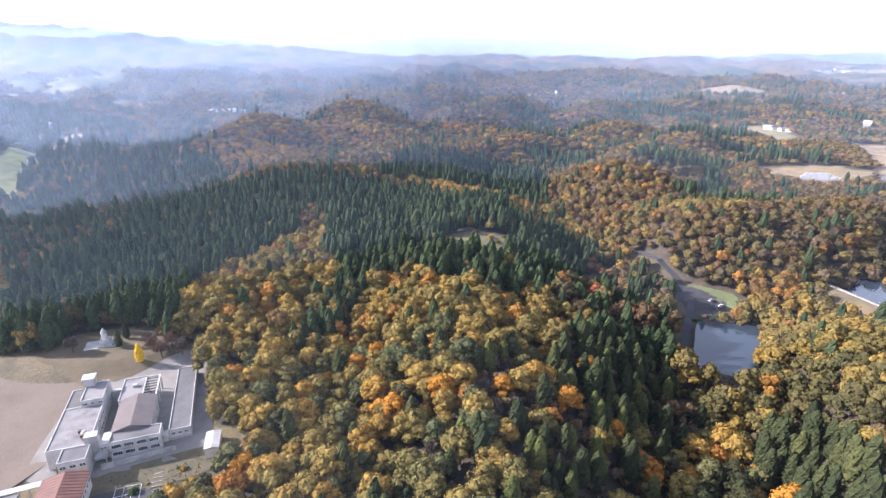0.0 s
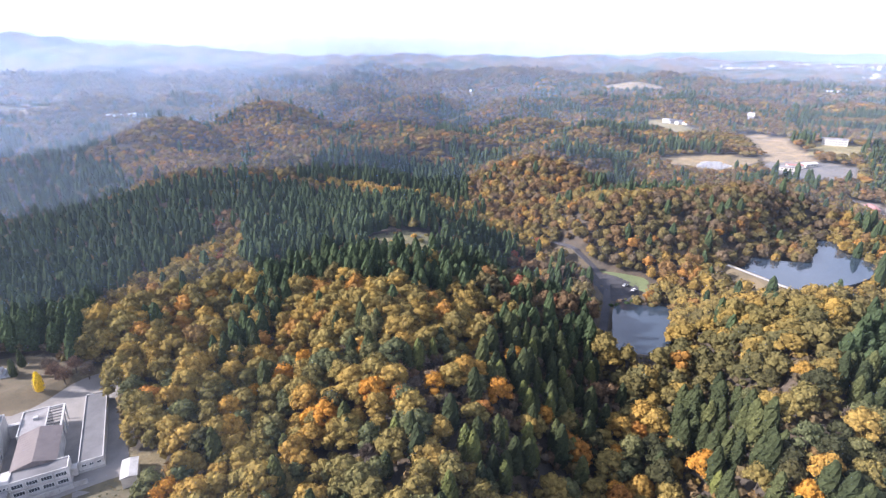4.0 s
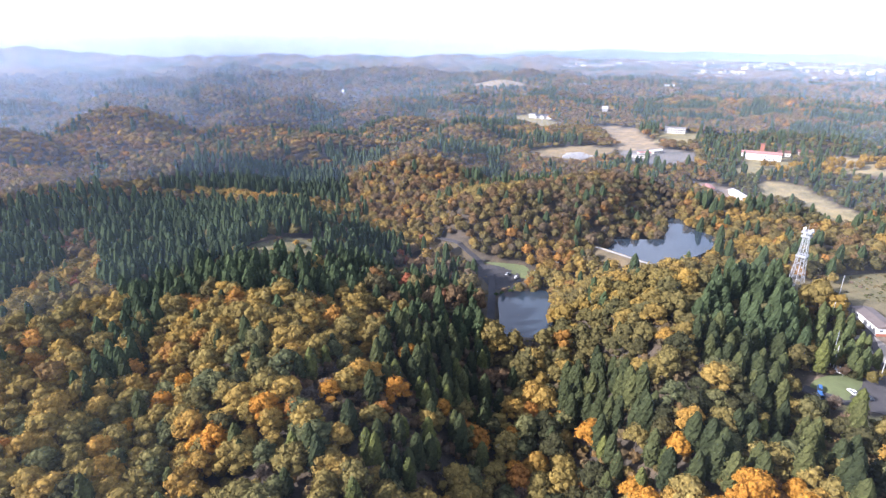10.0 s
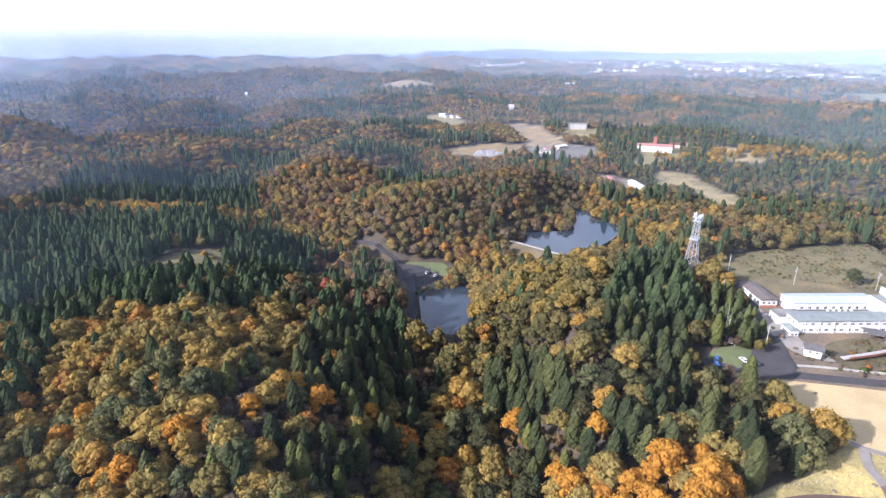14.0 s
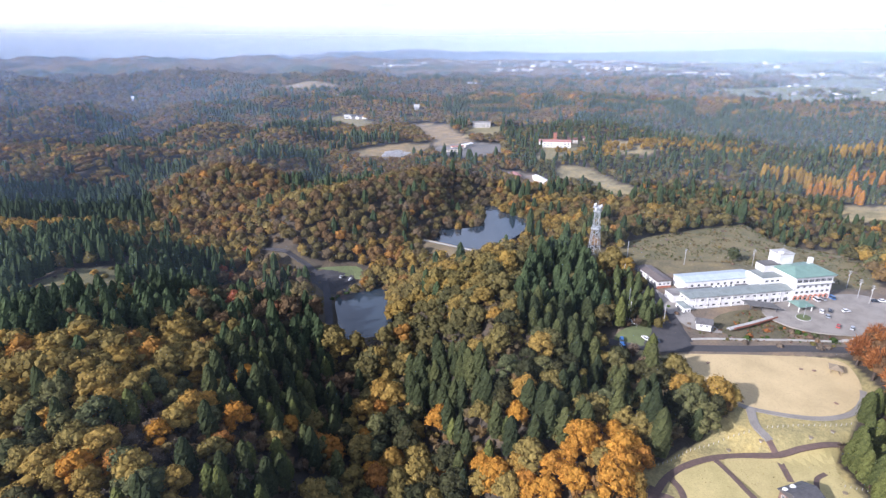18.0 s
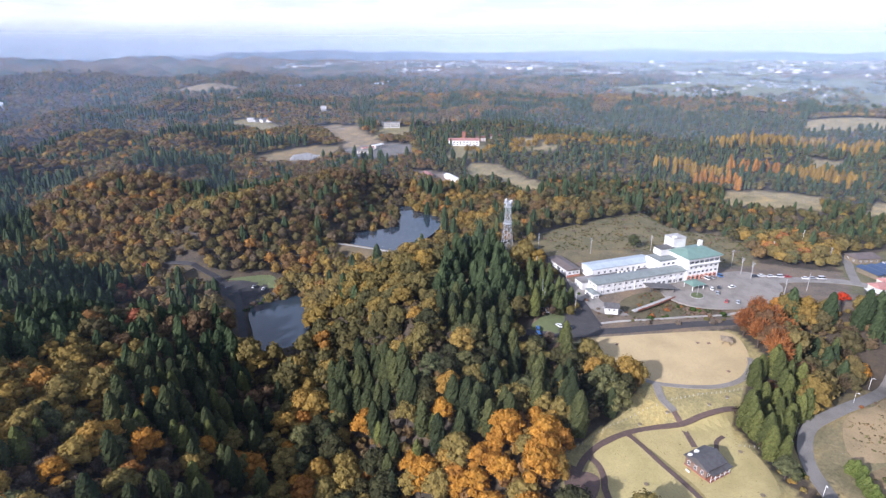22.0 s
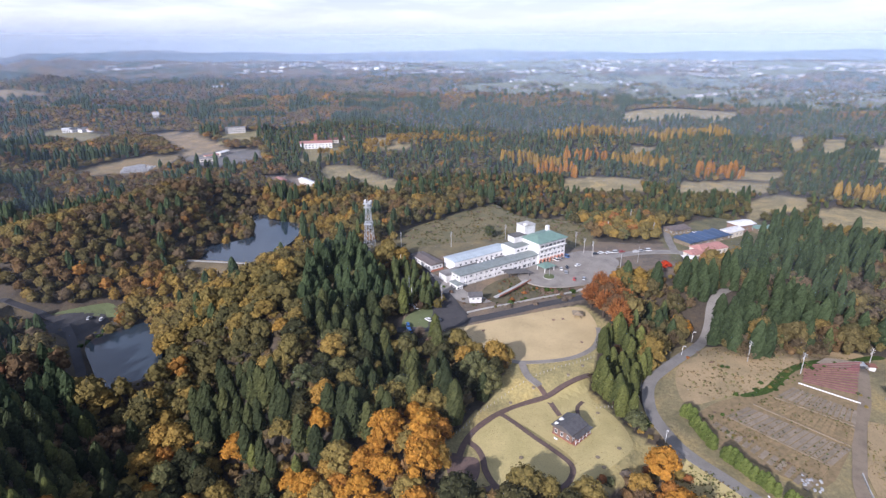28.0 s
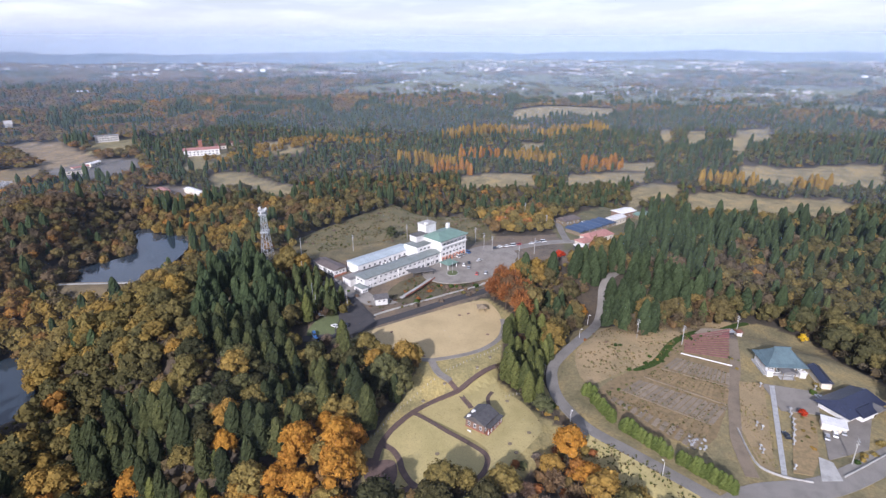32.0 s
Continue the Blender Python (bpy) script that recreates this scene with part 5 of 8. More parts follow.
# ---- the brown park house ----
def build_house():
    h = thing("park_house", "brown timber house with a dark slate roof on the park lawn", "house", pose(170.7, 32.4, under(170, 32), 0, 0, -21) @ Matrix.Diagonal((0.9, 0.86, 1.0, 1)))
    w = part("wall", boxes((-5.0, -4.8, -0.8, 5.0, 4.8, 3.9)), mat_brownwall, h, "brown timber walls")
    part("roof", roof_shape(-5.0, -4.8, 5.0, 4.8, 3.9, 2.0, 0.7, 0.0), mat_slate, h, "dark slate gable roof")
    part("gable", prism([(-5.0, -4.8), (-4.98, -4.8), (-4.98, 4.8), (-5.0, 4.8)], 3.9, 4.1), mat_brownwall, h)
    for k in range(4):
        window(w, -3.6 + k * 2.4, -4.8, 1.9, 1.3, 1.6, 0, 1)
    for k in range(3):
        window(w, -5.0, -3.0 + k * 3.0, 2.0, 1.2, 1.7, -90, 1)
    part("brick_base", boxes((-5.2, -4.9, -0.9, -5.02, 4.9, 0.6)), mat_brick, h, "red brick plinth")
    d = part("deck", boxes((-5.0, -7.0, -0.9, 6.6, -4.85, 0.35)), mat_brick, h, "red-brown veranda deck")
    for k in range(5):
        part("veranda_post", boxes((-4.8 + k * 2.6, -6.9, 0.35, -4.62 + k * 2.6, -6.72, 2.7)), mat_white, h)
        if k < 4:
            part("veranda_rail", boxes((-4.6 + k * 2.6, -6.85, 1.1, -2.25 + k * 2.6, -6.77, 1.25)), mat_white, d)
    part("veranda_roof", boxes((-4.0, -7.3, 2.7, 6.9, -4.75, 2.88)), mat_slate, h)
    part("side_stair", boxes((5.02, -4.7, -0.9, 6.6, -1.5, 0.3)), mat_brick, h)
    for x, y, s in ((-0.6, 3.6, 0.85), (-4.4, 3.4, 0.8)):
        part("vent_dome", dome(bmesh.new(), x, y, 4.5, 1.35 * s, 12, 5, 0.9), mat_white, h, "white domed top")
        part("dome_base", rods(((x, y, 3.6), (x, y, 4.5), 1.2 * s, 1.28 * s), sides=10), mat_white, h)
    part("sign_board", boxes((-7.4, 0.4, -0.6, -7.25, 2.2, 0.9)), mat_frame, h)


build_house()

shelter = thing("picnic_shelter", "small brown-roofed shelter at the edge of the lawn", "shelter", pose(257, 50, -2.0, 0, 0, 20))
part("roof", roof_shape(-2.2, -2.2, 2.2, 2.2, 2.3, 1.2, 0.5, 2.6), mat_timber, shelter)
for x in (-1.9, 1.9):
    for y in (-1.9, 1.9):
        part("post", boxes((x - 0.1, y - 0.1, -0.3, x + 0.1, y + 0.1, 2.35)), mat_timber, shelter)
part("bench", boxes((-1.4, -1.7, 0.0, 1.4, -1.2, 0.45)), mat_timber, shelter)

# ---- the school ----
SCHOOL = pose(-129.7, 153.3, -12, 0, 0, 20.7)


def build_school():
    s = thing("school", "white concrete school of flat-roofed blocks round a brown-roofed gym", "school", SCHOOL)
    # long class block beside the sports ground
    flat_block(s, -12, 4.5, 1.6, 30.0, -1, 6.6, mat_oldwhite, mat_paleroof, "class_block")
    flat_block(s, -6.6, -3.6, 2.2, 4.4, -1, 6.6, mat_oldwhite, mat_flatroof, "end_block")
    flat_block(s, -12, 30.1, -6.3, 43.6, -1, 6.6, mat_oldwhite, mat_flatroof, "side_block")
    up = part("upper_block", boxes((-6.2, 30.1, -1, 1.8, 43.6, 9.0)), mat_oldwhite, s)
    part("upper_deck", boxes((-5.9, 30.4, 9.0, 1.5, 43.3, 9.12)), mat_paleroof, s)
    for a in ((-6.2, 30.1, 1.8, 30.4), (-6.2, 43.3, 1.8, 43.6), (-6.2, 30.4, -5.9, 43.3), (1.5, 30.4, 1.8, 43.3)):
        part("parapet", boxes((a[0], a[1], 9.0, a[2], a[3], 9.5)), mat_oldwhite, s)
    for k in range(8):
        window(s, 1.63, 6 + k * 3.0, 4.8, 2.2, 1.5, 90, 2)
        window(s, 1.63, 6 + k * 3.0, 1.6, 2.2, 1.5, 90, 2)
        window(s, -12.0, 6 + k * 4.6, 4.8, 2.6, 1.5, -90, 2)
        window(s, -12.0, 6 + k * 4.6, 1.6, 2.6, 1.5, -90, 2)
    for k in range(3):
        window(s, -5.0 + k * 3.0, -3.6, 4.8, 2.0, 1.4, 0, 1)
        window(s, -4.6 + k * 2.6, 30.1, 7.8, 1.6, 1.0, 0, 1)
    # rooftop water tank house and stair turret
    part("tank_house", boxes((-7.0, 40.8, 6.6, -3.0, 44.6, 12.4)), mat_oldwhite, s)
    part("tank_rim", boxes((-7.4, 40.4, 12.4, -2.6, 45.0, 12.9)), mat_oldwhite, s)
    part("stair_turret", boxes((0.2, 4.6, -1, 4.4, 8.0, 9.6)), mat_oldwhite, s, "slim white stair turret")
    part("turret_cap", dome(bmesh.new(), -1.2, 11.5, 6.7, 1.3, 10, 4, 1.3), mat_oldwhite, s, "white rooftop dome")
    for x, y, w in ((-3.4, 12.2, 1.2), (-2.0, 9.0, 0.9), (-1.0, 7.4, 0.8)):
        part("roof_unit", boxes((x, y, 6.7, x + w, y + w, 7.8)), mat_rustroof, s)
    # entrance link
    link = part("entrance_link", boxes((4.5, 4.8, -1, 8.0, 12.0, 5.2)), mat_oldwhite, s)
    window_row(link, 4.7, 7.9, 4.8, 3.6, 3, 0.8, 0.9, 0)
    window_row(link, 4.7, 7.9, 4.8, 1.4, 3, 0.8, 0.9, 0)
    part("porch", boxes((3.2, 0.6, 2.5, 7.2, 4.7, 2.8)), mat_concrete, s)
    for x in (3.5, 6.9):
        part("porch_post", boxes((x - 0.15, 0.8, -0.8, x + 0.15, 1.1, 2.5)), mat_concrete, s)
    # front block
    flat_block(s, 8.1, 2.4, 25.0, 8.8, -1.5, 6.6, mat_oldwhite, mat_flatroof, "front_block")
    for k in range(4):
        window(s, 10.4 + k * 4.1, 2.4, 5.0, 3.2, 1.6, 0, 3)
        window(s, 10.4 + k * 4.1, 2.4, 1.9, 3.2, 1.6, 0, 3)
        part("pier", boxes((8.1 + k * 4.1, 2.1, -1.2, 8.5 + k * 4.1, 2.38, 6.6)), mat_oldwhite, s)
    part("pier", boxes((24.6, 2.1, -1.2, 25.0, 2.38, 6.6)), mat_oldwhite, s)
    part("ledge", boxes((8.1, 1.9, 3.3, 25.0, 2.38, 3.6)), mat_oldwhite, s)
    # gym with brown gable roof, back block
    part("gym_wall", boxes((8.3, 8.9, -1, 21.0, 29.0, 6.8)), mat_oldwhite, s)
    gr = part("gym_roof", roof_shape(8.3, 8.9, 21.0, 29.0, 6.8, 1.9, 0.5, 0.0, 0.2, "y"), mat_brownroof, s, "brown-grey gable roof")
    seams(gr, 9.2, 29.0, 7.8, 7.03, 14.6, 8.95, 1.6, mat_brownroof, "y")
    flat_block(s, 6.8, 29.2, 15.6, 45.6, -1, 6.6, mat_oldwhite, mat_paleroof, "back_block")
    part("roof_vent", boxes((11.0, 38.0, 6.7, 12.6, 39.6, 7.8)), mat_concrete, s)
    part("pergola_beam", boxes((20.2, 29.2, 6.2, 20.8, 45.6, 6.8)), mat_oldwhite, s)
    part("pergola_beam", boxes((15.7, 45.0, 6.2, 20.1, 45.6, 6.8)), mat_oldwhite, s)
    for k in range(7):
        part("pergola_slat", boxes((15.7, 31 + k * 2.1, 6.3, 20.1, 31.3 + k * 2.1, 6.6)), mat_darkmetal, s)
    for k in range(4):
        part("pergola_post", boxes((20.25, 30 + k * 5, -1, 20.75, 30.5 + k * 5, 6.2)), mat_oldwhite, s)
    # bridges and the eastern block
    part("bridge", boxes((25.1, 4.6, 1.0, 26.9, 7.6, 4.0)), mat_oldwhite, s)
    part("back_corridor", boxes((1.9, 41.5, -1, 6.7, 43.5, 4.5)), mat_oldwhite, s)
    flat_block(s, 27.0, 7.0, 34.8, 52.3, -1.2, 3.8, mat_oldwhite, mat_flatroof, "east_block")
    part("stone_base", boxes((26.8, 6.6, -2.0, 35.0, 6.98, 0.6)), mat_concrete, s)
    for k in range(3):
        window(s, 28.6 + k * 2.3, 7.0, 2.4, 1.4, 1.0, 0, 1)
    for k in range(13):
        window(s, 27.0, 9 + k * 3.3, 2.2, 2.0, 1.3, -90, 1)
    # terrace wall in front
    for k in range(6):
        part("terrace_wall", boxes((5.0 + k * 4.1, -0.6 + k * 0.35, -1.8, 9.0 + k * 4.1, -0.2 + k * 0.35, 0.9)), mat_concrete, s)


build_school()

hall = thing("sports_hall", "sports hall with a rusty red metal roof", "hall", SCHOOL @ pose(-3.0, -15.2, -1.0, 0, 0, 0))
hw = part("wall", boxes((-6.6, -9.5, -2, 6.6, 7.4, 5.2)), mat_cream, hall)
hr = part("roof", roof_shape(-6.6, -9.5, 6.6, 7.4, 5.2, 1.9, 0.5, 0.0, 0.2, "y"), mat_rustroof, hall, "rusty red gable roof")
seams(hr, -9.2, 7.6, -7.1, 5.43, 0.0, 7.3, 1.5, mat_rustroof, "y")
seams(hr, -9.2, 7.6, 0.1, 7.35, 7.1, 5.43, 1.5, mat_rustroof, "y")
window_row_side(hw, 6.6, -9, 7, 3.2, 6, 1.6, 1.4, 90)
walk_roof = thing("covered_walk", "long low white covered walk at the sports ground", "covered walk", SCHOOL @ pose(-10.5, -6.6, 0, 0, 0, 4))
part("roof", boxes((-26, -1.4, 2.6, 0, 1.4, 2.9)), mat_oldwhite, walk_roof)
for k in range(9):
    part("post", boxes((-25.6 + k * 3.1, -1.2, -1.5, -25.4 + k * 3.1, -1.0, 2.6)), mat_steel, walk_roof)
low = thing("store_house", "small grey-roofed store behind the covered walk", "store", SCHOOL @ pose(-22, -12, -0.6))
part("wall", boxes((-5, -3, -1.5, 5, 3, 2.6)), mat_cream, low)
part("roof", roof_shape(-5, -3, 5, 3, 2.6, 1.0, 0.5), mat_flatroof, low)
shed = thing("white_shed", "plain white shed with a bright white roof beside the wood", "shed", SCHOOL @ pose(42.8, -2.2, -0.4, 0, 0, -4))
part("wall", boxes((-2.4, -4.8, -2.5, 2.4, 4.8, 3.0)), mat_cream, shed)
part("roof", roof_shape(-2.4, -4.8, 2.4, 4.8, 3.0, 0.5, 0.3, 0.0, 0.15, "y"), mat_oldwhite, shed, "bright white metal roof")
for y in (-3.2, 0, 3.2):
    window(shed, -2.4, y, 1.2, 1.4, 1.2, -90)
# monument on the bank, and the lines of the lot
mon = thing("monument", "white stepped memorial tower with a pointed cap on a terrace", "monument", SCHOOL @ pose(-8.8, 89.2, 3.0))
part("terrace", boxes((-9, -3.5, -3.5, 6, 5, 0.4)), mat_concrete, mon)
part("step", boxes((-3.2, -3.0, 0.4, 3.2, 3.4, 1.4)), mat_stone, mon)
part("base", boxes((-2.2, -2.2, 1.4, 2.2, 2.4, 3.2)), mat_oldwhite, mon)
part("shaft", rods(((0, 0, 3.2), (0, 0, 6.6), 1.5, 1.2), sides=8), mat_oldwhite, mon)
part("cap", rods(((0, 0, 6.6), (0, 0, 9.4), 1.6, 0.1), sides=8), mat_stone, mon)
for k in range(5):
    part("fence_post", boxes((-8.8 + k * 2.0, -3.4, 0.4, -8.6 + k * 2.0, -3.2, 1.3)), mat_oldwhite, mon)
lines = thing("parking_lines", "white painted bay lines on the asphalt lot", "road marking", SCHOOL @ pose(0, 0, 0))
for k in range(4):
    for a in ((11.4 + k * 2.7, -20.6, 11.52 + k * 2.7, -12.4),):
        z = max(under(*(SCHOOL @ Vector((a[0], a[1], 0))).xy), under(*(SCHOOL @ Vector((a[2], a[3], 0))).xy)) + 12.42
        part("line", boxes((a[0], a[1], z - 0.5, a[2], a[3], z)), mat_lime, lines)
for k in range(3):
    z = under(*(SCHOOL @ Vector((15.4, -20.6 + k * 4.1, 0))).xy) + 12.44
    part("line", boxes((11.4, -20.6 + k * 4.05, z - 0.5, 19.6, -20.48 + k * 4.05, z)), mat_lime, lines)
for k in range(6):
    z = under(*(SCHOOL @ Vector((25.0, -20 + k * 2.2, 0))).xy) + 12.46
    part("line", boxes((22.8, -20 + k * 2.2, z - 0.5, 26.2, -19.88 + k * 2.2, z)), mat_lime, lines)
goal = thing("goal_frame", "white goal frame at the edge of the sports ground", "goal", pose(-191, 214, -13, 0, 0, 25))
part("bar", rods(((-2.5, 0, 2.2), (2.5, 0, 2.2), 0.1, 0.1), ((-2.5, 0, -0.1), (-2.5, 0, 2.2), 0.1, 0.1), ((2.5, 0, -0.1), (2.5, 0, 2.2), 0.1, 0.1)), mat_steel, goal)

# ---- temple and garden plots ----
def build_temple():
    t = thing("temple_hall", "large temple hall with a sweeping blue-grey hip roof", "temple", pose(247, -89.5, -8, 0, 0, -80) @ Matrix.Diagonal((0.76, 0.76, 0.86, 1)))
    # local x runs across the front, local y goes back
    w = part("wall", boxes((-10.5, -6.5, -0.8, 10.5, 8.0, 4.6)), mat_white, t)
    part("podium", boxes((-11.8, -8.2, -0.8, 11.8, 8.6, 0.9)), mat_stone, t)
    bm = bmesh.new()
    rings = []
    for k, (fx, fy, z) in enumerate(((12.0, 9.8, 5.0), (12.0, 9.8, 5.35), (9.6, 7.4, 6.7), (7.2, 4.6, 9.0), (4.4, 0.5, 12.2))):
        rings.append([bm.verts.new((sx * fx, 0.6 + sy * fy, z + (0.4 if k < 2 else 0.0))) for sx, sy in ((-1, -1), (1, -1), (1, 1), (-1, 1))])
    for a, b in zip(rings, rings[1:]):
        for k in range(4):
            bm.faces.new((a[k], a[(k + 1) % 4], b[(k + 1) % 4], b[k]))
    bm.faces.new(rings[0][::-1])
    bm.faces.new(rings[-1])
    r = part("roof", bm, mat_temple, t, "sweeping blue-grey copper hip roof")
    part("ridge", boxes((-4.8, 0.2, 12.1, 4.8, 1.0, 12.9)), mat_temple, r)
    for k in range(6):
        part("column", rods(((-9.5 + k * 3.8, -7.6, 0.9), (-9.5 + k * 3.8, -7.6, 4.7), 0.25, 0.25), sides=8), mat_timber, t)
    for k in range(5):
        window(w, -7.6 + k * 3.8, -6.5, 2.6, 2.6, 2.6, 0, 3)
    porch = part("porch_roof", roof_shape(-3.6, -12.5, 3.6, -7.0, 4.2, 1.3, 0.7, 0.0, 0.25, "y"), mat_flatroof, t)
    for x in (-3.2, 3.2):
        part("porch_post", rods(((x, -12.2, -0.6), (x, -12.2, 4.3), 0.24, 0.24), sides=8), mat_timber, t)
    for k in range(5):
        part("step", boxes((-4.2, -13.8 + k * 0.9, -0.6, 4.2, -12.9 + k * 0.9, -0.35 + k * 0.28)), mat_stone, t)
    for x in (-10.8, 7.6):
        part("side_porch", boxes((x, -9.6, -0.6, x + 3.4, -6.6, 3.0)), mat_white, t, "white side porch")
        part("porch_slab", boxes((x - 0.4, -10.0, 3.0, x + 3.8, -6.6, 3.25)), mat_white, t)


build_temple()

annex = thing("temple_corridor", "navy-roofed corridor joining temple and priest's house", "building", pose(241, -104, -8, 0, 0, -85))
part("wall", boxes((-2, -6.5, -0.8, 2, 7, 3.0)), mat_cream, annex)
part("roof", roof_shape(-2, -6.5, 2, 7, 3.0, 1.3, 0.6, 0.0, 0.2, "y"), mat_navy, annex, "navy tile roof")

priest = thing("priest_house", "priest's house with a long glossy navy tile roof and white gables", "house", pose(222, -109, -8, 0, 0, -50))
pw = part("wall", boxes((-10.5, -5.2, -0.8, 10.5, 6.2, 2.7)), mat_white, priest)
part("roof", roof_shape(-10.5, -5.2, 10.5, 6.2, 2.7, 3.6, 1.5, 2.8), mat_navy, priest, "navy tile hip roof")
part("gable_wall", boxes((-5.0, -7.6, -0.8, 2.4, -5.22, 2.4)), mat_white, priest)
part("gable_roof", roof_shape(-5.0, -7.6, 2.4, -2.0, 2.5, 2.0, 0.6, 0.0, 0.2, "x"), mat_navy, priest)
part("gable_trim", boxes((-5.6, -8.3, 2.3, 3.0, -8.1, 2.7)), mat_white, priest)
part("porch", roof_shape(3.4, -8.2, 8.4, -4.7, 2.7, 1.2, 0.5, 0.0, 0.2, "y"), mat_flatroof, priest, "grey porch roof")
for x in (3.7, 8.1):
    part("porch_post", boxes((x - 0.1, -8.0, -0.6, x + 0.1, -7.8, 2.7)), mat_timber, priest)
window_row(pw, 3.0, 10.2, -5.2, 1.6, 3, 1.8, 1.6)
window_row(pw, -10.2, -5.4, -5.2, 1.6, 2, 1.8, 1.6)

garage = thing("garage", "white flat-roofed garage at the temple lot", "garage", pose(206.4, -97.8, -8, 0, 0, -103))
part("wall", boxes((-4.0, -2.8, -0.6, 4.0, 2.8, 2.7)), mat_cream, garage)
part("roof", boxes((-4.3, -3.1, 2.7, 4.3, 3.1, 2.95)), mat_white, garage, "bright white flat roof")

shrine = thing("small_shrine", "small red and white shrine beside the plots", "shrine", pose(282, -80.5, under(282, -80), 0, 0, -75))
part("wall", boxes((-1.3, -1.3, -0.6, 1.3, 1.3, 2.4)), mat_white, shrine)
part("roof", roof_shape(-1.3, -1.3, 1.3, 1.3, 2.4, 1.1, 0.5, 0.8), mat_rustroof, shrine)
tank = thing("tool_shed", "dark tool shed beside the track", "shed", pose(281, -76, under(281, -76), 0, 0, -75))
part("wall", boxes((-1.6, -1.6, -0.6, 1.6, 1.6, 2.2)), mat_darkmetal, tank)
part("roof", boxes((-1.9, -1.9, 2.2, 1.9, 1.9, 2.4)), mat_steel, tank)

wall_t = thing("temple_wall", "low grey stone wall along the temple street", "wall")
line = rounded(((196, -62.5), (184, -63.6), (176, -65.5), (172.8, -72), (172.4, -81)), 3, closed=False) + rounded(((178, -92), (184, -99), (192, -108), (204, -122)), 3, closed=False)
for (ax, ay), (bx, by) in zip(line, line[1:]):
    d = math.hypot(bx - ax, by - ay)
    if d < 8:
        ob = part("block", boxes((0, -0.18, -1.0, d - 0.03, 0.18, 0.8)), mat_concrete, wall_t)
        ob.matrix_basis = pose(ax, ay, under(ax, ay), 0, 0, math.degrees(math.atan2(by - ay, bx - ax)))

# beds: rows between two edges of a plot
def bed_rows(name, label, a, b, c, d, count, mat, high=0.35, fill=0.62):
    """A plot a-b-c-d cut into rows that run from side a-b to side d-c."""
    plot = thing(name, label, "garden plot")
    a, b, c, d = [Vector((*p, 0)) for p in (a, b, c, d)]
    for k in range(count):
        s, e = k / count, (k + fill) / count
        quad = [a.lerp(b, s), a.lerp(b, e), d.lerp(c, e), d.lerp(c, s)]
        z = max(under(p.x, p.y) for p in quad)
        bm = bmesh.new()
        lo, mid_, hi = [], [], []
        centre = sum(quad, Vector()) / 4
        for p in quad:
            lo.append(bm.verts.new((p.x, p.y, z - 0.6)))
            hi.append(bm.verts.new((p.x + (centre.x - p.x) * 0.02, p.y + (centre.y - p.y) * 0.02, z + high)))
        for i in range(4):
            bm.faces.new((lo[i], lo[(i + 1) % 4], hi[(i + 1) % 4], hi[i]))
        bm.faces.new(hi)
        bm.faces.new(lo[::-1])
        part("bed", bm, mat, plot)
    return plot


bed_rows("red_bed", "garden plot under rows of dull red ground sheet", (282, -77), (247.5, -48), (256, -47), (279, -62), 1, mat_soil, 0.1, 1.0)
bed_rows("red_bed", "garden plot under rows of dull red ground sheet", (281.5, -76), (249, -69.5), (250.5, -50), (267, -52), 12, mat_film, 0.3, 0.5)
bed_rows("grey_bed", "bare grey soil plot with fine furrows", (237, -67.5), (245, -46), (234.5, -39), (226.8, -65.5), 14, mat_soil, 0.22, 0.8)
bed_rows("weedy_bed", "yellow-green weedy vegetable plot in rows", (223.5, -64.7), (231, -38.2), (226, -33), (212, -62), 15, mat_weeds, 0.3, 0.7)
bed_rows("grey_bed", "bare grey soil plot with fine furrows", (209.4, -61.5), (221, -28), (211, -20.5), (196.5, -54), 16, mat_soil, 0.22, 0.82)
bed_rows("brown_bed", "brown plot of small overgrown beds", (194.7, -53), (210, -19.5), (206.5, -16.5), (187, -49), 12, mat_weeds, 0.3, 0.6)
bed_rows("brown_bed", "brown plot of small overgrown beds", (186, -48.5), (205.5, -16), (203, -14.6), (179, -45), 12, mat_soil, 0.28, 0.6)
for (ax, ay), (bx, by) in (((243.5, -69.8), (249, -48.5)), ((225.2, -65), (232.6, -38.5)), ((210.8, -61.8), (223.5, -30.4)), ((195.6, -53.5), (210.5, -20))):
    t = thing("plank_edge", "thin plank edging between garden plots", "edging")
    d = math.hypot(bx - ax, by - ay)
    z = max(under(ax, ay), under(bx, by), under((ax + bx) / 2, (ay + by) / 2))
    ob = part("plank", boxes((0, -0.22, -0.8, d, 0.22, 0.5)), mat_white if ax > 243 else mat_timber, t)
    ob.matrix_basis = pose(ax, ay, z, 0, 0, math.degrees(math.atan2(by - ay, bx - ax)))

# ---- farm sheds east of the hotel ----
def barn(name, label, x, y, turn, long, wide, high, rise, wall, roof, count=3, inset=0.0):
    b = thing(name, label, "building", pose(x, y, under(x, y), 0, 0, turn))
    w = part("wall", boxes((-long / 2, -wide / 2, -1.5, long / 2, wide / 2, high)), wall, b)
    part("roof", roof_shape(-long / 2, -wide / 2, long / 2, wide / 2, high, rise, 0.6, inset), roof, b)
    window_row(w, -long / 2 + 0.6, long / 2 - 0.6, -wide / 2, high * 0.55, count, 1.4, 1.2)
    window_row_side(w, -long / 2, -wide / 2 + 0.5, wide / 2 - 0.5, high * 0.55, max(1, count // 2), 1.2, 1.1, -90)
    return b


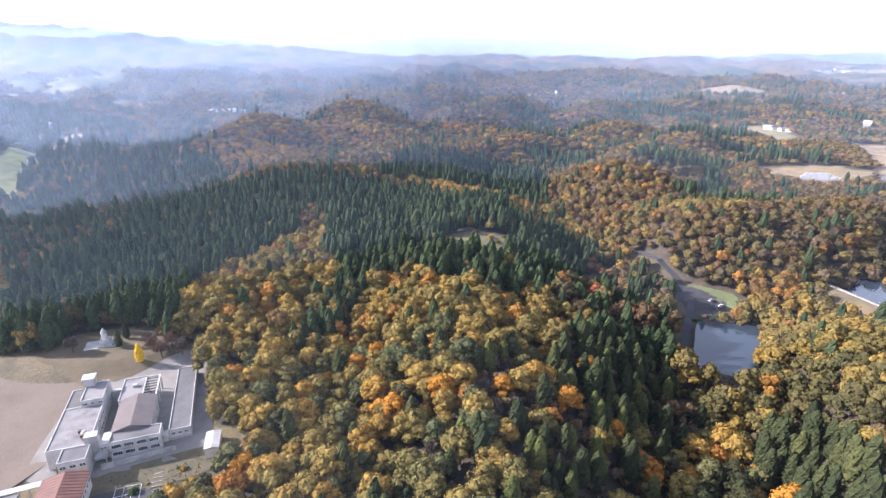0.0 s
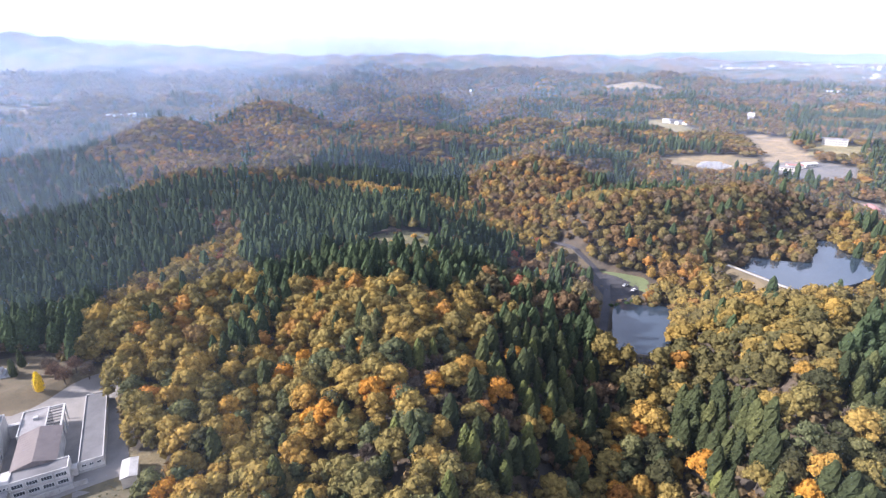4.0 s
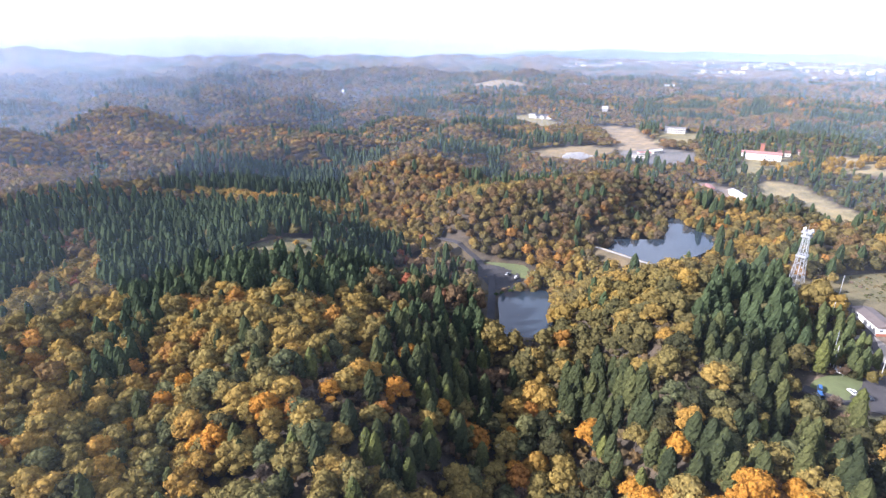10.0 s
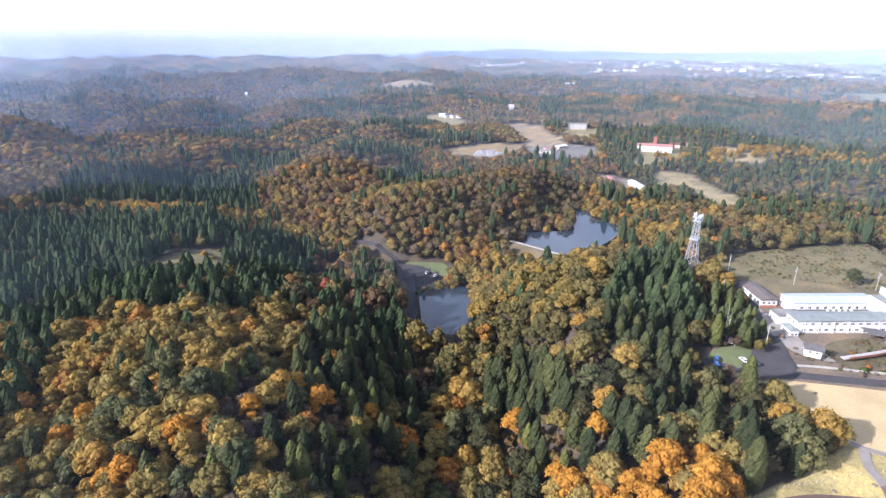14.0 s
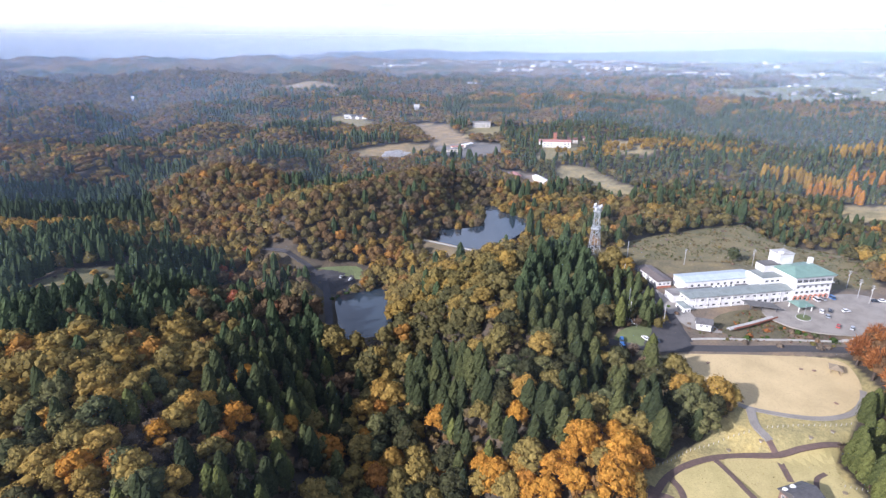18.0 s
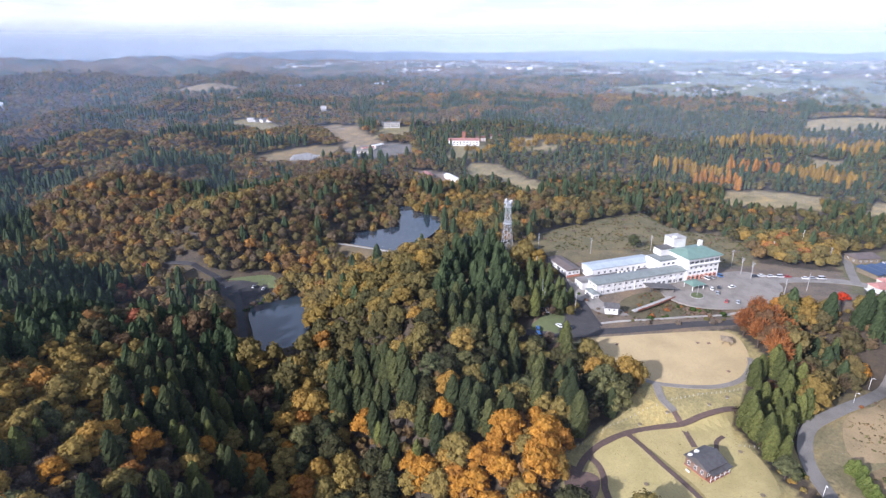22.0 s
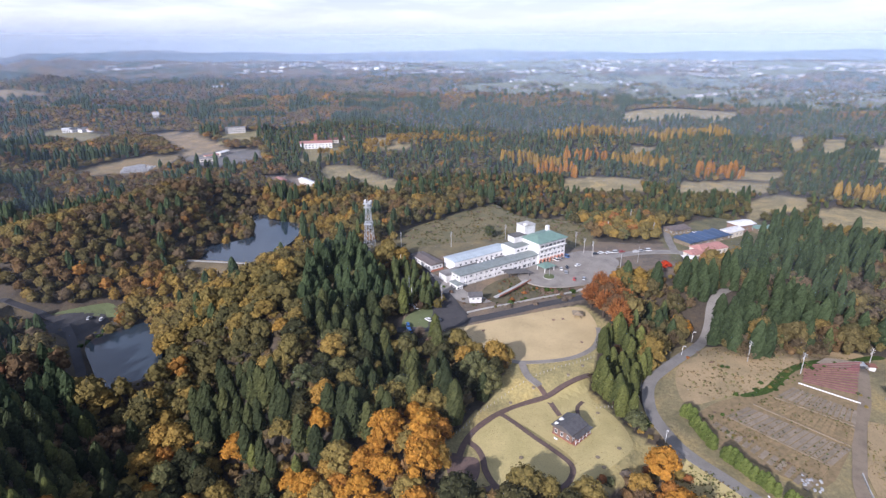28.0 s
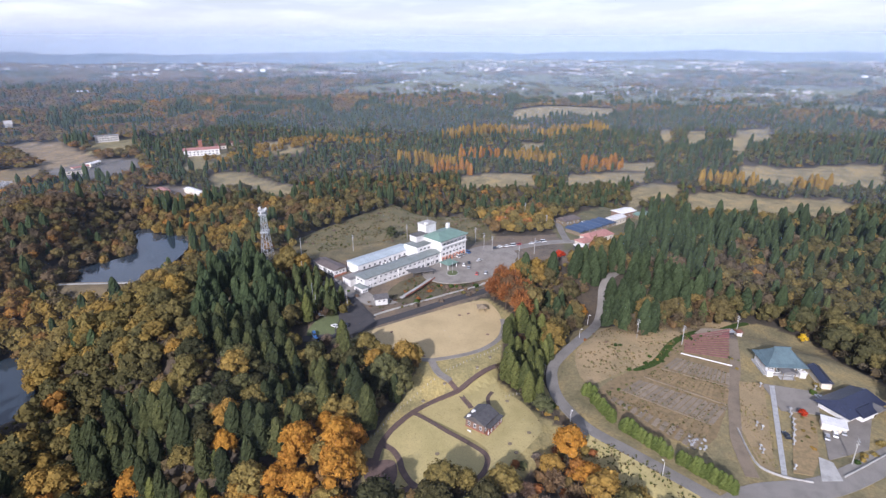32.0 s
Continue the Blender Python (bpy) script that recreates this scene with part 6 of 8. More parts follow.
barn("farm_house", "farmhouse with a faded red tile roof", 385, -7, -42, 22, 11, 3.6, 2.4, mat_cream, mat_pink, 5, 3.0)
barn("farm_house", "small wing with a faded red tile roof", 371, 1.5, -42, 9, 8, 3.0, 1.8, mat_cream, mat_pink, 2, 2.0)
for k in range(6):
    barn("blue_shed", "blue tin-roofed cattle shed in a row", 395 + k * 5.6, 8 - k * 4.3, 52, 14, 6.3, 2.9, 1.2, mat_timber, mat_bluetin, 2)
barn("white_barn", "barn with a bright white metal roof", 429, -21, -35, 15, 8, 4.4, 1.0, mat_cream, mat_white, 3)
barn("white_barn", "tall barn with a bright white metal roof", 446, -27, -42, 16, 11, 5.5, 1.2, mat_brownwall, mat_white, 3)
barn("green_shed", "shed with a faded green roof", 449, -41, -60, 14, 8, 3.4, 1.0, mat_timber, mat_greenroof, 3)
barn("farm_house", "old farmhouse with a grey-brown roof", 420, 15, -42, 16, 10, 3.2, 2.2, mat_timber, mat_brownroof, 4, 2.5)
barn("kiosk", "small white-roofed kiosk at the drive", 361, 3.5, -60, 6.5, 5.5, 2.7, 0.5, mat_darkmetal, mat_white, 2)
shed2 = barn("pool_shed", "dark lean-to with a pale roof beside the kiosk", 366, -6, -42, 10, 4, 2.4, 0.4, mat_timber, mat_flatroof, 3)

# ---- trees ----
def ball(fine, low=-2.0):
    """A ball of triangles, without those that lie below a height."""
    bm = bmesh.new()
    bmesh.ops.create_icosphere(bm, subdivisions=fine, radius=1.0)
    bmesh.ops.delete(bm, geom=[f for f in bm.faces if f.calc_center_median().z < low], context="FACES")
    bm.verts.ensure_lookup_table()
    bm.verts.index_update()
    made = np.array([v.co[:] for v in bm.verts]), np.array([[v.index for v in f.verts] for f in bm.faces])
    bm.free()
    return made


ICO, CAP = ball(1), ball(1, -0.5)


def cards(rng, centre, normal, size, quad=True):
    """Leaf clumps: a small bent piece at each centre, roughly facing along its normal."""
    n = len(centre)
    normal = normal + rng.normal(0, 0.24, (n, 3))
    normal /= np.linalg.norm(normal, axis=1)[:, None]
    u = np.cross(normal, rng.normal(0, 1, (n, 3)))
    u /= np.linalg.norm(u, axis=1)[:, None]
    v = np.cross(normal, u)
    s = (size * rng.uniform(0.6, 1.3, n))[:, None]
    if quad:
        p = np.stack((centre - u * s, centre - v * s * 0.8 + normal * s * 0.3, centre + u * s, centre + v * s * 0.8 + normal * s * 0.3), 1)
        t = np.array(((0, 1, 2), (0, 2, 3)))
    else:
        p = np.stack((centre - u * s, centre + u * s * 0.9 - v * s * 0.5, centre + v * s), 1)
        t = np.array(((0, 1, 2),))
    k = p.shape[1]
    tris = (np.arange(n)[:, None, None] * k + t[None]).reshape(-1, 3)
    return p.reshape(-1, 3), tris


def join(pieces):
    vs, ts, at = [], [], 0
    for v, t in pieces:
        vs.append(v)
        ts.append(t + at)
        at += len(v)
    return np.concatenate(vs), np.concatenate(ts)


def broad_crown(seed, lobes, leaves, size, core=0.82, quad=True, solid=True):
    """A broad crown about 10 m across and 8 m deep, its foot at 2.6 m: lobes of leaf clumps with gaps between them."""
    rng = np.random.default_rng(seed)
    where, rad = [], []
    for k in range(lobes):
        a = k * 2.4 + rng.uniform(-0.4, 0.4)
        f = math.sqrt((k + 0.3) / lobes)
        where.append((math.cos(a) * f * 3.7 + rng.uniform(-0.4, 0.4), math.sin(a) * f * 3.7 + rng.uniform(-0.4, 0.4), 9.6 - 5.2 * f ** 2.6 + rng.uniform(-0.7, 0.7)))
        rad.append(rng.uniform(1.5, 2.3) * (1.7 if lobes < 7 else 1.2 if lobes < 13 else 1.0))
    where, rad = np.array(where), np.array(rad)
    pieces = []
    if solid:
        for w, r in zip(where, rad):
            pieces.append((ICO[0] * r * core * rng.uniform(0.75, 1.1, (12, 1)) * (1, 1, 0.85) + w, ICO[1]))
    if leaves:
        way = rng.normal(0, 1, (lobes * leaves, 3))
        way[:, 2] = np.abs(way[:, 2]) * 1.1 - 0.45
        way /= np.linalg.norm(way, axis=1)[:, None]
        lobe = np.repeat(np.arange(lobes), leaves)
        c = where[lobe] + way * rad[lobe][:, None] * rng.uniform(0.8, 1.08, (lobes * leaves, 1)) * (1, 1, 0.88)
        deep = (np.linalg.norm(c[:, None] - where[None], axis=2) < rad[None] * 0.78).any(1)
        pieces.append(cards(rng, c[~deep], way[~deep], size, quad))
    return join(pieces)


def dome_crown(seed, leaves, size):
    """A broad crown of a closed wood, about 10 m across: a lumpy core that reaches down among its neighbours, under loose leaf clumps."""
    rng = np.random.default_rng(seed)
    v, t = CAP
    lump = rng.normal(0, 1, (6, 3))
    lump[:, 2] = np.abs(lump[:, 2]) + 0.1
    lump /= np.linalg.norm(lump, axis=1)[:, None]

    def swell(way):
        return (0.74 + 0.34 * np.exp(-(1 - way @ lump.T) / 0.12).max(1))[:, None]
    pieces = [(v * swell(v) * rng.uniform(0.84, 0.96, (len(v), 1)) * (4.7, 4.7, 5.2) + (0, 0, 4.9), t)]
    way = rng.normal(0, 1, (leaves, 3))
    way[:, 2] = np.abs(way[:, 2]) * 1.2 - 0.3
    way /= np.linalg.norm(way, axis=1)[:, None]
    pieces.append(cards(rng, way * swell(way) * rng.uniform(0.86, 1.04, (leaves, 1)) * (4.7, 4.7, 5.2) + (0, 0, 4.9), way + rng.normal(0, 0.3, (leaves, 3)), size, False))
    return join(pieces)


def cedar_crown(seed, leaves, size, sides=7, rings=5, quad=True):
    """A cedar's crown, 18 m high and 6.6 m across, bullet-shaped with a blunt tip; its foot at 2 m."""
    rng = np.random.default_rng(seed)

    def width(h):
        return 3.5 * np.power(np.clip(1 - h ** 2.4, 0, 1), 0.62) * (0.80 + 0.20 * np.clip(h / 0.2, 0, 1))
    hs = np.sin(np.linspace(0, 1, rings + 1) * math.pi / 2)
    v, t = [], []
    for i, h in enumerate(hs[:-1]):
        a = np.arange(sides) * math.tau / sides + i * 0.45
        w = width(h) * 0.93 * rng.uniform(0.80, 1.12, sides)
        v.append(np.c_[np.cos(a) * w, np.sin(a) * w, np.full(sides, 2 + h * 16) + rng.uniform(-0.4, 0.4, sides)])
    v.append([[0, 0, 18.0]])
    for i in range(rings - 1):
        for k in range(sides):
            p, q = i * sides + k, i * sides + (k + 1) % sides
            t += [(p, q, q + sides), (p, q + sides, p + sides)]
    top = rings * sides
    t += [((rings - 1) * sides + k, (rings - 1) * sides + (k + 1) % sides, top) for k in range(sides)]
    pieces = [(np.concatenate(v), np.array(t))]
    if leaves:
        h = 1 - np.sqrt(rng.uniform(0.0, 1, leaves)) * 0.98
        a = rng.uniform(0, math.tau, leaves)
        w = width(h) * rng.uniform(0.82, 1.06, leaves)
        out = np.c_[np.cos(a), np.sin(a), 0.35 + 0.9 * h ** 2]
        pieces.append(cards(rng, np.c_[np.cos(a) * w, np.sin(a) * w, 2 + h * 15.9], out, size, quad))
    return join(pieces)


def stem(seed, high, thick, sides=6, limbs=0, spread=3.0, start=0.35):
    """A tapered trunk with limbs."""
    rng = np.random.default_rng(seed)
    bm = bmesh.new()
    bend = Vector((rng.uniform(-0.3, 0.3), rng.uniform(-0.3, 0.3), high * 0.5))
    rod(bm, (0, 0, -0.6), bend, thick, thick * 0.72, sides)
    rod(bm, bend, (bend.x * 1.6, bend.y * 1.6, high), thick * 0.72, thick * 0.2, sides)
    for k in range(limbs):
        a, h = k * 2.4 + rng.uniform(-0.3, 0.3), high * (start + 0.5 * k / max(limbs, 1))
        foot = Vector((bend.x * min(h / bend.z, 1.6), bend.y * min(h / bend.z, 1.6), h))
        rod(bm, foot, foot + Vector((math.cos(a) * spread, math.sin(a) * spread, spread * 0.75)) * (1 - 0.35 * k / max(limbs, 1)), thick * 0.4, thick * 0.1, 5)
    return bm


def twiggy(seed, twigs):
    """A leafless crown: a haze of fine twigs over spread limbs."""
    rng = np.random.default_rng(seed)
    way = rng.normal(0, 1, (twigs, 3))
    way[:, 2] = np.abs(way[:, 2]) + 0.1
    way /= np.linalg.norm(way, axis=1)[:, None]
    c = way * rng.uniform(0.35, 1.0, (twigs, 1)) * (3.6, 3.6, 5.2) + (0, 0, 3.4)
    u = way + rng.normal(0, 0.35, (twigs, 3))
    s = np.cross(u, rng.normal(0, 1, (twigs, 3)))
    s /= np.linalg.norm(s, axis=1)[:, None]
    long, wide = rng.uniform(0.7, 1.3, (twigs, 1)), rng.uniform(0.12, 0.28, (twigs, 1))
    p = np.stack((c - u * long * 0.5 - s * wide, c - u * long * 0.5 + s * wide, c + u * long * 0.7), 1)
    return p.reshape(-1, 3), np.arange(twigs * 3).reshape(-1, 3)


def scatter(step, r0, r1, seed):
    """Jittered places on a grid, between two distances, in the bearings that are overlooked."""
    rng = np.random.default_rng(seed)
    n = np.arange(-r1, r1 + step, step)
    x, y = [c.ravel() for c in np.meshgrid(n, n)]
    x, y = x + rng.uniform(-0.42, 0.42, len(x)) * step, y + rng.uniform(-0.42, 0.42, len(y)) * step
    r, b = np.hypot(x, y), np.degrees(np.arctan2(x, y))
    keep = (r > r0) & (r <= r1) & (b > -49) & (b < 122)
    x, y = x[keep], y[keep]
    keep = ~is_open(x, y, 1.5)
    return x[keep], y[keep], rng


HUES = np.array((CEDAR, CEDAR_SUN, OLIVE, GOLD, AMBER, TWIG, RUST, RED, MOSS))
LEAVES = [2, 3, 4, 5, 6, 8]


def hue(kind, rng, x, y):
    """Each tree's own colour, drawn towards that of the stand it grows in."""
    c = HUES[kind] * rng.uniform(0.86, 1.16, (len(kind), 1))
    blend = rng.uniform(0, 1, (len(kind), 1)) ** 2 * 0.7
    other = np.where(kind < 2, 0, np.where(kind == 8, 2, np.where(kind == 2, np.where(rng.uniform(0, 1, len(kind)) < 0.55, 3, 2), np.where(kind == 3, 2, 6))))
    other = np.where(kind == 2, np.where(rng.uniform(0, 1, len(kind)) < 0.3, 2, other), other)
    green = np.where(((kind == 2) & (rng.uniform(0, 1, len(kind)) < 0.4))[:, None], np.array(MOSS), HUES[other])
    c = c * (1 - blend) + green * blend
    s = shares(x, y)[:, LEAVES]
    stand = (s / (s.sum(1, keepdims=True) + 1e-6)) @ HUES[LEAVES]
    drift = np.sin(x / 31 + 1.3 * np.sin(y / 43)) * np.sin(y / 37 + x / 90)
    stand = stand * (1 + 0.16 * drift[:, None] * np.array((1.0, 0.6, 0.2)))
    pull = np.where((kind > 1) & (kind != 7), 0.42 - 0.15 * (kind == 4), 0.0)[:, None]
    return c * (1 - pull) + stand * pull


def plant(name, templates, x, y, kind, rng, scale, label, category, squash=(0.85, 1.2), own=False):
    """Many trees as one mesh: each takes one of the templates, its own turn, size and colour."""
    n = len(x)
    if not n:
        return
    z, tint = ground(x, y), (HUES[kind] * rng.uniform(0.62, 0.92, (n, 1)) if own else hue(kind, rng, x, y))
    turn, s = rng.uniform(0, math.tau, n), rng.uniform(*scale, n)
    s = s * np.where(inside(x, y, GOLF), 0.78, 1.0)
    tall = s * rng.uniform(*squash, n)
    pick = rng.integers(0, len(templates), n)
    vs, ts, cs, at = [], [], [], 0
    for k, (v, t) in enumerate(templates):
        i = np.where(pick == k)[0]
        if not len(i):
            continue
        c, q = np.cos(turn[i])[:, None], np.sin(turn[i])[:, None]
        w = np.stack(((v[:, 0] * c - v[:, 1] * q) * s[i, None] + x[i, None], (v[:, 0] * q + v[:, 1] * c) * s[i, None] + y[i, None], v[:, 2] * tall[i, None] + z[i, None]), -1)
        vs.append(w.reshape(-1, 3))
        ts.append((t[None] + (at + np.arange(len(i)) * len(v))[:, None, None]).reshape(-1, 3))
        cs.append(np.repeat(tint[i], len(v), 0))
        at += len(i) * len(v)
    me = mesh_of(name, np.concatenate(vs), np.concatenate(ts), np.concatenate(cs))
    me.materials.append(mat_woods)
    tagged(new(name, me), label, category, kind="stuff")


def choose(x, y, rng):
    s = shares(x, y)
    return s, (rng.uniform(0, 1, (len(x), 1)) > np.cumsum(s, 1)).sum(1).clip(0, 8)


def single(name, crown, crown_mat, trunk, label, category):
    """One tree as a thing with a trunk and a crown, to be copied."""
    t = thing(name, label, category)
    part("trunk", trunk, mat_bark, t)
    me = mesh_of("crown", *crown)
    part("crown", me, crown_mat, t)
    return t


def grove(prototypes, places, rng, scale, group, squash=(0.85, 1.1)):
    """Copies of a few prototypes at places; the prototypes take the first places themselves."""
    for k, (x, y) in enumerate(places):
        s = rng.uniform(*scale)
        m = pose(x, y, under(x, y), 0, 0, rng.uniform(0, 360)) @ Matrix.Diagonal((s, s, s * rng.uniform(*squash), 1))
        if k < len(prototypes):
            t = prototypes[k]
            t.matrix_basis = m
        else:
            p = prototypes[k % len(prototypes)]
            p_m, p.matrix_basis = p.matrix_basis.copy(), Matrix.Identity(4)
            t = copy_thing(p, m)
            p.matrix_basis = p_m
        t["group"] = group


CROWNS = {
    "near": [broad_crown(s, 17, 46, 0.42, core=0.9) for s in range(5)],
    "close": [broad_crown(20 + s, 11, 20, 0.60, core=0.92) for s in range(5)],
    "mid": [dome_crown(30 + s, 52, 1.05) for s in range(6)],
    "far": [dome_crown(40 + s, 15, 1.7) for s in range(5)],
    "cedar_near": [cedar_crown(50 + s, 210, 0.46, 8, 7) for s in range(4)],
    "cedar_close": [cedar_crown(60 + s, 80, 0.62, 7, 6) for s in range(4)],
    "cedar_mid": [cedar_crown(70 + s, 46, 0.75, 6, 3, quad=False) for s in range(5)],
    "cedar_far": [cedar_crown(80 + s, 0, 1, 5, 2) for s in range(3)],
    "twig_near": [twiggy(90 + s, 700) for s in range(4)],
    "twig_close": [twiggy(95 + s, 260) for s in range(3)],
}
NEAR, CLOSE, MID, FAR, LAST = 235.0, 330.0, 700.0, 1500.0, 2700.0
singles = {k: [] for k in ("oak", "moss", "gold", "amber", "twig", "cedar", "young")}
# broad-leaved woods
for step, r0, r1, seed, level in ((7.6, 95, CLOSE, 1, 0), (6.5, CLOSE, MID, 2, 1), (9.6, MID, FAR, 3, 2), (18.0, FAR, LAST, 4, 3)):
    x, y, rng = scatter(step, r0, r1, seed)
    s, kind = choose(x, y, rng)
    ok = kind > 1
    x, y, kind = x[ok], y[ok], kind[ok]
    r = np.hypot(x, y)
    if level == 0:
        order = np.argsort(r)
        taken = np.zeros(len(x), bool)
        for key, kinds in (("oak", (2,)), ("moss", (8,)), ("gold", (3,)), ("amber", (4, 6, 7)), ("twig", (5,))):
            i = [k for k in order if kind[k] in kinds and r[k] < NEAR][:290]
            singles[key] = [(float(x[k]), float(y[k])) for k in i]
            taken[i] = True
        x, y, kind = x[~taken], y[~taken], kind[~taken]
        leafy_ones = kind != 5
        plant("broadleaf_wood", CROWNS["close"], x[leafy_ones], y[leafy_ones], kind[leafy_ones], rng, (0.85, 1.4), "mixed oak wood in olive, gold and orange autumn leaf", "woodland")
        plant("bare_wood", CROWNS["twig_close"], x[~leafy_ones], y[~leafy_ones], kind[~leafy_ones], rng, (0.8, 1.2), "leafless grey-brown trees on the wooded slopes", "woodland")
    else:
        name, key, scale, label = (None, ("hillside_wood", "mid", (0.75, 1.25), "autumn broad-leaved wood covering the middle hills"),
                                   ("distant_wood", "far", (1.05, 1.55), "rust and olive autumn woods on distant hills"),
                                   ("farthest_wood", "far", (1.6, 2.5), "hazy brown woods near the skyline"))[level] if level else None
        plant(name, CROWNS[key], x, y, kind, rng, scale, label, "woodland", (0.65, 0.85) if level > 1 else (0.8, 1.05))
# cedar woods
for step, r0, r1, seed, level in ((6.0, 95, CLOSE, 11, 0), (6.7, CLOSE, MID, 12, 1), (8.0, MID, FAR, 13, 2), (15.0, FAR, LAST, 14, 3)):
    x, y, rng = scatter(step, r0, r1, seed)
    s, kind = choose(x, y, rng)
    ok = kind < 2
    x, y, kind = x[ok], y[ok], kind[ok]
    r = np.hypot(x, y)
    if level == 0:
        order = np.argsort(r)
        taken = np.zeros(len(x), bool)
        for key, k0 in (("cedar", 0), ("young", 1)):
            i = [k for k in order if kind[k] == k0 and r[k] < NEAR + 20][:290]
            singles[key] = [(float(x[k]), float(y[k])) for k in i]
            taken[i] = True
        x, y, kind = x[~taken], y[~taken], kind[~taken]
    name, key, scale, label = (("cedar_wood", "cedar_close", (0.82, 1.2), "dark green cedar plantation"), ("hillside_cedar_wood", "cedar_mid", (0.72, 1.12), "dark green cedar plantation on the middle hills"),
                               ("distant_cedar_wood", "cedar_far", (0.9, 1.3), "dark green conifer belts on distant hills"), ("farthest_cedar_wood", "cedar_far", (1.4, 2.2), "blue-green conifer woods near the skyline"))[level]
    young = kind == 1
    plant(name, CROWNS[key], x[~young], y[~young], kind[~young], rng, scale, label, "woodland", (0.6, 0.8) if level == 3 else (0.8, 1.1))
    plant("young_" + name, CROWNS[key], x[young], y[young], kind[young], rng, (scale[0] * 0.6, scale[1] * 0.62), "young light green " + label.split("green ")[1], "woodland")

# undergrowth that closes the gaps between the nearer trees
x, y, rng = scatter(5.4, 95, CLOSE + 40, 17)
plant("undergrowth", CROWNS["far"], x, y, rng.choice((5, 5, 8, 2, 6), len(x)), rng, (0.36, 0.72), "brown and olive undergrowth beneath the trees", "undergrowth")

rng = np.random.default_rng(77)
for key, crowns, mat, name, label, scale in (
        ("oak", CROWNS["near"], mat_oak, "oak_tree", "broad oak turning olive and yellow in the wood", (0.8, 1.42)),
        ("moss", CROWNS["near"], mat_moss, "green_oak_tree", "broad oak still in dark green leaf", (0.8, 1.35)),
        ("gold", CROWNS["near"], mat_gold, "golden_oak_tree", "broad oak in full golden-yellow autumn leaf", (0.8, 1.42)),
        ("amber", CROWNS["near"], mat_amber, "orange_maple_tree", "broad tree in deep orange autumn leaf", (0.8, 1.35)),
        ("twig", CROWNS["twig_near"], mat_twig, "bare_tree", "leafless tree with a haze of grey-brown twigs", (0.75, 1.15)),
        ("cedar", CROWNS["cedar_near"], mat_cedar, "cedar_tree", "tall dark green bullet-shaped cedar", (0.78, 1.16)),
        ("young", CROWNS["cedar_near"], mat_cedar, "young_cedar_tree", "young cedar with light yellow-green tips", (0.68, 1.0))):
    tall = key in ("cedar", "young")
    protos = [single(name, c, mat if key != "young" else mat_young, stem(k, 15 if tall else 7.5, 0.28 if tall else 0.3, 6, 0 if tall else 5), label, "tree") for k, c in enumerate(crowns)]
    grove(protos, singles[key], rng, scale, "trees of the wood")

# ---- cars ----
def build_car(name, label, paint, long=4.3, wide=1.7, high=1.5, van=False):
    c = thing(name, label, "car")
    l, w = long / 2, wide / 2
    side = [(-l, 0.35), (-l, 0.8), (-l + 0.15, 0.95), (l - 0.9 if not van else l - 0.4, 0.92), (l, 0.72), (l, 0.35)]
    bm = bmesh.new()
    rings = [[bm.verts.new((x, y, z)) for x, z in side] for y in (-w, w)]
    for k in range(len(side)):
        bm.faces.new((rings[0][k], rings[0][(k + 1) % len(side)], rings[1][(k + 1) % len(side)], rings[1][k]))
    bm.faces.new(rings[0])
    bm.faces.new(rings[1][::-1])
    bmesh.ops.bevel(bm, geom=bm.edges[:], offset=0.06, segments=1, affect="EDGES")
    part("body", bm, paint, c)
    back, front = (-l + 0.1, l - 0.5) if van else (-l + 0.35, l - 1.2)
    bm = bmesh.new()
    lo = [bm.verts.new(p) for p in ((back, -w + 0.05, 0.9), (front, -w + 0.05, 0.9), (front, w - 0.05, 0.9), (back, w - 0.05, 0.9))]
    hi = [bm.verts.new(p) for p in ((back + 0.3, -w + 0.2, high), (front - 0.6, -w + 0.2, high), (front - 0.6, w - 0.2, high), (back + 0.3, w - 0.2, high))]
    for k in range(4):
        bm.faces.new((lo[k], lo[(k + 1) % 4], hi[(k + 1) % 4], hi[k]))
    bm.faces.new(hi)
    bm.faces.new(lo[::-1])
    part("windows", bm, mat_glass, c)
    part("roof", boxes((back + 0.25, -w + 0.18, high, front - 0.55, w - 0.18, high + 0.06)), paint, c)
    for x in (-l + 0.75, l - 0.8):
        for y in (-w, w):
            s = 1 if y > 0 else -1
            wheel = part("wheel", rods(((x, y - 0.2 * s, 0.31), (x, y + 0.02 * s, 0.31), 0.31, 0.31), sides=10), mat_tyre, c)
            part("rim", rods(((x, y, 0.31), (x, y + 0.04 * s, 0.31), 0.18, 0.18), sides=8), mat_steel, wheel)
    for y in (-w + 0.25, w - 0.25):
        part("headlight", boxes((l - 0.05, y - 0.15, 0.6, l + 0.02, y + 0.15, 0.75)), mat_frame, c)
    return c


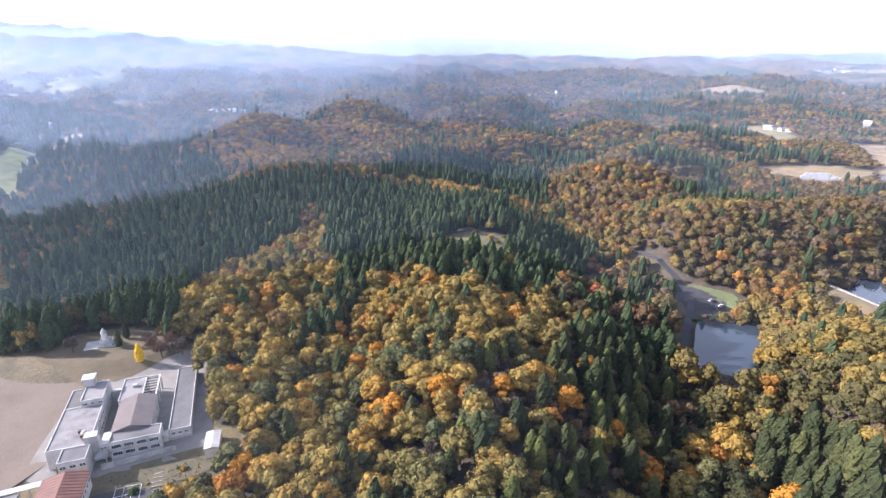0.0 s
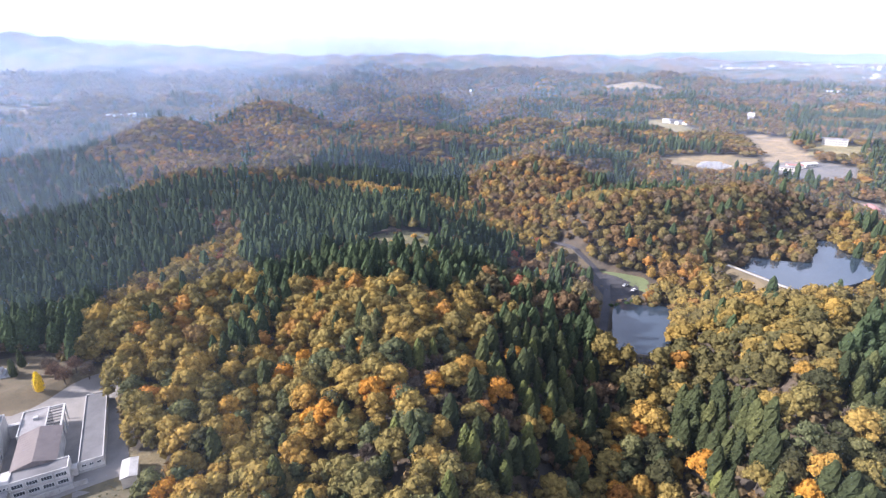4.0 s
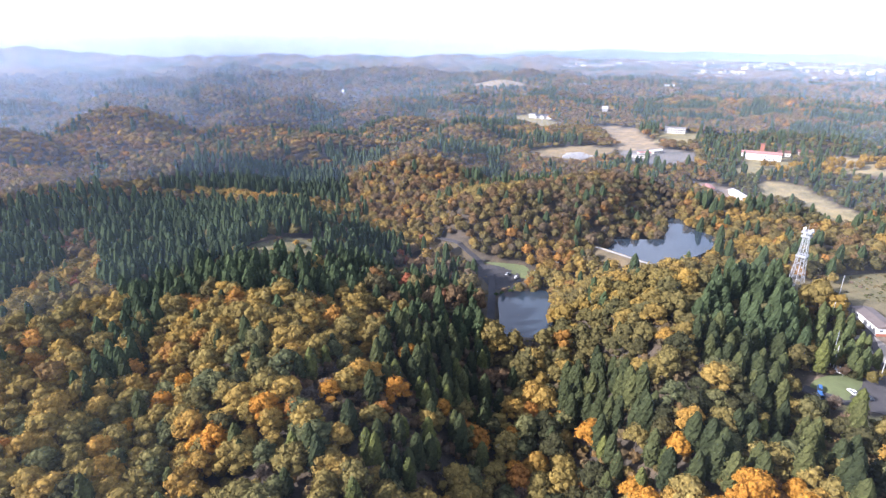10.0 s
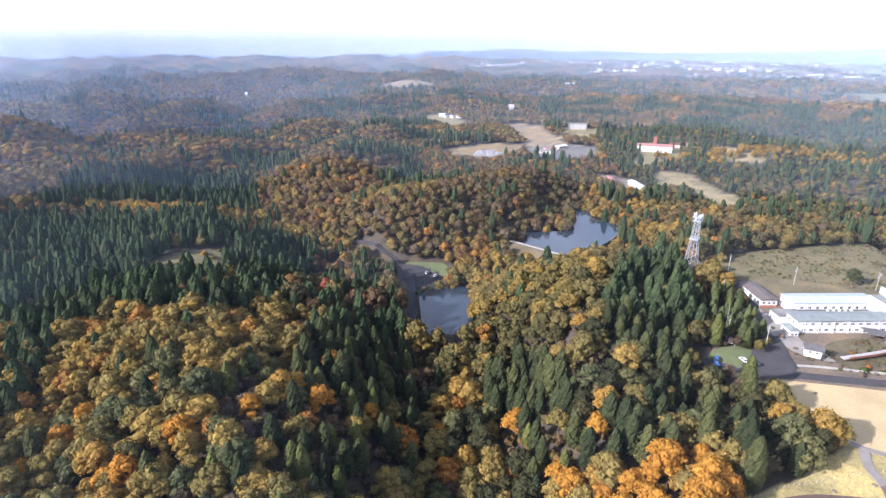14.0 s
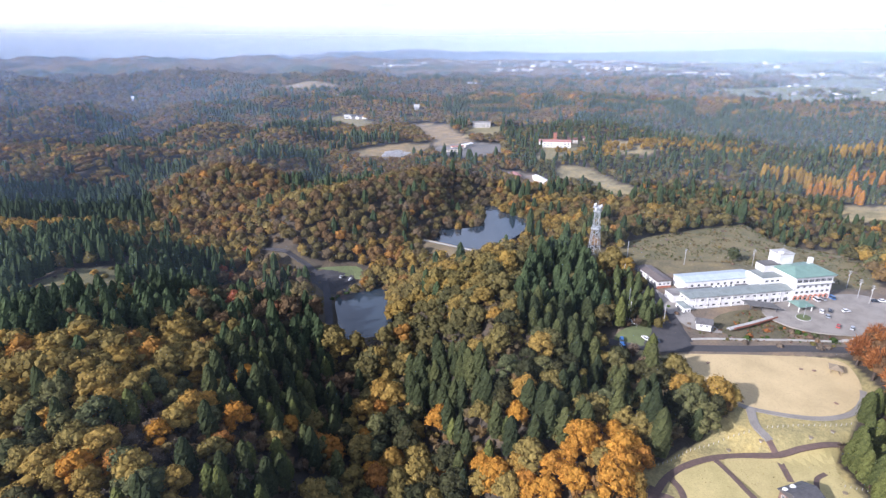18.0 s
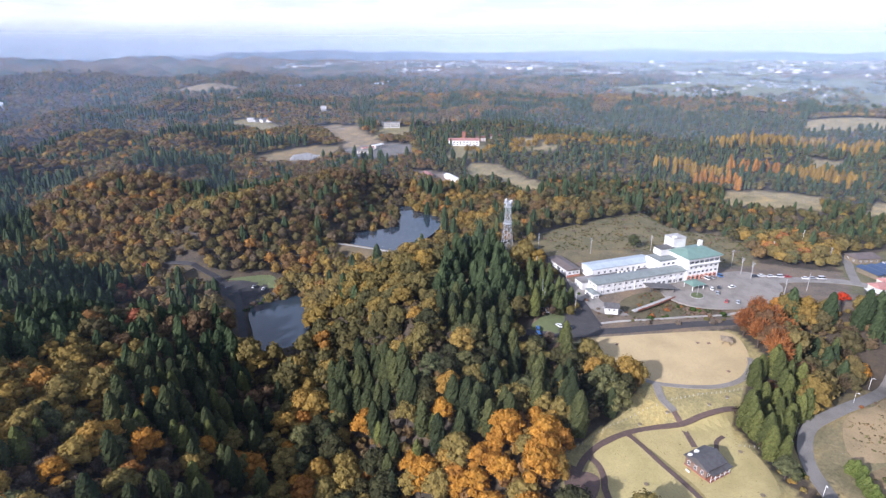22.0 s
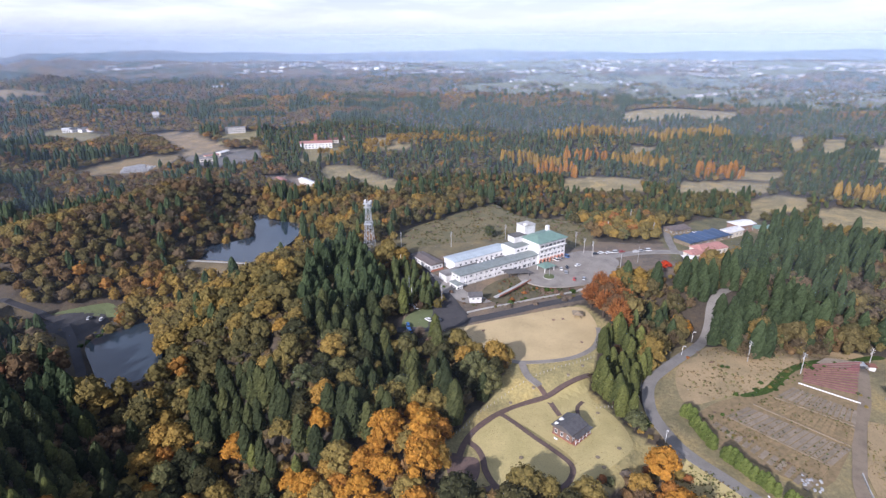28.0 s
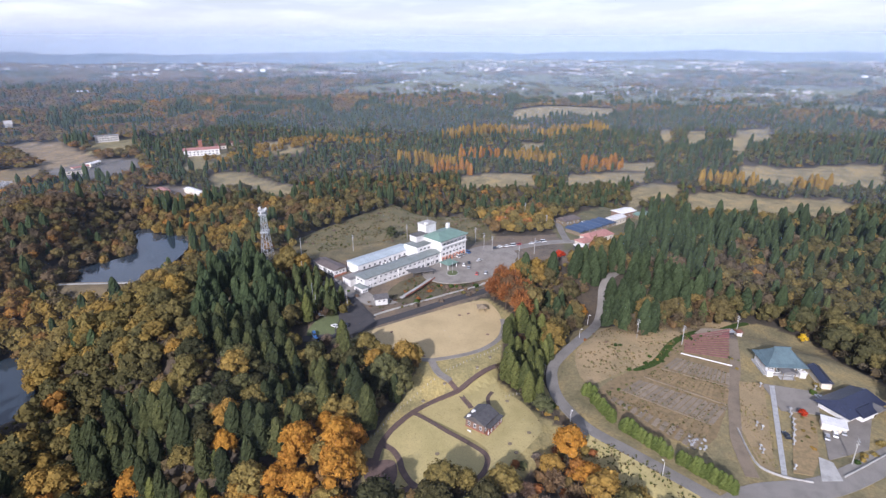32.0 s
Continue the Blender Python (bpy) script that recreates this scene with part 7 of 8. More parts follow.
CARS = {
    "white": build_car("car", "white hatchback car parked in the lot", mat_whitecar),
    "dark": build_car("car", "dark blue-black saloon parked in the lot", mat_darkcar),
    "silver": build_car("car", "silver car parked in the lot", mat_silver),
    "red": build_car("car", "red car parked in the lot", mat_redcar),
    "van": build_car("van", "white minivan parked in the lot", mat_whitecar, 4.6, 1.75, 1.95, True),
    "blue": build_car("truck", "blue light truck parked in the lot", mat_bluecar, 4.4, 1.7, 1.9, True),
}
used = set()
for key, x, y, turn in (
        ("van", 324, 80, 60), ("silver", 328, 78, 60), ("blue", 333, 75.5, 60), ("white", 311, 73, 20), ("dark", 315, 70.5, 20), ("silver", 307, 69, 25),
        ("white", 321, 65, -30), ("red", 299.5, 62, 10), ("silver", 302, 57, 10), ("dark", 346, 59, -50), ("white", 349.5, 56.5, -48), ("white", 352, 52, -48), ("van", 355, 48, -48),
        ("red", 358, 44.6, -48), ("white", 362, 36, -55), ("silver", 365, 33, -55), ("van", 368, 29, -55), ("white", 219, 117, 70), ("dark", 221.5, 112.5, 75), ("blue", 209.5, 123.5, 40), ("blue", 206.5, 121, 60),
        ("silver", 199, -93.5, -15), ("white", 201.5, -97, -15), ("silver", 203.6, -100.5, -15), ("white", 176, 322, 30), ("silver", 171, 326, 30), ("white", 254, 108, -40),
        ("dark", 196, -79, 10), ("white", 422, 3, 40), ("white", 437, -17, 10), ("silver", 226, -99.5, 20), ("white", 215, -104, 30)):
    m = pose(x, y, under(x, y) + 0.32, 0, 0, turn)
    if key in used:
        copy_thing(CARS[key], m)["group"] = "parked cars"
    else:
        used.add(key)
        CARS[key].matrix_basis = m
        CARS[key]["group"] = "parked cars"

# ---- poles, lamps, posts ----
pole = thing("utility_pole", "tall grey concrete utility pole with cross arms", "utility pole")
part("pole", rods(((0, 0, -1), (0, 0, 11.0), 0.2, 0.13), sides=8), mat_concrete, pole)
for z in (9.2, 10.2):
    arm = part("cross_arm", boxes((-1.1, -0.07, z, 1.1, 0.07, z + 0.14)), mat_steel, pole)
    for x in (-0.95, 0.0, 0.95):
        part("insulator", rods(((x, 0, z + 0.12), (x, 0, z + 0.4), 0.07, 0.05)), mat_white, arm)
part("transformer", rods(((0.45, 0, 7.4), (0.45, 0, 8.5), 0.3, 0.3), sides=8), mat_concrete, pole)
spots = ((227, 131, 30), (238.5, 119, 30), (311, 148, 60), (342, 121, 60), (356, 75, 60), (346, 67, 60), (342, 60.5, 60), (344.7, 32.5, 0), (335.4, 5.5, 20), (327.3, 40.5, 0), (259, -29, 40), (258, -50, 40),
         (296, 178, 20), (276, 176, 20), (265, 160, 20), (284, -80, 30), (186, -97, 0), (400, 30, 20), (430, 50, 20), (390, 60, 10))
for k, (x, y, turn) in enumerate(spots):
    m = pose(x, y, under(x, y), 0, 0, turn)
    if k:
        copy_thing(pole, m)["group"] = "utility poles"
    else:
        pole.matrix_basis = m
        pole["group"] = "utility poles"

mast = thing("thin_mast", "slender grey mast at the young cedars", "mast", pose(228, 133, under(228, 133)))
part("mast", rods(((0, 0, -1), (0, 0, 17), 0.16, 0.08), sides=8), mat_steel, mast)
part("cross_bar", rods(((-0.8, 0, 15.5), (0.8, 0, 15.5), 0.06, 0.06)), mat_steel, mast)
lean = thing("tent", "white tarpaulin shelter on the grass", "tent", pose(225, 127, under(225, 127), 0, 0, 30))
part("sheet", roof_shape(-2.2, -1.5, 2.2, 1.5, 1.6, 0.8, 0.2, 0.4, 0.05), mat_white, lean)
for x in (-2, 2):
    for y in (-1.3, 1.3):
        part("pole", rods(((x, y, -0.3), (x, y, 1.65), 0.05, 0.05)), mat_steel, lean)

lamp = thing("street_lamp", "white street lamp beside the winding road", "street lamp")
part("post", rods(((0, 0, -0.6), (0, 0, 5.6), 0.11, 0.07), sides=8), mat_white, lamp)
part("arm", rods(((0, 0, 5.5), (0.9, 0, 6.0), 0.06, 0.05)), mat_white, lamp)
part("head", boxes((0.7, -0.16, 5.92, 1.5, 0.16, 6.1)), mat_white, lamp)
for k, (x, y, turn) in enumerate(((184.5, -0.5, 200), (162.6, -32.5, 30), (228.5, 12, 240), (253.5, -1.2, 240), (281, -5, 240), (203, 12, 60), (148, -55, 30), (216, 12.5, 100))):
    m = pose(x, y, under(x, y), 0, 0, turn)
    if k:
        copy_thing(lamp, m)["group"] = "street lamps"
    else:
        lamp.matrix_basis = m
        lamp["group"] = "street lamps"

stake = thing("white_post", "short white boundary post along the park edge", "post")
part("post", rods(((0, 0, -0.4), (0, 0, 0.95), 0.09, 0.08), sides=8), mat_oldwhite, stake)
part("cap", dome(bmesh.new(), 0, 0, 0.95, 0.09, 8, 2), mat_concrete, stake)
first = True
for line, step in ((((152, 70), (157, 68.5), (164, 67.5), (171, 65.5), (182, 60.5), (190, 56)), 2.0), (((196, 53), (201, 49.5), (207, 45.5), (216, 38), (222, 34)), 2.0), (((190, 26), (196, 20), (203, 16)), 1.8)):
    pts = np.array(rounded(line, 12, closed=False))
    s = np.r_[0, np.cumsum(np.linalg.norm(np.diff(pts, axis=0), axis=1))]
    for d in np.arange(0, s[-1], step):
        x, y = float(np.interp(d, s, pts[:, 0])), float(np.interp(d, s, pts[:, 1]))
        m = pose(x, y, under(x, y))
        if first:
            stake.matrix_basis, first = m, False
            stake["group"] = "boundary posts"
        else:
            copy_thing(stake, m)["group"] = "boundary posts"

# ring seats and small things on the lawns
seat = thing("ring_bench", "round timber bench on the park lawn", "bench")
part("seat", prism([(math.cos(a * math.tau / 12) * 0.8, math.sin(a * math.tau / 12) * 0.8) for a in range(12)], 0.3, 0.45), mat_timber, seat)
part("base", prism([(math.cos(a * math.tau / 12) * 0.5, math.sin(a * math.tau / 12) * 0.5) for a in range(12)], -0.3, 0.3), mat_concrete, seat)
for k, (x, y) in enumerate(((178, 58), (189, 52), (203, 41), (212, 37), (162, 20), (158, 17), (170, 14), (187, 25), (150, 44))):
    m = pose(x, y, under(x, y) + 0.1)
    if k:
        copy_thing(seat, m)["group"] = "benches on the lawn"
    else:
        seat.matrix_basis = m
        seat["group"] = "benches on the lawn"
marker = thing("lawn_marker", "small dark wooden marker on the lawn", "marker")
part("top", boxes((-0.7, -0.5, 0.15, 0.7, 0.5, 0.45)), mat_brownwall, marker)
part("foot", boxes((-0.5, -0.3, -0.3, 0.5, 0.3, 0.15)), mat_timber, marker)
for k, (x, y) in enumerate(((222, 88), (205, 66), (232, 42), (248, 60), (251, 56))):
    m = pose(x, y, -1.9, 0, 0, 37 * k)
    if k:
        copy_thing(marker, m)["group"] = "lawn markers"
    else:
        marker.matrix_basis = m
        marker["group"] = "lawn markers"

# stone lanterns along the temple path, gate posts
lantern = thing("stone_lantern", "grey stone lantern beside the temple path", "stone lantern")
part("foot", boxes((-0.5, -0.5, -0.3, 0.5, 0.5, 0.3)), mat_stone, lantern)
part("shaft", rods(((0, 0, 0.3), (0, 0, 1.3), 0.22, 0.2), sides=8), mat_stone, lantern)
part("fire_box", boxes((-0.35, -0.35, 1.3, 0.35, 0.35, 1.85)), mat_stone, lantern)
part("cap", roof_shape(-0.35, -0.35, 0.35, 0.35, 1.85, 0.4, 0.3, 0.5, 0.1), mat_stone, lantern)
first = True
for x, y in ((213, -85), (209.5, -84.3), (206, -84.2), (202.5, -83.4), (199, -82.6), (195.5, -81.4), (192, -80.6), (200, -70), (198, -71.5), (186, -68), (184, -68.4), (178, -77), (229, -78), (233, -100)):
    m = pose(x, y, -7.9, 0, 0, 12) @ Matrix.Diagonal((0.85, 0.85, 1.0, 1))
    if first:
        lantern.matrix_basis, first = m, False
        lantern["group"] = "stone lanterns"
    else:
        copy_thing(lantern, m)["group"] = "stone lanterns"
heap = thing("rock_garden", "heap of pale garden rocks beside the plots", "rocks", pose(183.5, -46.5, under(183, -46)))
rng = np.random.default_rng(5)
for k in range(16):
    v = ICO[0] * rng.uniform(0.5, 1.1, (12, 1)) * rng.uniform(0.5, 1.0) * (1.2, 1, 0.8)
    part("rock", mesh_of("rock", v + (rng.uniform(-3, 3), rng.uniform(-3, 3), 0.2), ICO[1]), mat_stone, heap)

# ---- single trees that stand out, hedges and shrubs ----
def lone(name, crown, mat, label, x, y, s, tall=1.0, high=7.5, thick=0.3, limbs=5, seed=1):
    t = single(name, crown, mat, stem(seed, high, thick, 7, limbs), label, "tree")
    t.matrix_basis = pose(x, y, under(x, y), 0, 0, seed * 57) @ Matrix.Diagonal((s, s, s * tall, 1))
    return t


lone("red_maple", broad_crown(201, 9, 60, 0.5), mat_red, "brilliant red maple beside the drive", 337.5, 15.5, 0.75, 0.75)
lone("red_maple", broad_crown(202, 9, 50, 0.5), mat_red, "dark red maple in the temple garden", 211.5, -89, 0.42, 0.6)
lone("golden_tree", broad_crown(203, 11, 60, 0.55), mat_amber, "golden-orange tree beside the winding road", 283, 0, 0.85, 1.1)
lone("ginkgo_tree", cedar_crown(204, 260, 0.5), mat_lemon, "bright yellow ginkgo behind the school", *(SCHOOL @ Vector((8.9, 68.5, 0))).xy, 0.62, 0.95, 10, 0.25, 0)
lone("ginkgo_tree", broad_crown(205, 7, 50, 0.5), mat_lemon, "small bright yellow ginkgo above the temple", 290, -113, 0.5, 0.9)
lone("golden_tree", broad_crown(206, 10, 60, 0.55), mat_gold, "round golden tree at the pond's edge", 166, 255, 0.95, 1.05)
lone("evergreen_tree", broad_crown(207, 10, 60, 0.55), mat_cedar, "dark evergreen tree on the meadow", 338, 131, 0.85, 1.0)
for k, (x, y) in enumerate(((404, 88), (416, 74), (392, 62), (408, 54), (398, 74), (420, 60), (432, 82), (382, 48), (394, 44))):
    lone("autumn_tree", CROWNS["close"][k % 5], (mat_moss, mat_oak, mat_larch)[k % 3], "olive and rust autumn tree beyond the car park", x, y, 0.95, 0.9, seed=k)
for k, (x, y) in enumerate(((270, 46), (277, 41), (284, 37), (262, 38), (270, 34), (278, 30), (256, 30), (264, 26), (287, 45), (248, 27))):
    c = CROWNS["twig_near"][k % 4]
    lone("larch_tree", c, mat_larch, "feathery rust-red tree at the lawn's edge", x, y, 1.5, 1.2, high=9, seed=k)
for k, (dx, dy) in enumerate(((-22, 86), (-2, 84), (0, 92), (14, 74), (18, 70), (22, 76), (27, 70), (12, 80))):
    x, y = (SCHOOL @ Vector((dx, dy, 0))).xy
    lone("cedar_tree" if k in (1, 2) else "bare_tree", CROWNS["cedar_near"][k % 4] if k in (1, 2) else CROWNS["twig_near"][k % 4], mat_cedar if k in (1, 2) else mat_twig, "tree on the bank behind the school", x, y, 0.55 if k in (1, 2) else 1.0, 1.0, seed=k)
x, y = (SCHOOL @ Vector((-7.6, 1.0, 0))).xy
lone("dark_shrub_tree", cedar_crown(210, 150, 0.5), mat_cedar, "small dark conifer at the school corner", x, y, 0.42, 0.8, 8, 0.2, 0)

# clipped conifers in a row along the winding road
cone = single("hedge_conifer", cedar_crown(220, 150, 0.7), mat_conifer, stem(1, 15, 0.3), "small light green conifer in a roadside row", "tree")
first = True
rng = np.random.default_rng(8)
for (ax, ay), (bx, by), count in (((199, -9), (187, -16.5), 8), ((185, -19), (172, -36), 11), ((171, -38), (160, -55), 12), ((204, -4), (201, -10), 3)):
    for k in range(count):
        f = (k + 0.5) / count
        x, y = ax + (bx - ax) * f + rng.uniform(-0.4, 0.4), ay + (by - ay) * f + rng.uniform(-0.4, 0.4)
        s = rng.uniform(0.26, 0.36)
        m = pose(x, y, under(x, y) - 0.3, 0, 0, rng.uniform(0, 360)) @ Matrix.Diagonal((s * 1.7, s * 1.7, s * 1.15, 1))
        if first:
            cone.matrix_basis, first = m, False
            cone["group"] = "roadside conifers"
        else:
            keep, cone.matrix_basis = cone.matrix_basis.copy(), Matrix.Identity(4)
            copy_thing(cone, m)["group"] = "roadside conifers"
            cone.matrix_basis = keep

SHRUBS = []
for s in range(4):
    me = mesh_of("shrub", *shrub_mesh(s))
    SHRUBS.append(me)


def shrub_kind(mat):
    made = []
    for me in SHRUBS:
        c = me.copy()
        c.materials.append(mat)
        made.append(c)
    return made


KINDS = {"green": shrub_kind(mat_hedge), "brown": shrub_kind(mat_twig), "gold": shrub_kind(mat_gold), "rust": shrub_kind(mat_larch), "olive": shrub_kind(mat_oak)}
TEXT = {"green": "dark green garden shrub", "brown": "leafless brown shrub", "gold": "yellow autumn shrub", "rust": "rust-red autumn shrub", "olive": "olive autumn shrub"}


def bushes(outline, count, mix, size, seed):
    rng = np.random.default_rng(seed)
    xs, ys = [p[0] for p in outline], [p[1] for p in outline]
    n = 0
    for _ in range(count * 12):
        x, y = rng.uniform(min(xs), max(xs)), rng.uniform(min(ys), max(ys))
        if n >= count or not bool(inside(np.array([x]), np.array([y]), outline)[0]):
            continue
        n += 1
        key = mix[int(rng.integers(0, len(mix)))]
        ob = new("shrub", KINDS[key][int(rng.integers(0, 4))])
        s = rng.uniform(*size)
        ob.matrix_basis = pose(x, y, under(x, y) - 0.05, 0, 0, rng.uniform(0, 360)) @ Matrix.Diagonal((s, s, s * rng.uniform(0.7, 1.0), 1))
        tagged(ob, TEXT[key] + " beside the path", "shrub", "shrubs")


bushes(((262, 92), (288, 78), (286, 62), (300, 50), (296, 46), (276, 58), (252, 82), (244, 94)), 32, ("brown", "brown", "green", "olive", "rust"), (1.6, 3.6), 1)
bushes(((260, 104), (284, 94), (282, 84), (268, 88), (256, 96)), 10, ("green", "olive", "rust"), (1.0, 2.0), 2)
bushes(((244, 118), (256, 132), (262, 128), (254, 104), (244, 102)), 7, ("brown", "green"), (1.2, 2.6), 3)
bushes(((150, 18), (178, -2), (170, -12), (146, -20), (126, 14)), 24, ("gold", "rust", "brown", "olive", "rust"), (2.5, 5.0), 4)
bushes(((252, -8), (276, -12), (272, -4), (250, -4)), 4, ("rust", "brown"), (1.5, 2.5), 5)
bushes(((246, -14), (252, -12), (250, -22), (244, -20)), 4, ("brown", "green"), (1.5, 2.6), 6)
bushes(((204, -10), (212, -16), (214, -22), (206, -20), (198, -14)), 6, ("green", "olive", "brown"), (0.9, 2.0), 7)
bushes(((226, -22), (246, -36), (262, -46), (278, -64), (282, -72), (280, -76), (262, -52), (242, -42), (224, -28)), 24, ("green", "green", "olive"), (1.6, 2.8), 8)
bushes(((196, -14), (210, -20), (190, -46), (184, -44)), 14, ("brown", "olive", "green"), (0.8, 1.8), 9)
bushes(((238, -98), (236, -104), (228, -101), (230, -96)), 4, ("green", "olive", "gold"), (1.5, 3.0), 10)
bushes(((212, -88), (210, -93), (188, -87), (180, -80)), 10, ("green", "gold", "olive"), (1.0, 2.2), 11)
bushes(((190, -100), (204, -114), (196, -110), (186, -98)), 6, ("green", "gold"), (1.6, 2.6), 12)
bushes(((238, -76), (250, -74), (252, -70), (240, -70)), 4, ("gold", "olive"), (1.2, 2.0), 13)
bushes(((292, 182), (340, 192), (420, 158), (450, 116), (380, 76), (350, 100), (320, 150)), 48, ("olive", "brown", "brown"), (1.2, 2.8), 14)
bushes(((-120, 146), (-102, 158), (-90, 160), (-88, 146), (-104, 140)), 6, ("green", "olive", "gold"), (1.6, 3.4), 15)
bushes(((222, 10), (246, 4), (262, 2), (246, 14), (236, 22)), 7, ("gold", "olive", "brown"), (1.2, 2.4), 16)
bushes(((186, 14), (200, 14), (196, 4), (182, 0)), 8, ("gold", "olive", "green"), (1.5, 3.0), 17)
bushes(((222, 92), (208, 104), (202, 118), (206, 90), (200, 82)), 10, ("brown", "rust", "olive"), (1.8, 3.2), 18)
bushes(((150, 306), (168, 306), (176, 312), (168, 316), (154, 312)), 10, ("olive", "green", "brown"), (2.0, 4.5), 19)
bushes(((120, 250), (128, 244), (144, 238), (150, 234), (130, 232), (118, 240)), 10, ("brown", "olive"), (1.5, 3.5), 20)
bushes(((236, 300), (232, 316), (222, 318), (206, 310), (210, 296), (228, 286)), 18, ("olive", "brown", "olive"), (2.5, 5.0), 21)
bushes(((-12, 364), (2, 373), (24, 374), (46, 363), (37, 345), (28, 330), (5, 328), (-4, 345)), 30, ("olive", "brown", "green", "olive", "gold"), (2.0, 5.0), 22)

# ---- buildings far off ----
def far_block(name, label, x, y, turn, long, wide, high, wall, roof, rise=1.5, floors=1, count=6):
    b = thing(name, label, "building", pose(x, y, under(x, y), 0, 0, turn))
    w = part("wall", boxes((-long / 2, -wide / 2, -3, long / 2, wide / 2, high)), wall, b)
    part("roof", roof_shape(-long / 2, -wide / 2, long / 2, wide / 2, high, rise, 0.8), roof, b)
    for f in range(floors):
        window_row(w, -long / 2 + 1, long / 2 - 1, -wide / 2, 2.0 + f * 3.3, count, 2.6, 1.6)
    return b


far_block("white_lodge", "white three-storey lodge among the trees", 690, 737, -43, 32, 11, 9, mat_oldwhite, mat_paleroof, 1.0, 3, 8)
far_block("long_inn", "long white inn with a faded red roof", 644, 528, -50, 46, 13, 8, mat_white, mat_pink, 2.5, 2, 9)
far_block("inn_annex", "annex with a red roof beside the inn", 690, 538, -50, 26, 12, 5, mat_cream, mat_rustroof, 2.5, 1, 5)
far_block("inn_annex", "small red-roofed annex beside the inn", 716, 520, -50, 18, 11, 5, mat_cream, mat_rustroof, 2.5, 1, 4)
far_block("tower_block", "slim red-brown chimney block behind the inn", 668, 548, -50, 5, 5, 16, mat_brick, mat_rustroof, 0.6, 2, 1)
far_block("white_hall", "white hall with a pointed roof", 742, 1004, -36, 11, 10, 6, mat_oldwhite, mat_oldwhite, 6.0, 1, 3)
for k, (dx, dy) in enumerate(((0, 0), (16, -10), (30, -22), (48, -30))):
    far_block("village_house", "white village house by the field", 572 + dx * 0.5, 1012 + dy, -30 + 20 * k, 14, 9, 5, mat_white, (mat_white, mat_slate, mat_paleroof, mat_pink)[k], 2.5, 1, 3)
far_block("blue_hall", "hall with a bright blue roof", 408, 1419, -20, 48, 16, 7, mat_white, mat_skyblue, 3.0, 1, 6)
far_block("white_tank", "white round-topped tank house", 311, 1675, -10, 14, 14, 9, mat_white, mat_white, 5.0, 1, 2)
far_block("long_shed", "very long pale metal shed at the quarry", 1041, 1628, -45, 136, 22, 8, mat_white, mat_blueroof, 2.5, 1, 14)
far_block("quarry_shed", "white shed beside the quarry", 1120, 1550, -45, 30, 16, 8, mat_white, mat_white, 2.5, 1, 4)
for k in range(5):
    far_block("works_building", "white works building near the skyline", 1300 + k * 26, 1470 + k * 14, -45 + 10 * k, 30, 14, 9 + 3 * (k % 3), mat_white, mat_paleroof, 1.5, 2, 5)
for k in range(4):
    far_block("white_greenhouse", "white-roofed greenhouse in the far valley", -534 + k * 20, 1252 + k * 3, 40, 20, 10, 4, mat_white, mat_white, 2.0, 1, 3)
far_block("red_shed", "long faded red shed at the field's edge", 449, 757, -25, 30, 9, 4, mat_brick, mat_pink, 1.8, 1, 5)
far_block("white_shed", "long white-roofed shed among bare trees", 466, 398, 64, 32, 8, 4.5, mat_cream, mat_white, 1.4, 1, 6)
far_block("brick_shed", "low red-brown shed beside the white one", 458, 430, 60, 16, 8, 4, mat_brick, mat_pink, 1.4, 1, 3)
far_block("grey_shed", "grey shed at the end of the yard", 448, 448, 40, 16, 9, 4, mat_cream, mat_paleroof, 1.4, 1, 3)
for k, (x, y) in enumerate(((502, 596), (520, 606), (545, 612))):
    far_block("yard_shed", "low shed at the gravel yard", x, y, -40 + 25 * k, 18, 7, 4, mat_cream, (mat_paleroof, mat_pink, mat_white)[k], 1.2, 1, 3)
for k, (x, y) in enumerate(((-600, 650), (-590, 690), (-640, 760), (-560, 720), (-680, 900), (-720, 980), (-800, 1100), (-840, 1240), (-760, 1180))):
    far_block("farm_house", "farmhouse in the western fields", x, y, 30 * k, 14, 10, 4.5, mat_white, (mat_slate, mat_pink, mat_white)[k % 3], 2.6, 1, 3)

# gravestones of the hillside cemetery
rng = np.random.default_rng(21)
outline = ((401, 628), (423, 608), (447, 622), (448, 652), (424, 650))
pieces = []
cube = np.array([(x, y, z) for z in (-1, 1) for y in (-1, 1) for x in (-1, 1)], float)
faces = np.array(((0, 2, 3), (0, 3, 1), (4, 5, 7), (4, 7, 6), (0, 1, 5), (0, 5, 4), (2, 6, 7), (2, 7, 3), (0, 4, 6), (0, 6, 2), (1, 3, 7), (1, 7, 5)))
for i in range(26):
    for j in range(18):
        x, y = 398 + i * 2.1 + rng.uniform(-0.4, 0.4), 606 + j * 2.7 + rng.uniform(-0.4, 0.4)
        if bool(inside(np.array([x]), np.array([y]), outline)[0]) and rng.uniform() < 0.8:
            s = rng.uniform(0.7, 1.2)
            pieces.append((cube * (0.7 * s, 0.5 * s, 1.2 * s) + (x, y, under(x, y) + 0.6), faces))
v, t = join(pieces)
me = mesh_of("gravestones", v, t)
me.materials.append(worn("pale granite", (0.55, 0.55, 0.56), (0.3, 0.3, 0.32), 0.2, 1.5, 0.5))
tagged(new("cemetery", me), "rows of pale granite gravestones on the slope", "cemetery", kind="stuff")


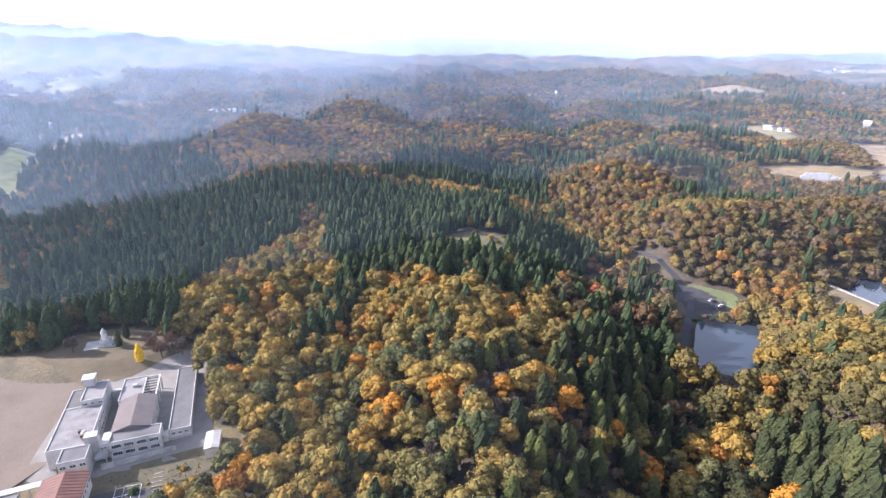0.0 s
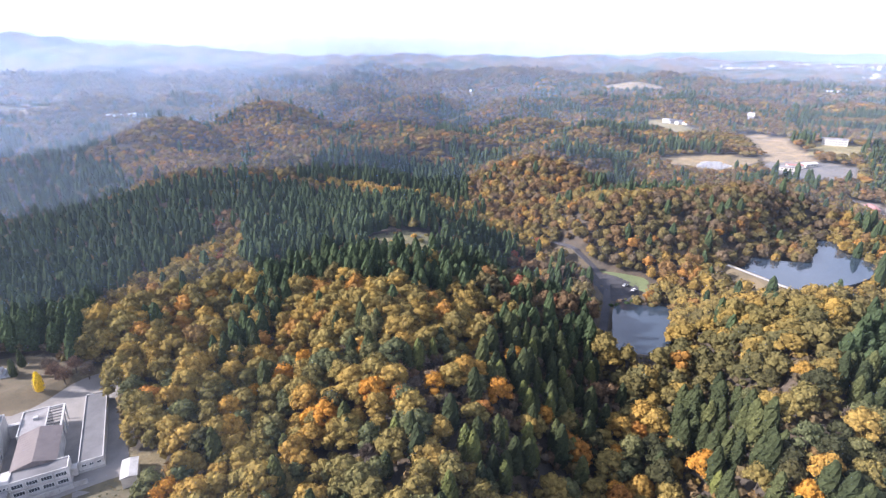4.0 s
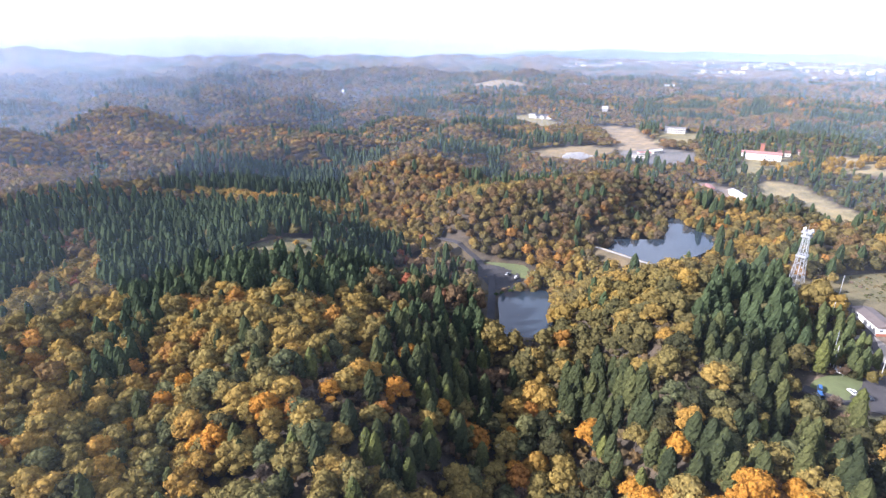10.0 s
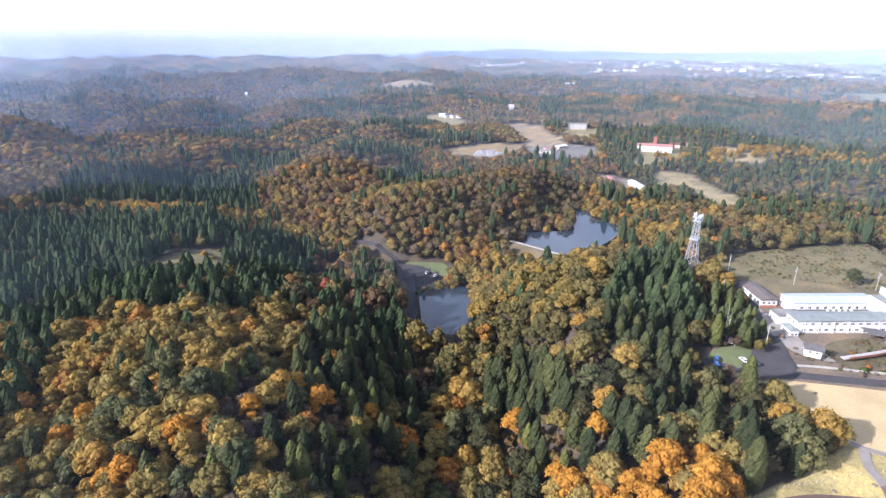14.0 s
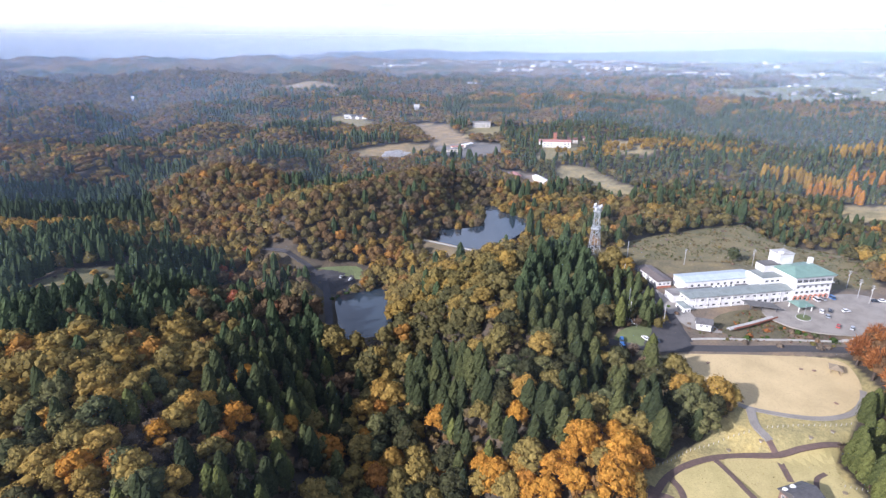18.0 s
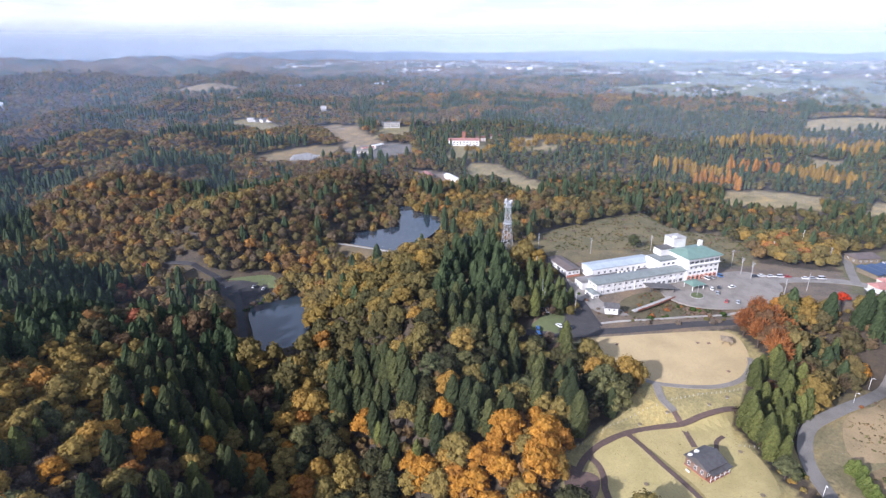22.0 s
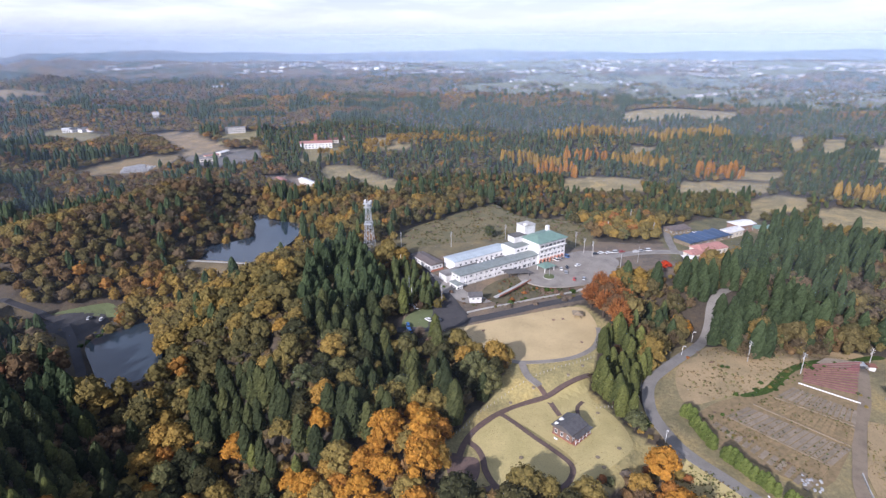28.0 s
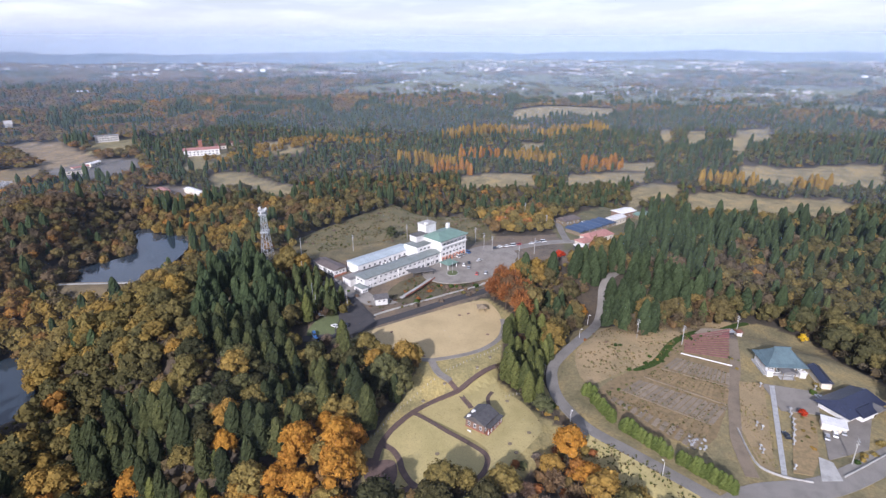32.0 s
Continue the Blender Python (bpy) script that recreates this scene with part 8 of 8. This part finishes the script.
# the town on the plain
def town(name, count, r0, r1, b0, b1, seed, size, high, label, wall):
    """Many small houses with pitched roofs, as one mesh."""
    rng = np.random.default_rng(seed)
    house = np.array(((-1, -1, -1), (1, -1, -1), (1, 1, -1), (-1, 1, -1), (-1, -1, 0.6), (1, -1, 0.6), (1, 1, 0.6), (-1, 1, 0.6), (-1, 0, 1.1), (1, 0, 1.1)), float)
    tris = np.array(((0, 1, 5), (0, 5, 4), (1, 2, 6), (1, 6, 5), (2, 3, 7), (2, 7, 6), (3, 0, 4), (3, 4, 7), (4, 5, 9), (4, 9, 8), (6, 7, 8), (6, 8, 9), (5, 6, 9), (7, 4, 8)))
    out = []
    hubs = [(rng.uniform(r0, r1), rng.uniform(b0, b1)) for _ in range(max(3, count // 14))]
    for _ in range(count):
        r, b = hubs[int(rng.integers(0, len(hubs)))]
        r, b = r * (1 + rng.normal(0, 0.018)), math.radians(b + rng.normal(0, 1.6))
        x, y, a = math.sin(b) * r, math.cos(b) * r, rng.uniform(0, math.pi)
        s = rng.uniform(*size)
        v = house * (s, s * rng.uniform(0.5, 0.8), rng.uniform(*high))
        v = np.c_[v[:, 0] * math.cos(a) - v[:, 1] * math.sin(a) + x, v[:, 0] * math.sin(a) + v[:, 1] * math.cos(a) + y, v[:, 2] + under(x, y) + 2]
        out.append((v, tris))
    v, t = join(out)
    me = mesh_of(name, v, t)
    me.materials.append(wall)
    tagged(new(name, me), label, "town", kind="stuff")


def roofs_mat():
    m, n, l, b = stuff_nodes("town walls and roofs")
    g = n.new("ShaderNodeNewGeometry")
    l.new(ramp_node(n, l, g.outputs["Random Per Island"], ((0.0, (0.12, 0.12, 0.14)), (0.45, (0.24, 0.21, 0.20)), (0.7, (0.34, 0.32, 0.30)), (0.9, (0.48, 0.46, 0.44)), (1.0, (0.74, 0.73, 0.71)))), b.inputs["Base Color"])
    b.inputs["Roughness"].default_value = 0.6
    return m


mat_town = roofs_mat()
town("near_town", 300, 1700, 2700, 66, 118, 3, (4, 7), (3, 5), "houses of a small town on the plain", mat_town)
town("far_town", 700, 2700, 4300, 40, 118, 4, (7, 14), (5, 9), "pale houses of a distant town", mat_town)
town("works_quarter", 60, 2900, 4400, 30, 118, 5, (14, 34), (5, 9), "large white works and halls of a distant town", mat_town)
town("west_village", 70, 1300, 2600, -46, -24, 6, (6, 12), (4, 6), "houses of villages in the hazy western valley", mat_town)
town("north_hamlets", 60, 1500, 3200, -12, 40, 7, (7, 14), (4, 7), "scattered white houses between the hills", mat_town)


# larch and poplar rows on the golf land
def tree_row(name, label, points, wide, step, hue_kind, seed, scale, crowns):
    rng = np.random.default_rng(seed)
    pts = np.array(rounded(points, 10, closed=False))
    s = np.r_[0, np.cumsum(np.linalg.norm(np.diff(pts, axis=0), axis=1))]
    n = int(s[-1] / step * wide / step)
    d = rng.uniform(0, s[-1], n)
    x, y = np.interp(d, s, pts[:, 0]) + rng.uniform(-wide / 2, wide / 2, n), np.interp(d, s, pts[:, 1]) + rng.uniform(-wide / 2, wide / 2, n)
    plant(name, CROWNS[crowns], x, y, np.full(n, hue_kind), rng, scale, label, "trees", own=True)


for a, b in (((833, 225), (925, 150)), ((925, 150), (977, 106)), ((951, 94), (970, 40)), ((970, 40), (976, -16))):
    tree_row("yellow_larch_row", "tall row of yellow larches on the golf land", (a, ((a[0] + b[0]) / 2 + 3, (a[1] + b[1]) / 2), b), 26, 6.5, 3, int(a[1]) + 500, (1.15, 1.55), "cedar_mid")
for a, b, kind in (((649, 240), (656, 168), 3), ((715, 169), (738, 128), 4), ((709, 108), (692, 45), 3), ((678, 12), (708, -30), 4), ((612, 176), (622, 142), 4), ((626, -212), (632, -240), 3), ((627, -119), (629, -163), 3)):
    tree_row("orange_larch_row", "row of orange larches between fairways", (a, ((a[0] + b[0]) / 2 + 2, (a[1] + b[1]) / 2), b), 22, 6, kind, int(a[1]) + 900, (1.0, 1.35), "cedar_mid")
tree_row("golden_grove", "golden trees along the skyline wood", ((610, 470), (700, 420), (820, 330)), 50, 9, 3, 5, (1.0, 1.4), "mid")


# rough growth: tussocks and weeds on open ground
def tussocks(name, label, outline, count, size, colours, seed):
    rng = np.random.default_rng(seed)
    xs, ys = [p[0] for p in outline], [p[1] for p in outline]
    x, y = rng.uniform(min(xs), max(xs), count * 2), rng.uniform(min(ys), max(ys), count * 2)
    patchy = np.sin(x / 5.3 + 1.4 * np.sin(y / 7.1)) * np.sin(y / 6.1 + np.sin(x / 8.3))
    ok = inside(x, y, outline) & (patchy + rng.uniform(-0.6, 0.6, count * 2) > -0.15)
    x, y = x[ok][:count], y[ok][:count]
    n = len(x)
    s = rng.uniform(*size, n)
    v, t = [], []
    foot = np.c_[x, y, ground(x, y) + s * 0.25]
    way = rng.normal(0, 1, (n * 4, 3)) * (1, 1, 0.4) + (0, 0, 0.7)
    way /= np.linalg.norm(way, axis=1)[:, None]
    c = np.repeat(foot, 4, 0) + way * np.repeat(s, 4)[:, None] * (0.55, 0.55, 0.5)
    v, t = cards(rng, c, way, np.repeat(s, 4) * 0.5)
    tint = np.array(colours)[rng.integers(0, len(colours), n)] * rng.uniform(0.8, 1.2, (n, 1))
    me = mesh_of(name, v, t, np.repeat(tint, 16, 0))
    me.materials.append(mat_woods)
    tagged(new(name, me), label, "grass", kind="stuff")


BROWN, DRAB, LEAF = (0.16, 0.115, 0.06), (0.10, 0.09, 0.045), (0.08, 0.10, 0.035)
tussocks("meadow_tussocks", "rough tussocks and brambles on the meadow", ((292, 184), (322, 194), (380, 178), (425, 159), (462, 114), (425, 88), (369, 66), (358, 80), (345, 118), (318, 152), (300, 168)), 2600, (0.5, 1.3), (BROWN, DRAB, DRAB, LEAF), 31)
tussocks("plot_weeds", "weeds and withered stalks on the garden plots", ((245, -46), (237, -67), (209, -61.5), (179, -46), (203, -14.6), (221, -28)), 1500, (0.25, 0.7), (BROWN, DRAB, LEAF, (0.2, 0.15, 0.08)), 32)
tussocks("bank_growth", "green growth along the ditch", ((206, -8), (216, -20), (230, -35), (255, -47), (270, -62), (283, -77), (281, -80), (268, -66), (252, -50), (228, -39), (213, -24), (203, -11)), 900, (0.4, 0.9), (LEAF, (0.11, 0.13, 0.04), DRAB), 33)
tussocks("garden_growth", "low shrubs and weeds in the hotel garden", ((264, 106), (288, 96), (284, 78), (300, 52), (290, 50), (270, 70), (250, 90), (240, 100), (248, 106)), 800, (0.35, 1.0), (BROWN, DRAB, LEAF, (0.15, 0.06, 0.04)), 34)
tussocks("park_bank_growth", "green weeds on the bank by the winding road", ((174, -2), (180, -10), (172, -24), (162, -38), (152, -44), (150, -24), (158, -6)), 500, (0.3, 0.8), (LEAF, (0.16, 0.16, 0.06), BROWN), 35)
tussocks("school_bank_growth", "weeds and scrub on the bank below the school", ((-126, 150), (-100, 164), (-90, 166), (-86, 150), (-96, 132), (-104, 146), (-122, 140)), 900, (0.2, 0.55), (LEAF, (0.2, 0.17, 0.075), (0.24, 0.18, 0.09)), 36)
tussocks("tan_bank_growth", "withered tufts on the tan grass bank", ((236, 0), (256, -8), (276, -18), (296, -76), (286, -72), (268, -52), (240, -38), (226, -22), (212, -6)), 1300, (0.3, 0.9), (BROWN, (0.27, 0.20, 0.10), DRAB, (0.17, 0.17, 0.07)), 37)
tussocks("temple_grass_growth", "uneven tufts on the dry grass by the temple", ((231, -70), (232, -80), (176, -71), (178, -67), (196, -64)), 600, (0.25, 0.6), (BROWN, (0.30, 0.24, 0.10), (0.2, 0.2, 0.08)), 38)
tussocks("park_lawn_growth", "low tufts and leaves on the park grass", ((152, 62), (169, 57), (186, 47), (206, 34), (196, 30), (186, 14), (172, 8), (143, 24), (136, 38)), 900, (0.12, 0.4), ((0.30, 0.25, 0.10), (0.22, 0.21, 0.08), BROWN), 39)

# hedgerows and copses between the fields of the plain
rng = np.random.default_rng(91)
x, y = [], []
for _ in range(150):
    r, b, way = rng.uniform(1550, 3500), math.radians(rng.uniform(58, 120)), rng.uniform(0, math.pi)
    d, off = rng.uniform(-1, 1, 22) * rng.uniform(40, 150), rng.normal(0, 9, 22)
    x.append(math.sin(b) * r + d * math.cos(way) - off * math.sin(way))
    y.append(math.cos(b) * r + d * math.sin(way) + off * math.cos(way))
x, y = np.concatenate(x), np.concatenate(y)
plant("hedgerow_trees", CROWNS["far"], x, y, rng.choice((0, 1, 2, 8, 8), len(x)), rng, (0.9, 1.7), "dark hedgerows and copses between the fields", "trees")
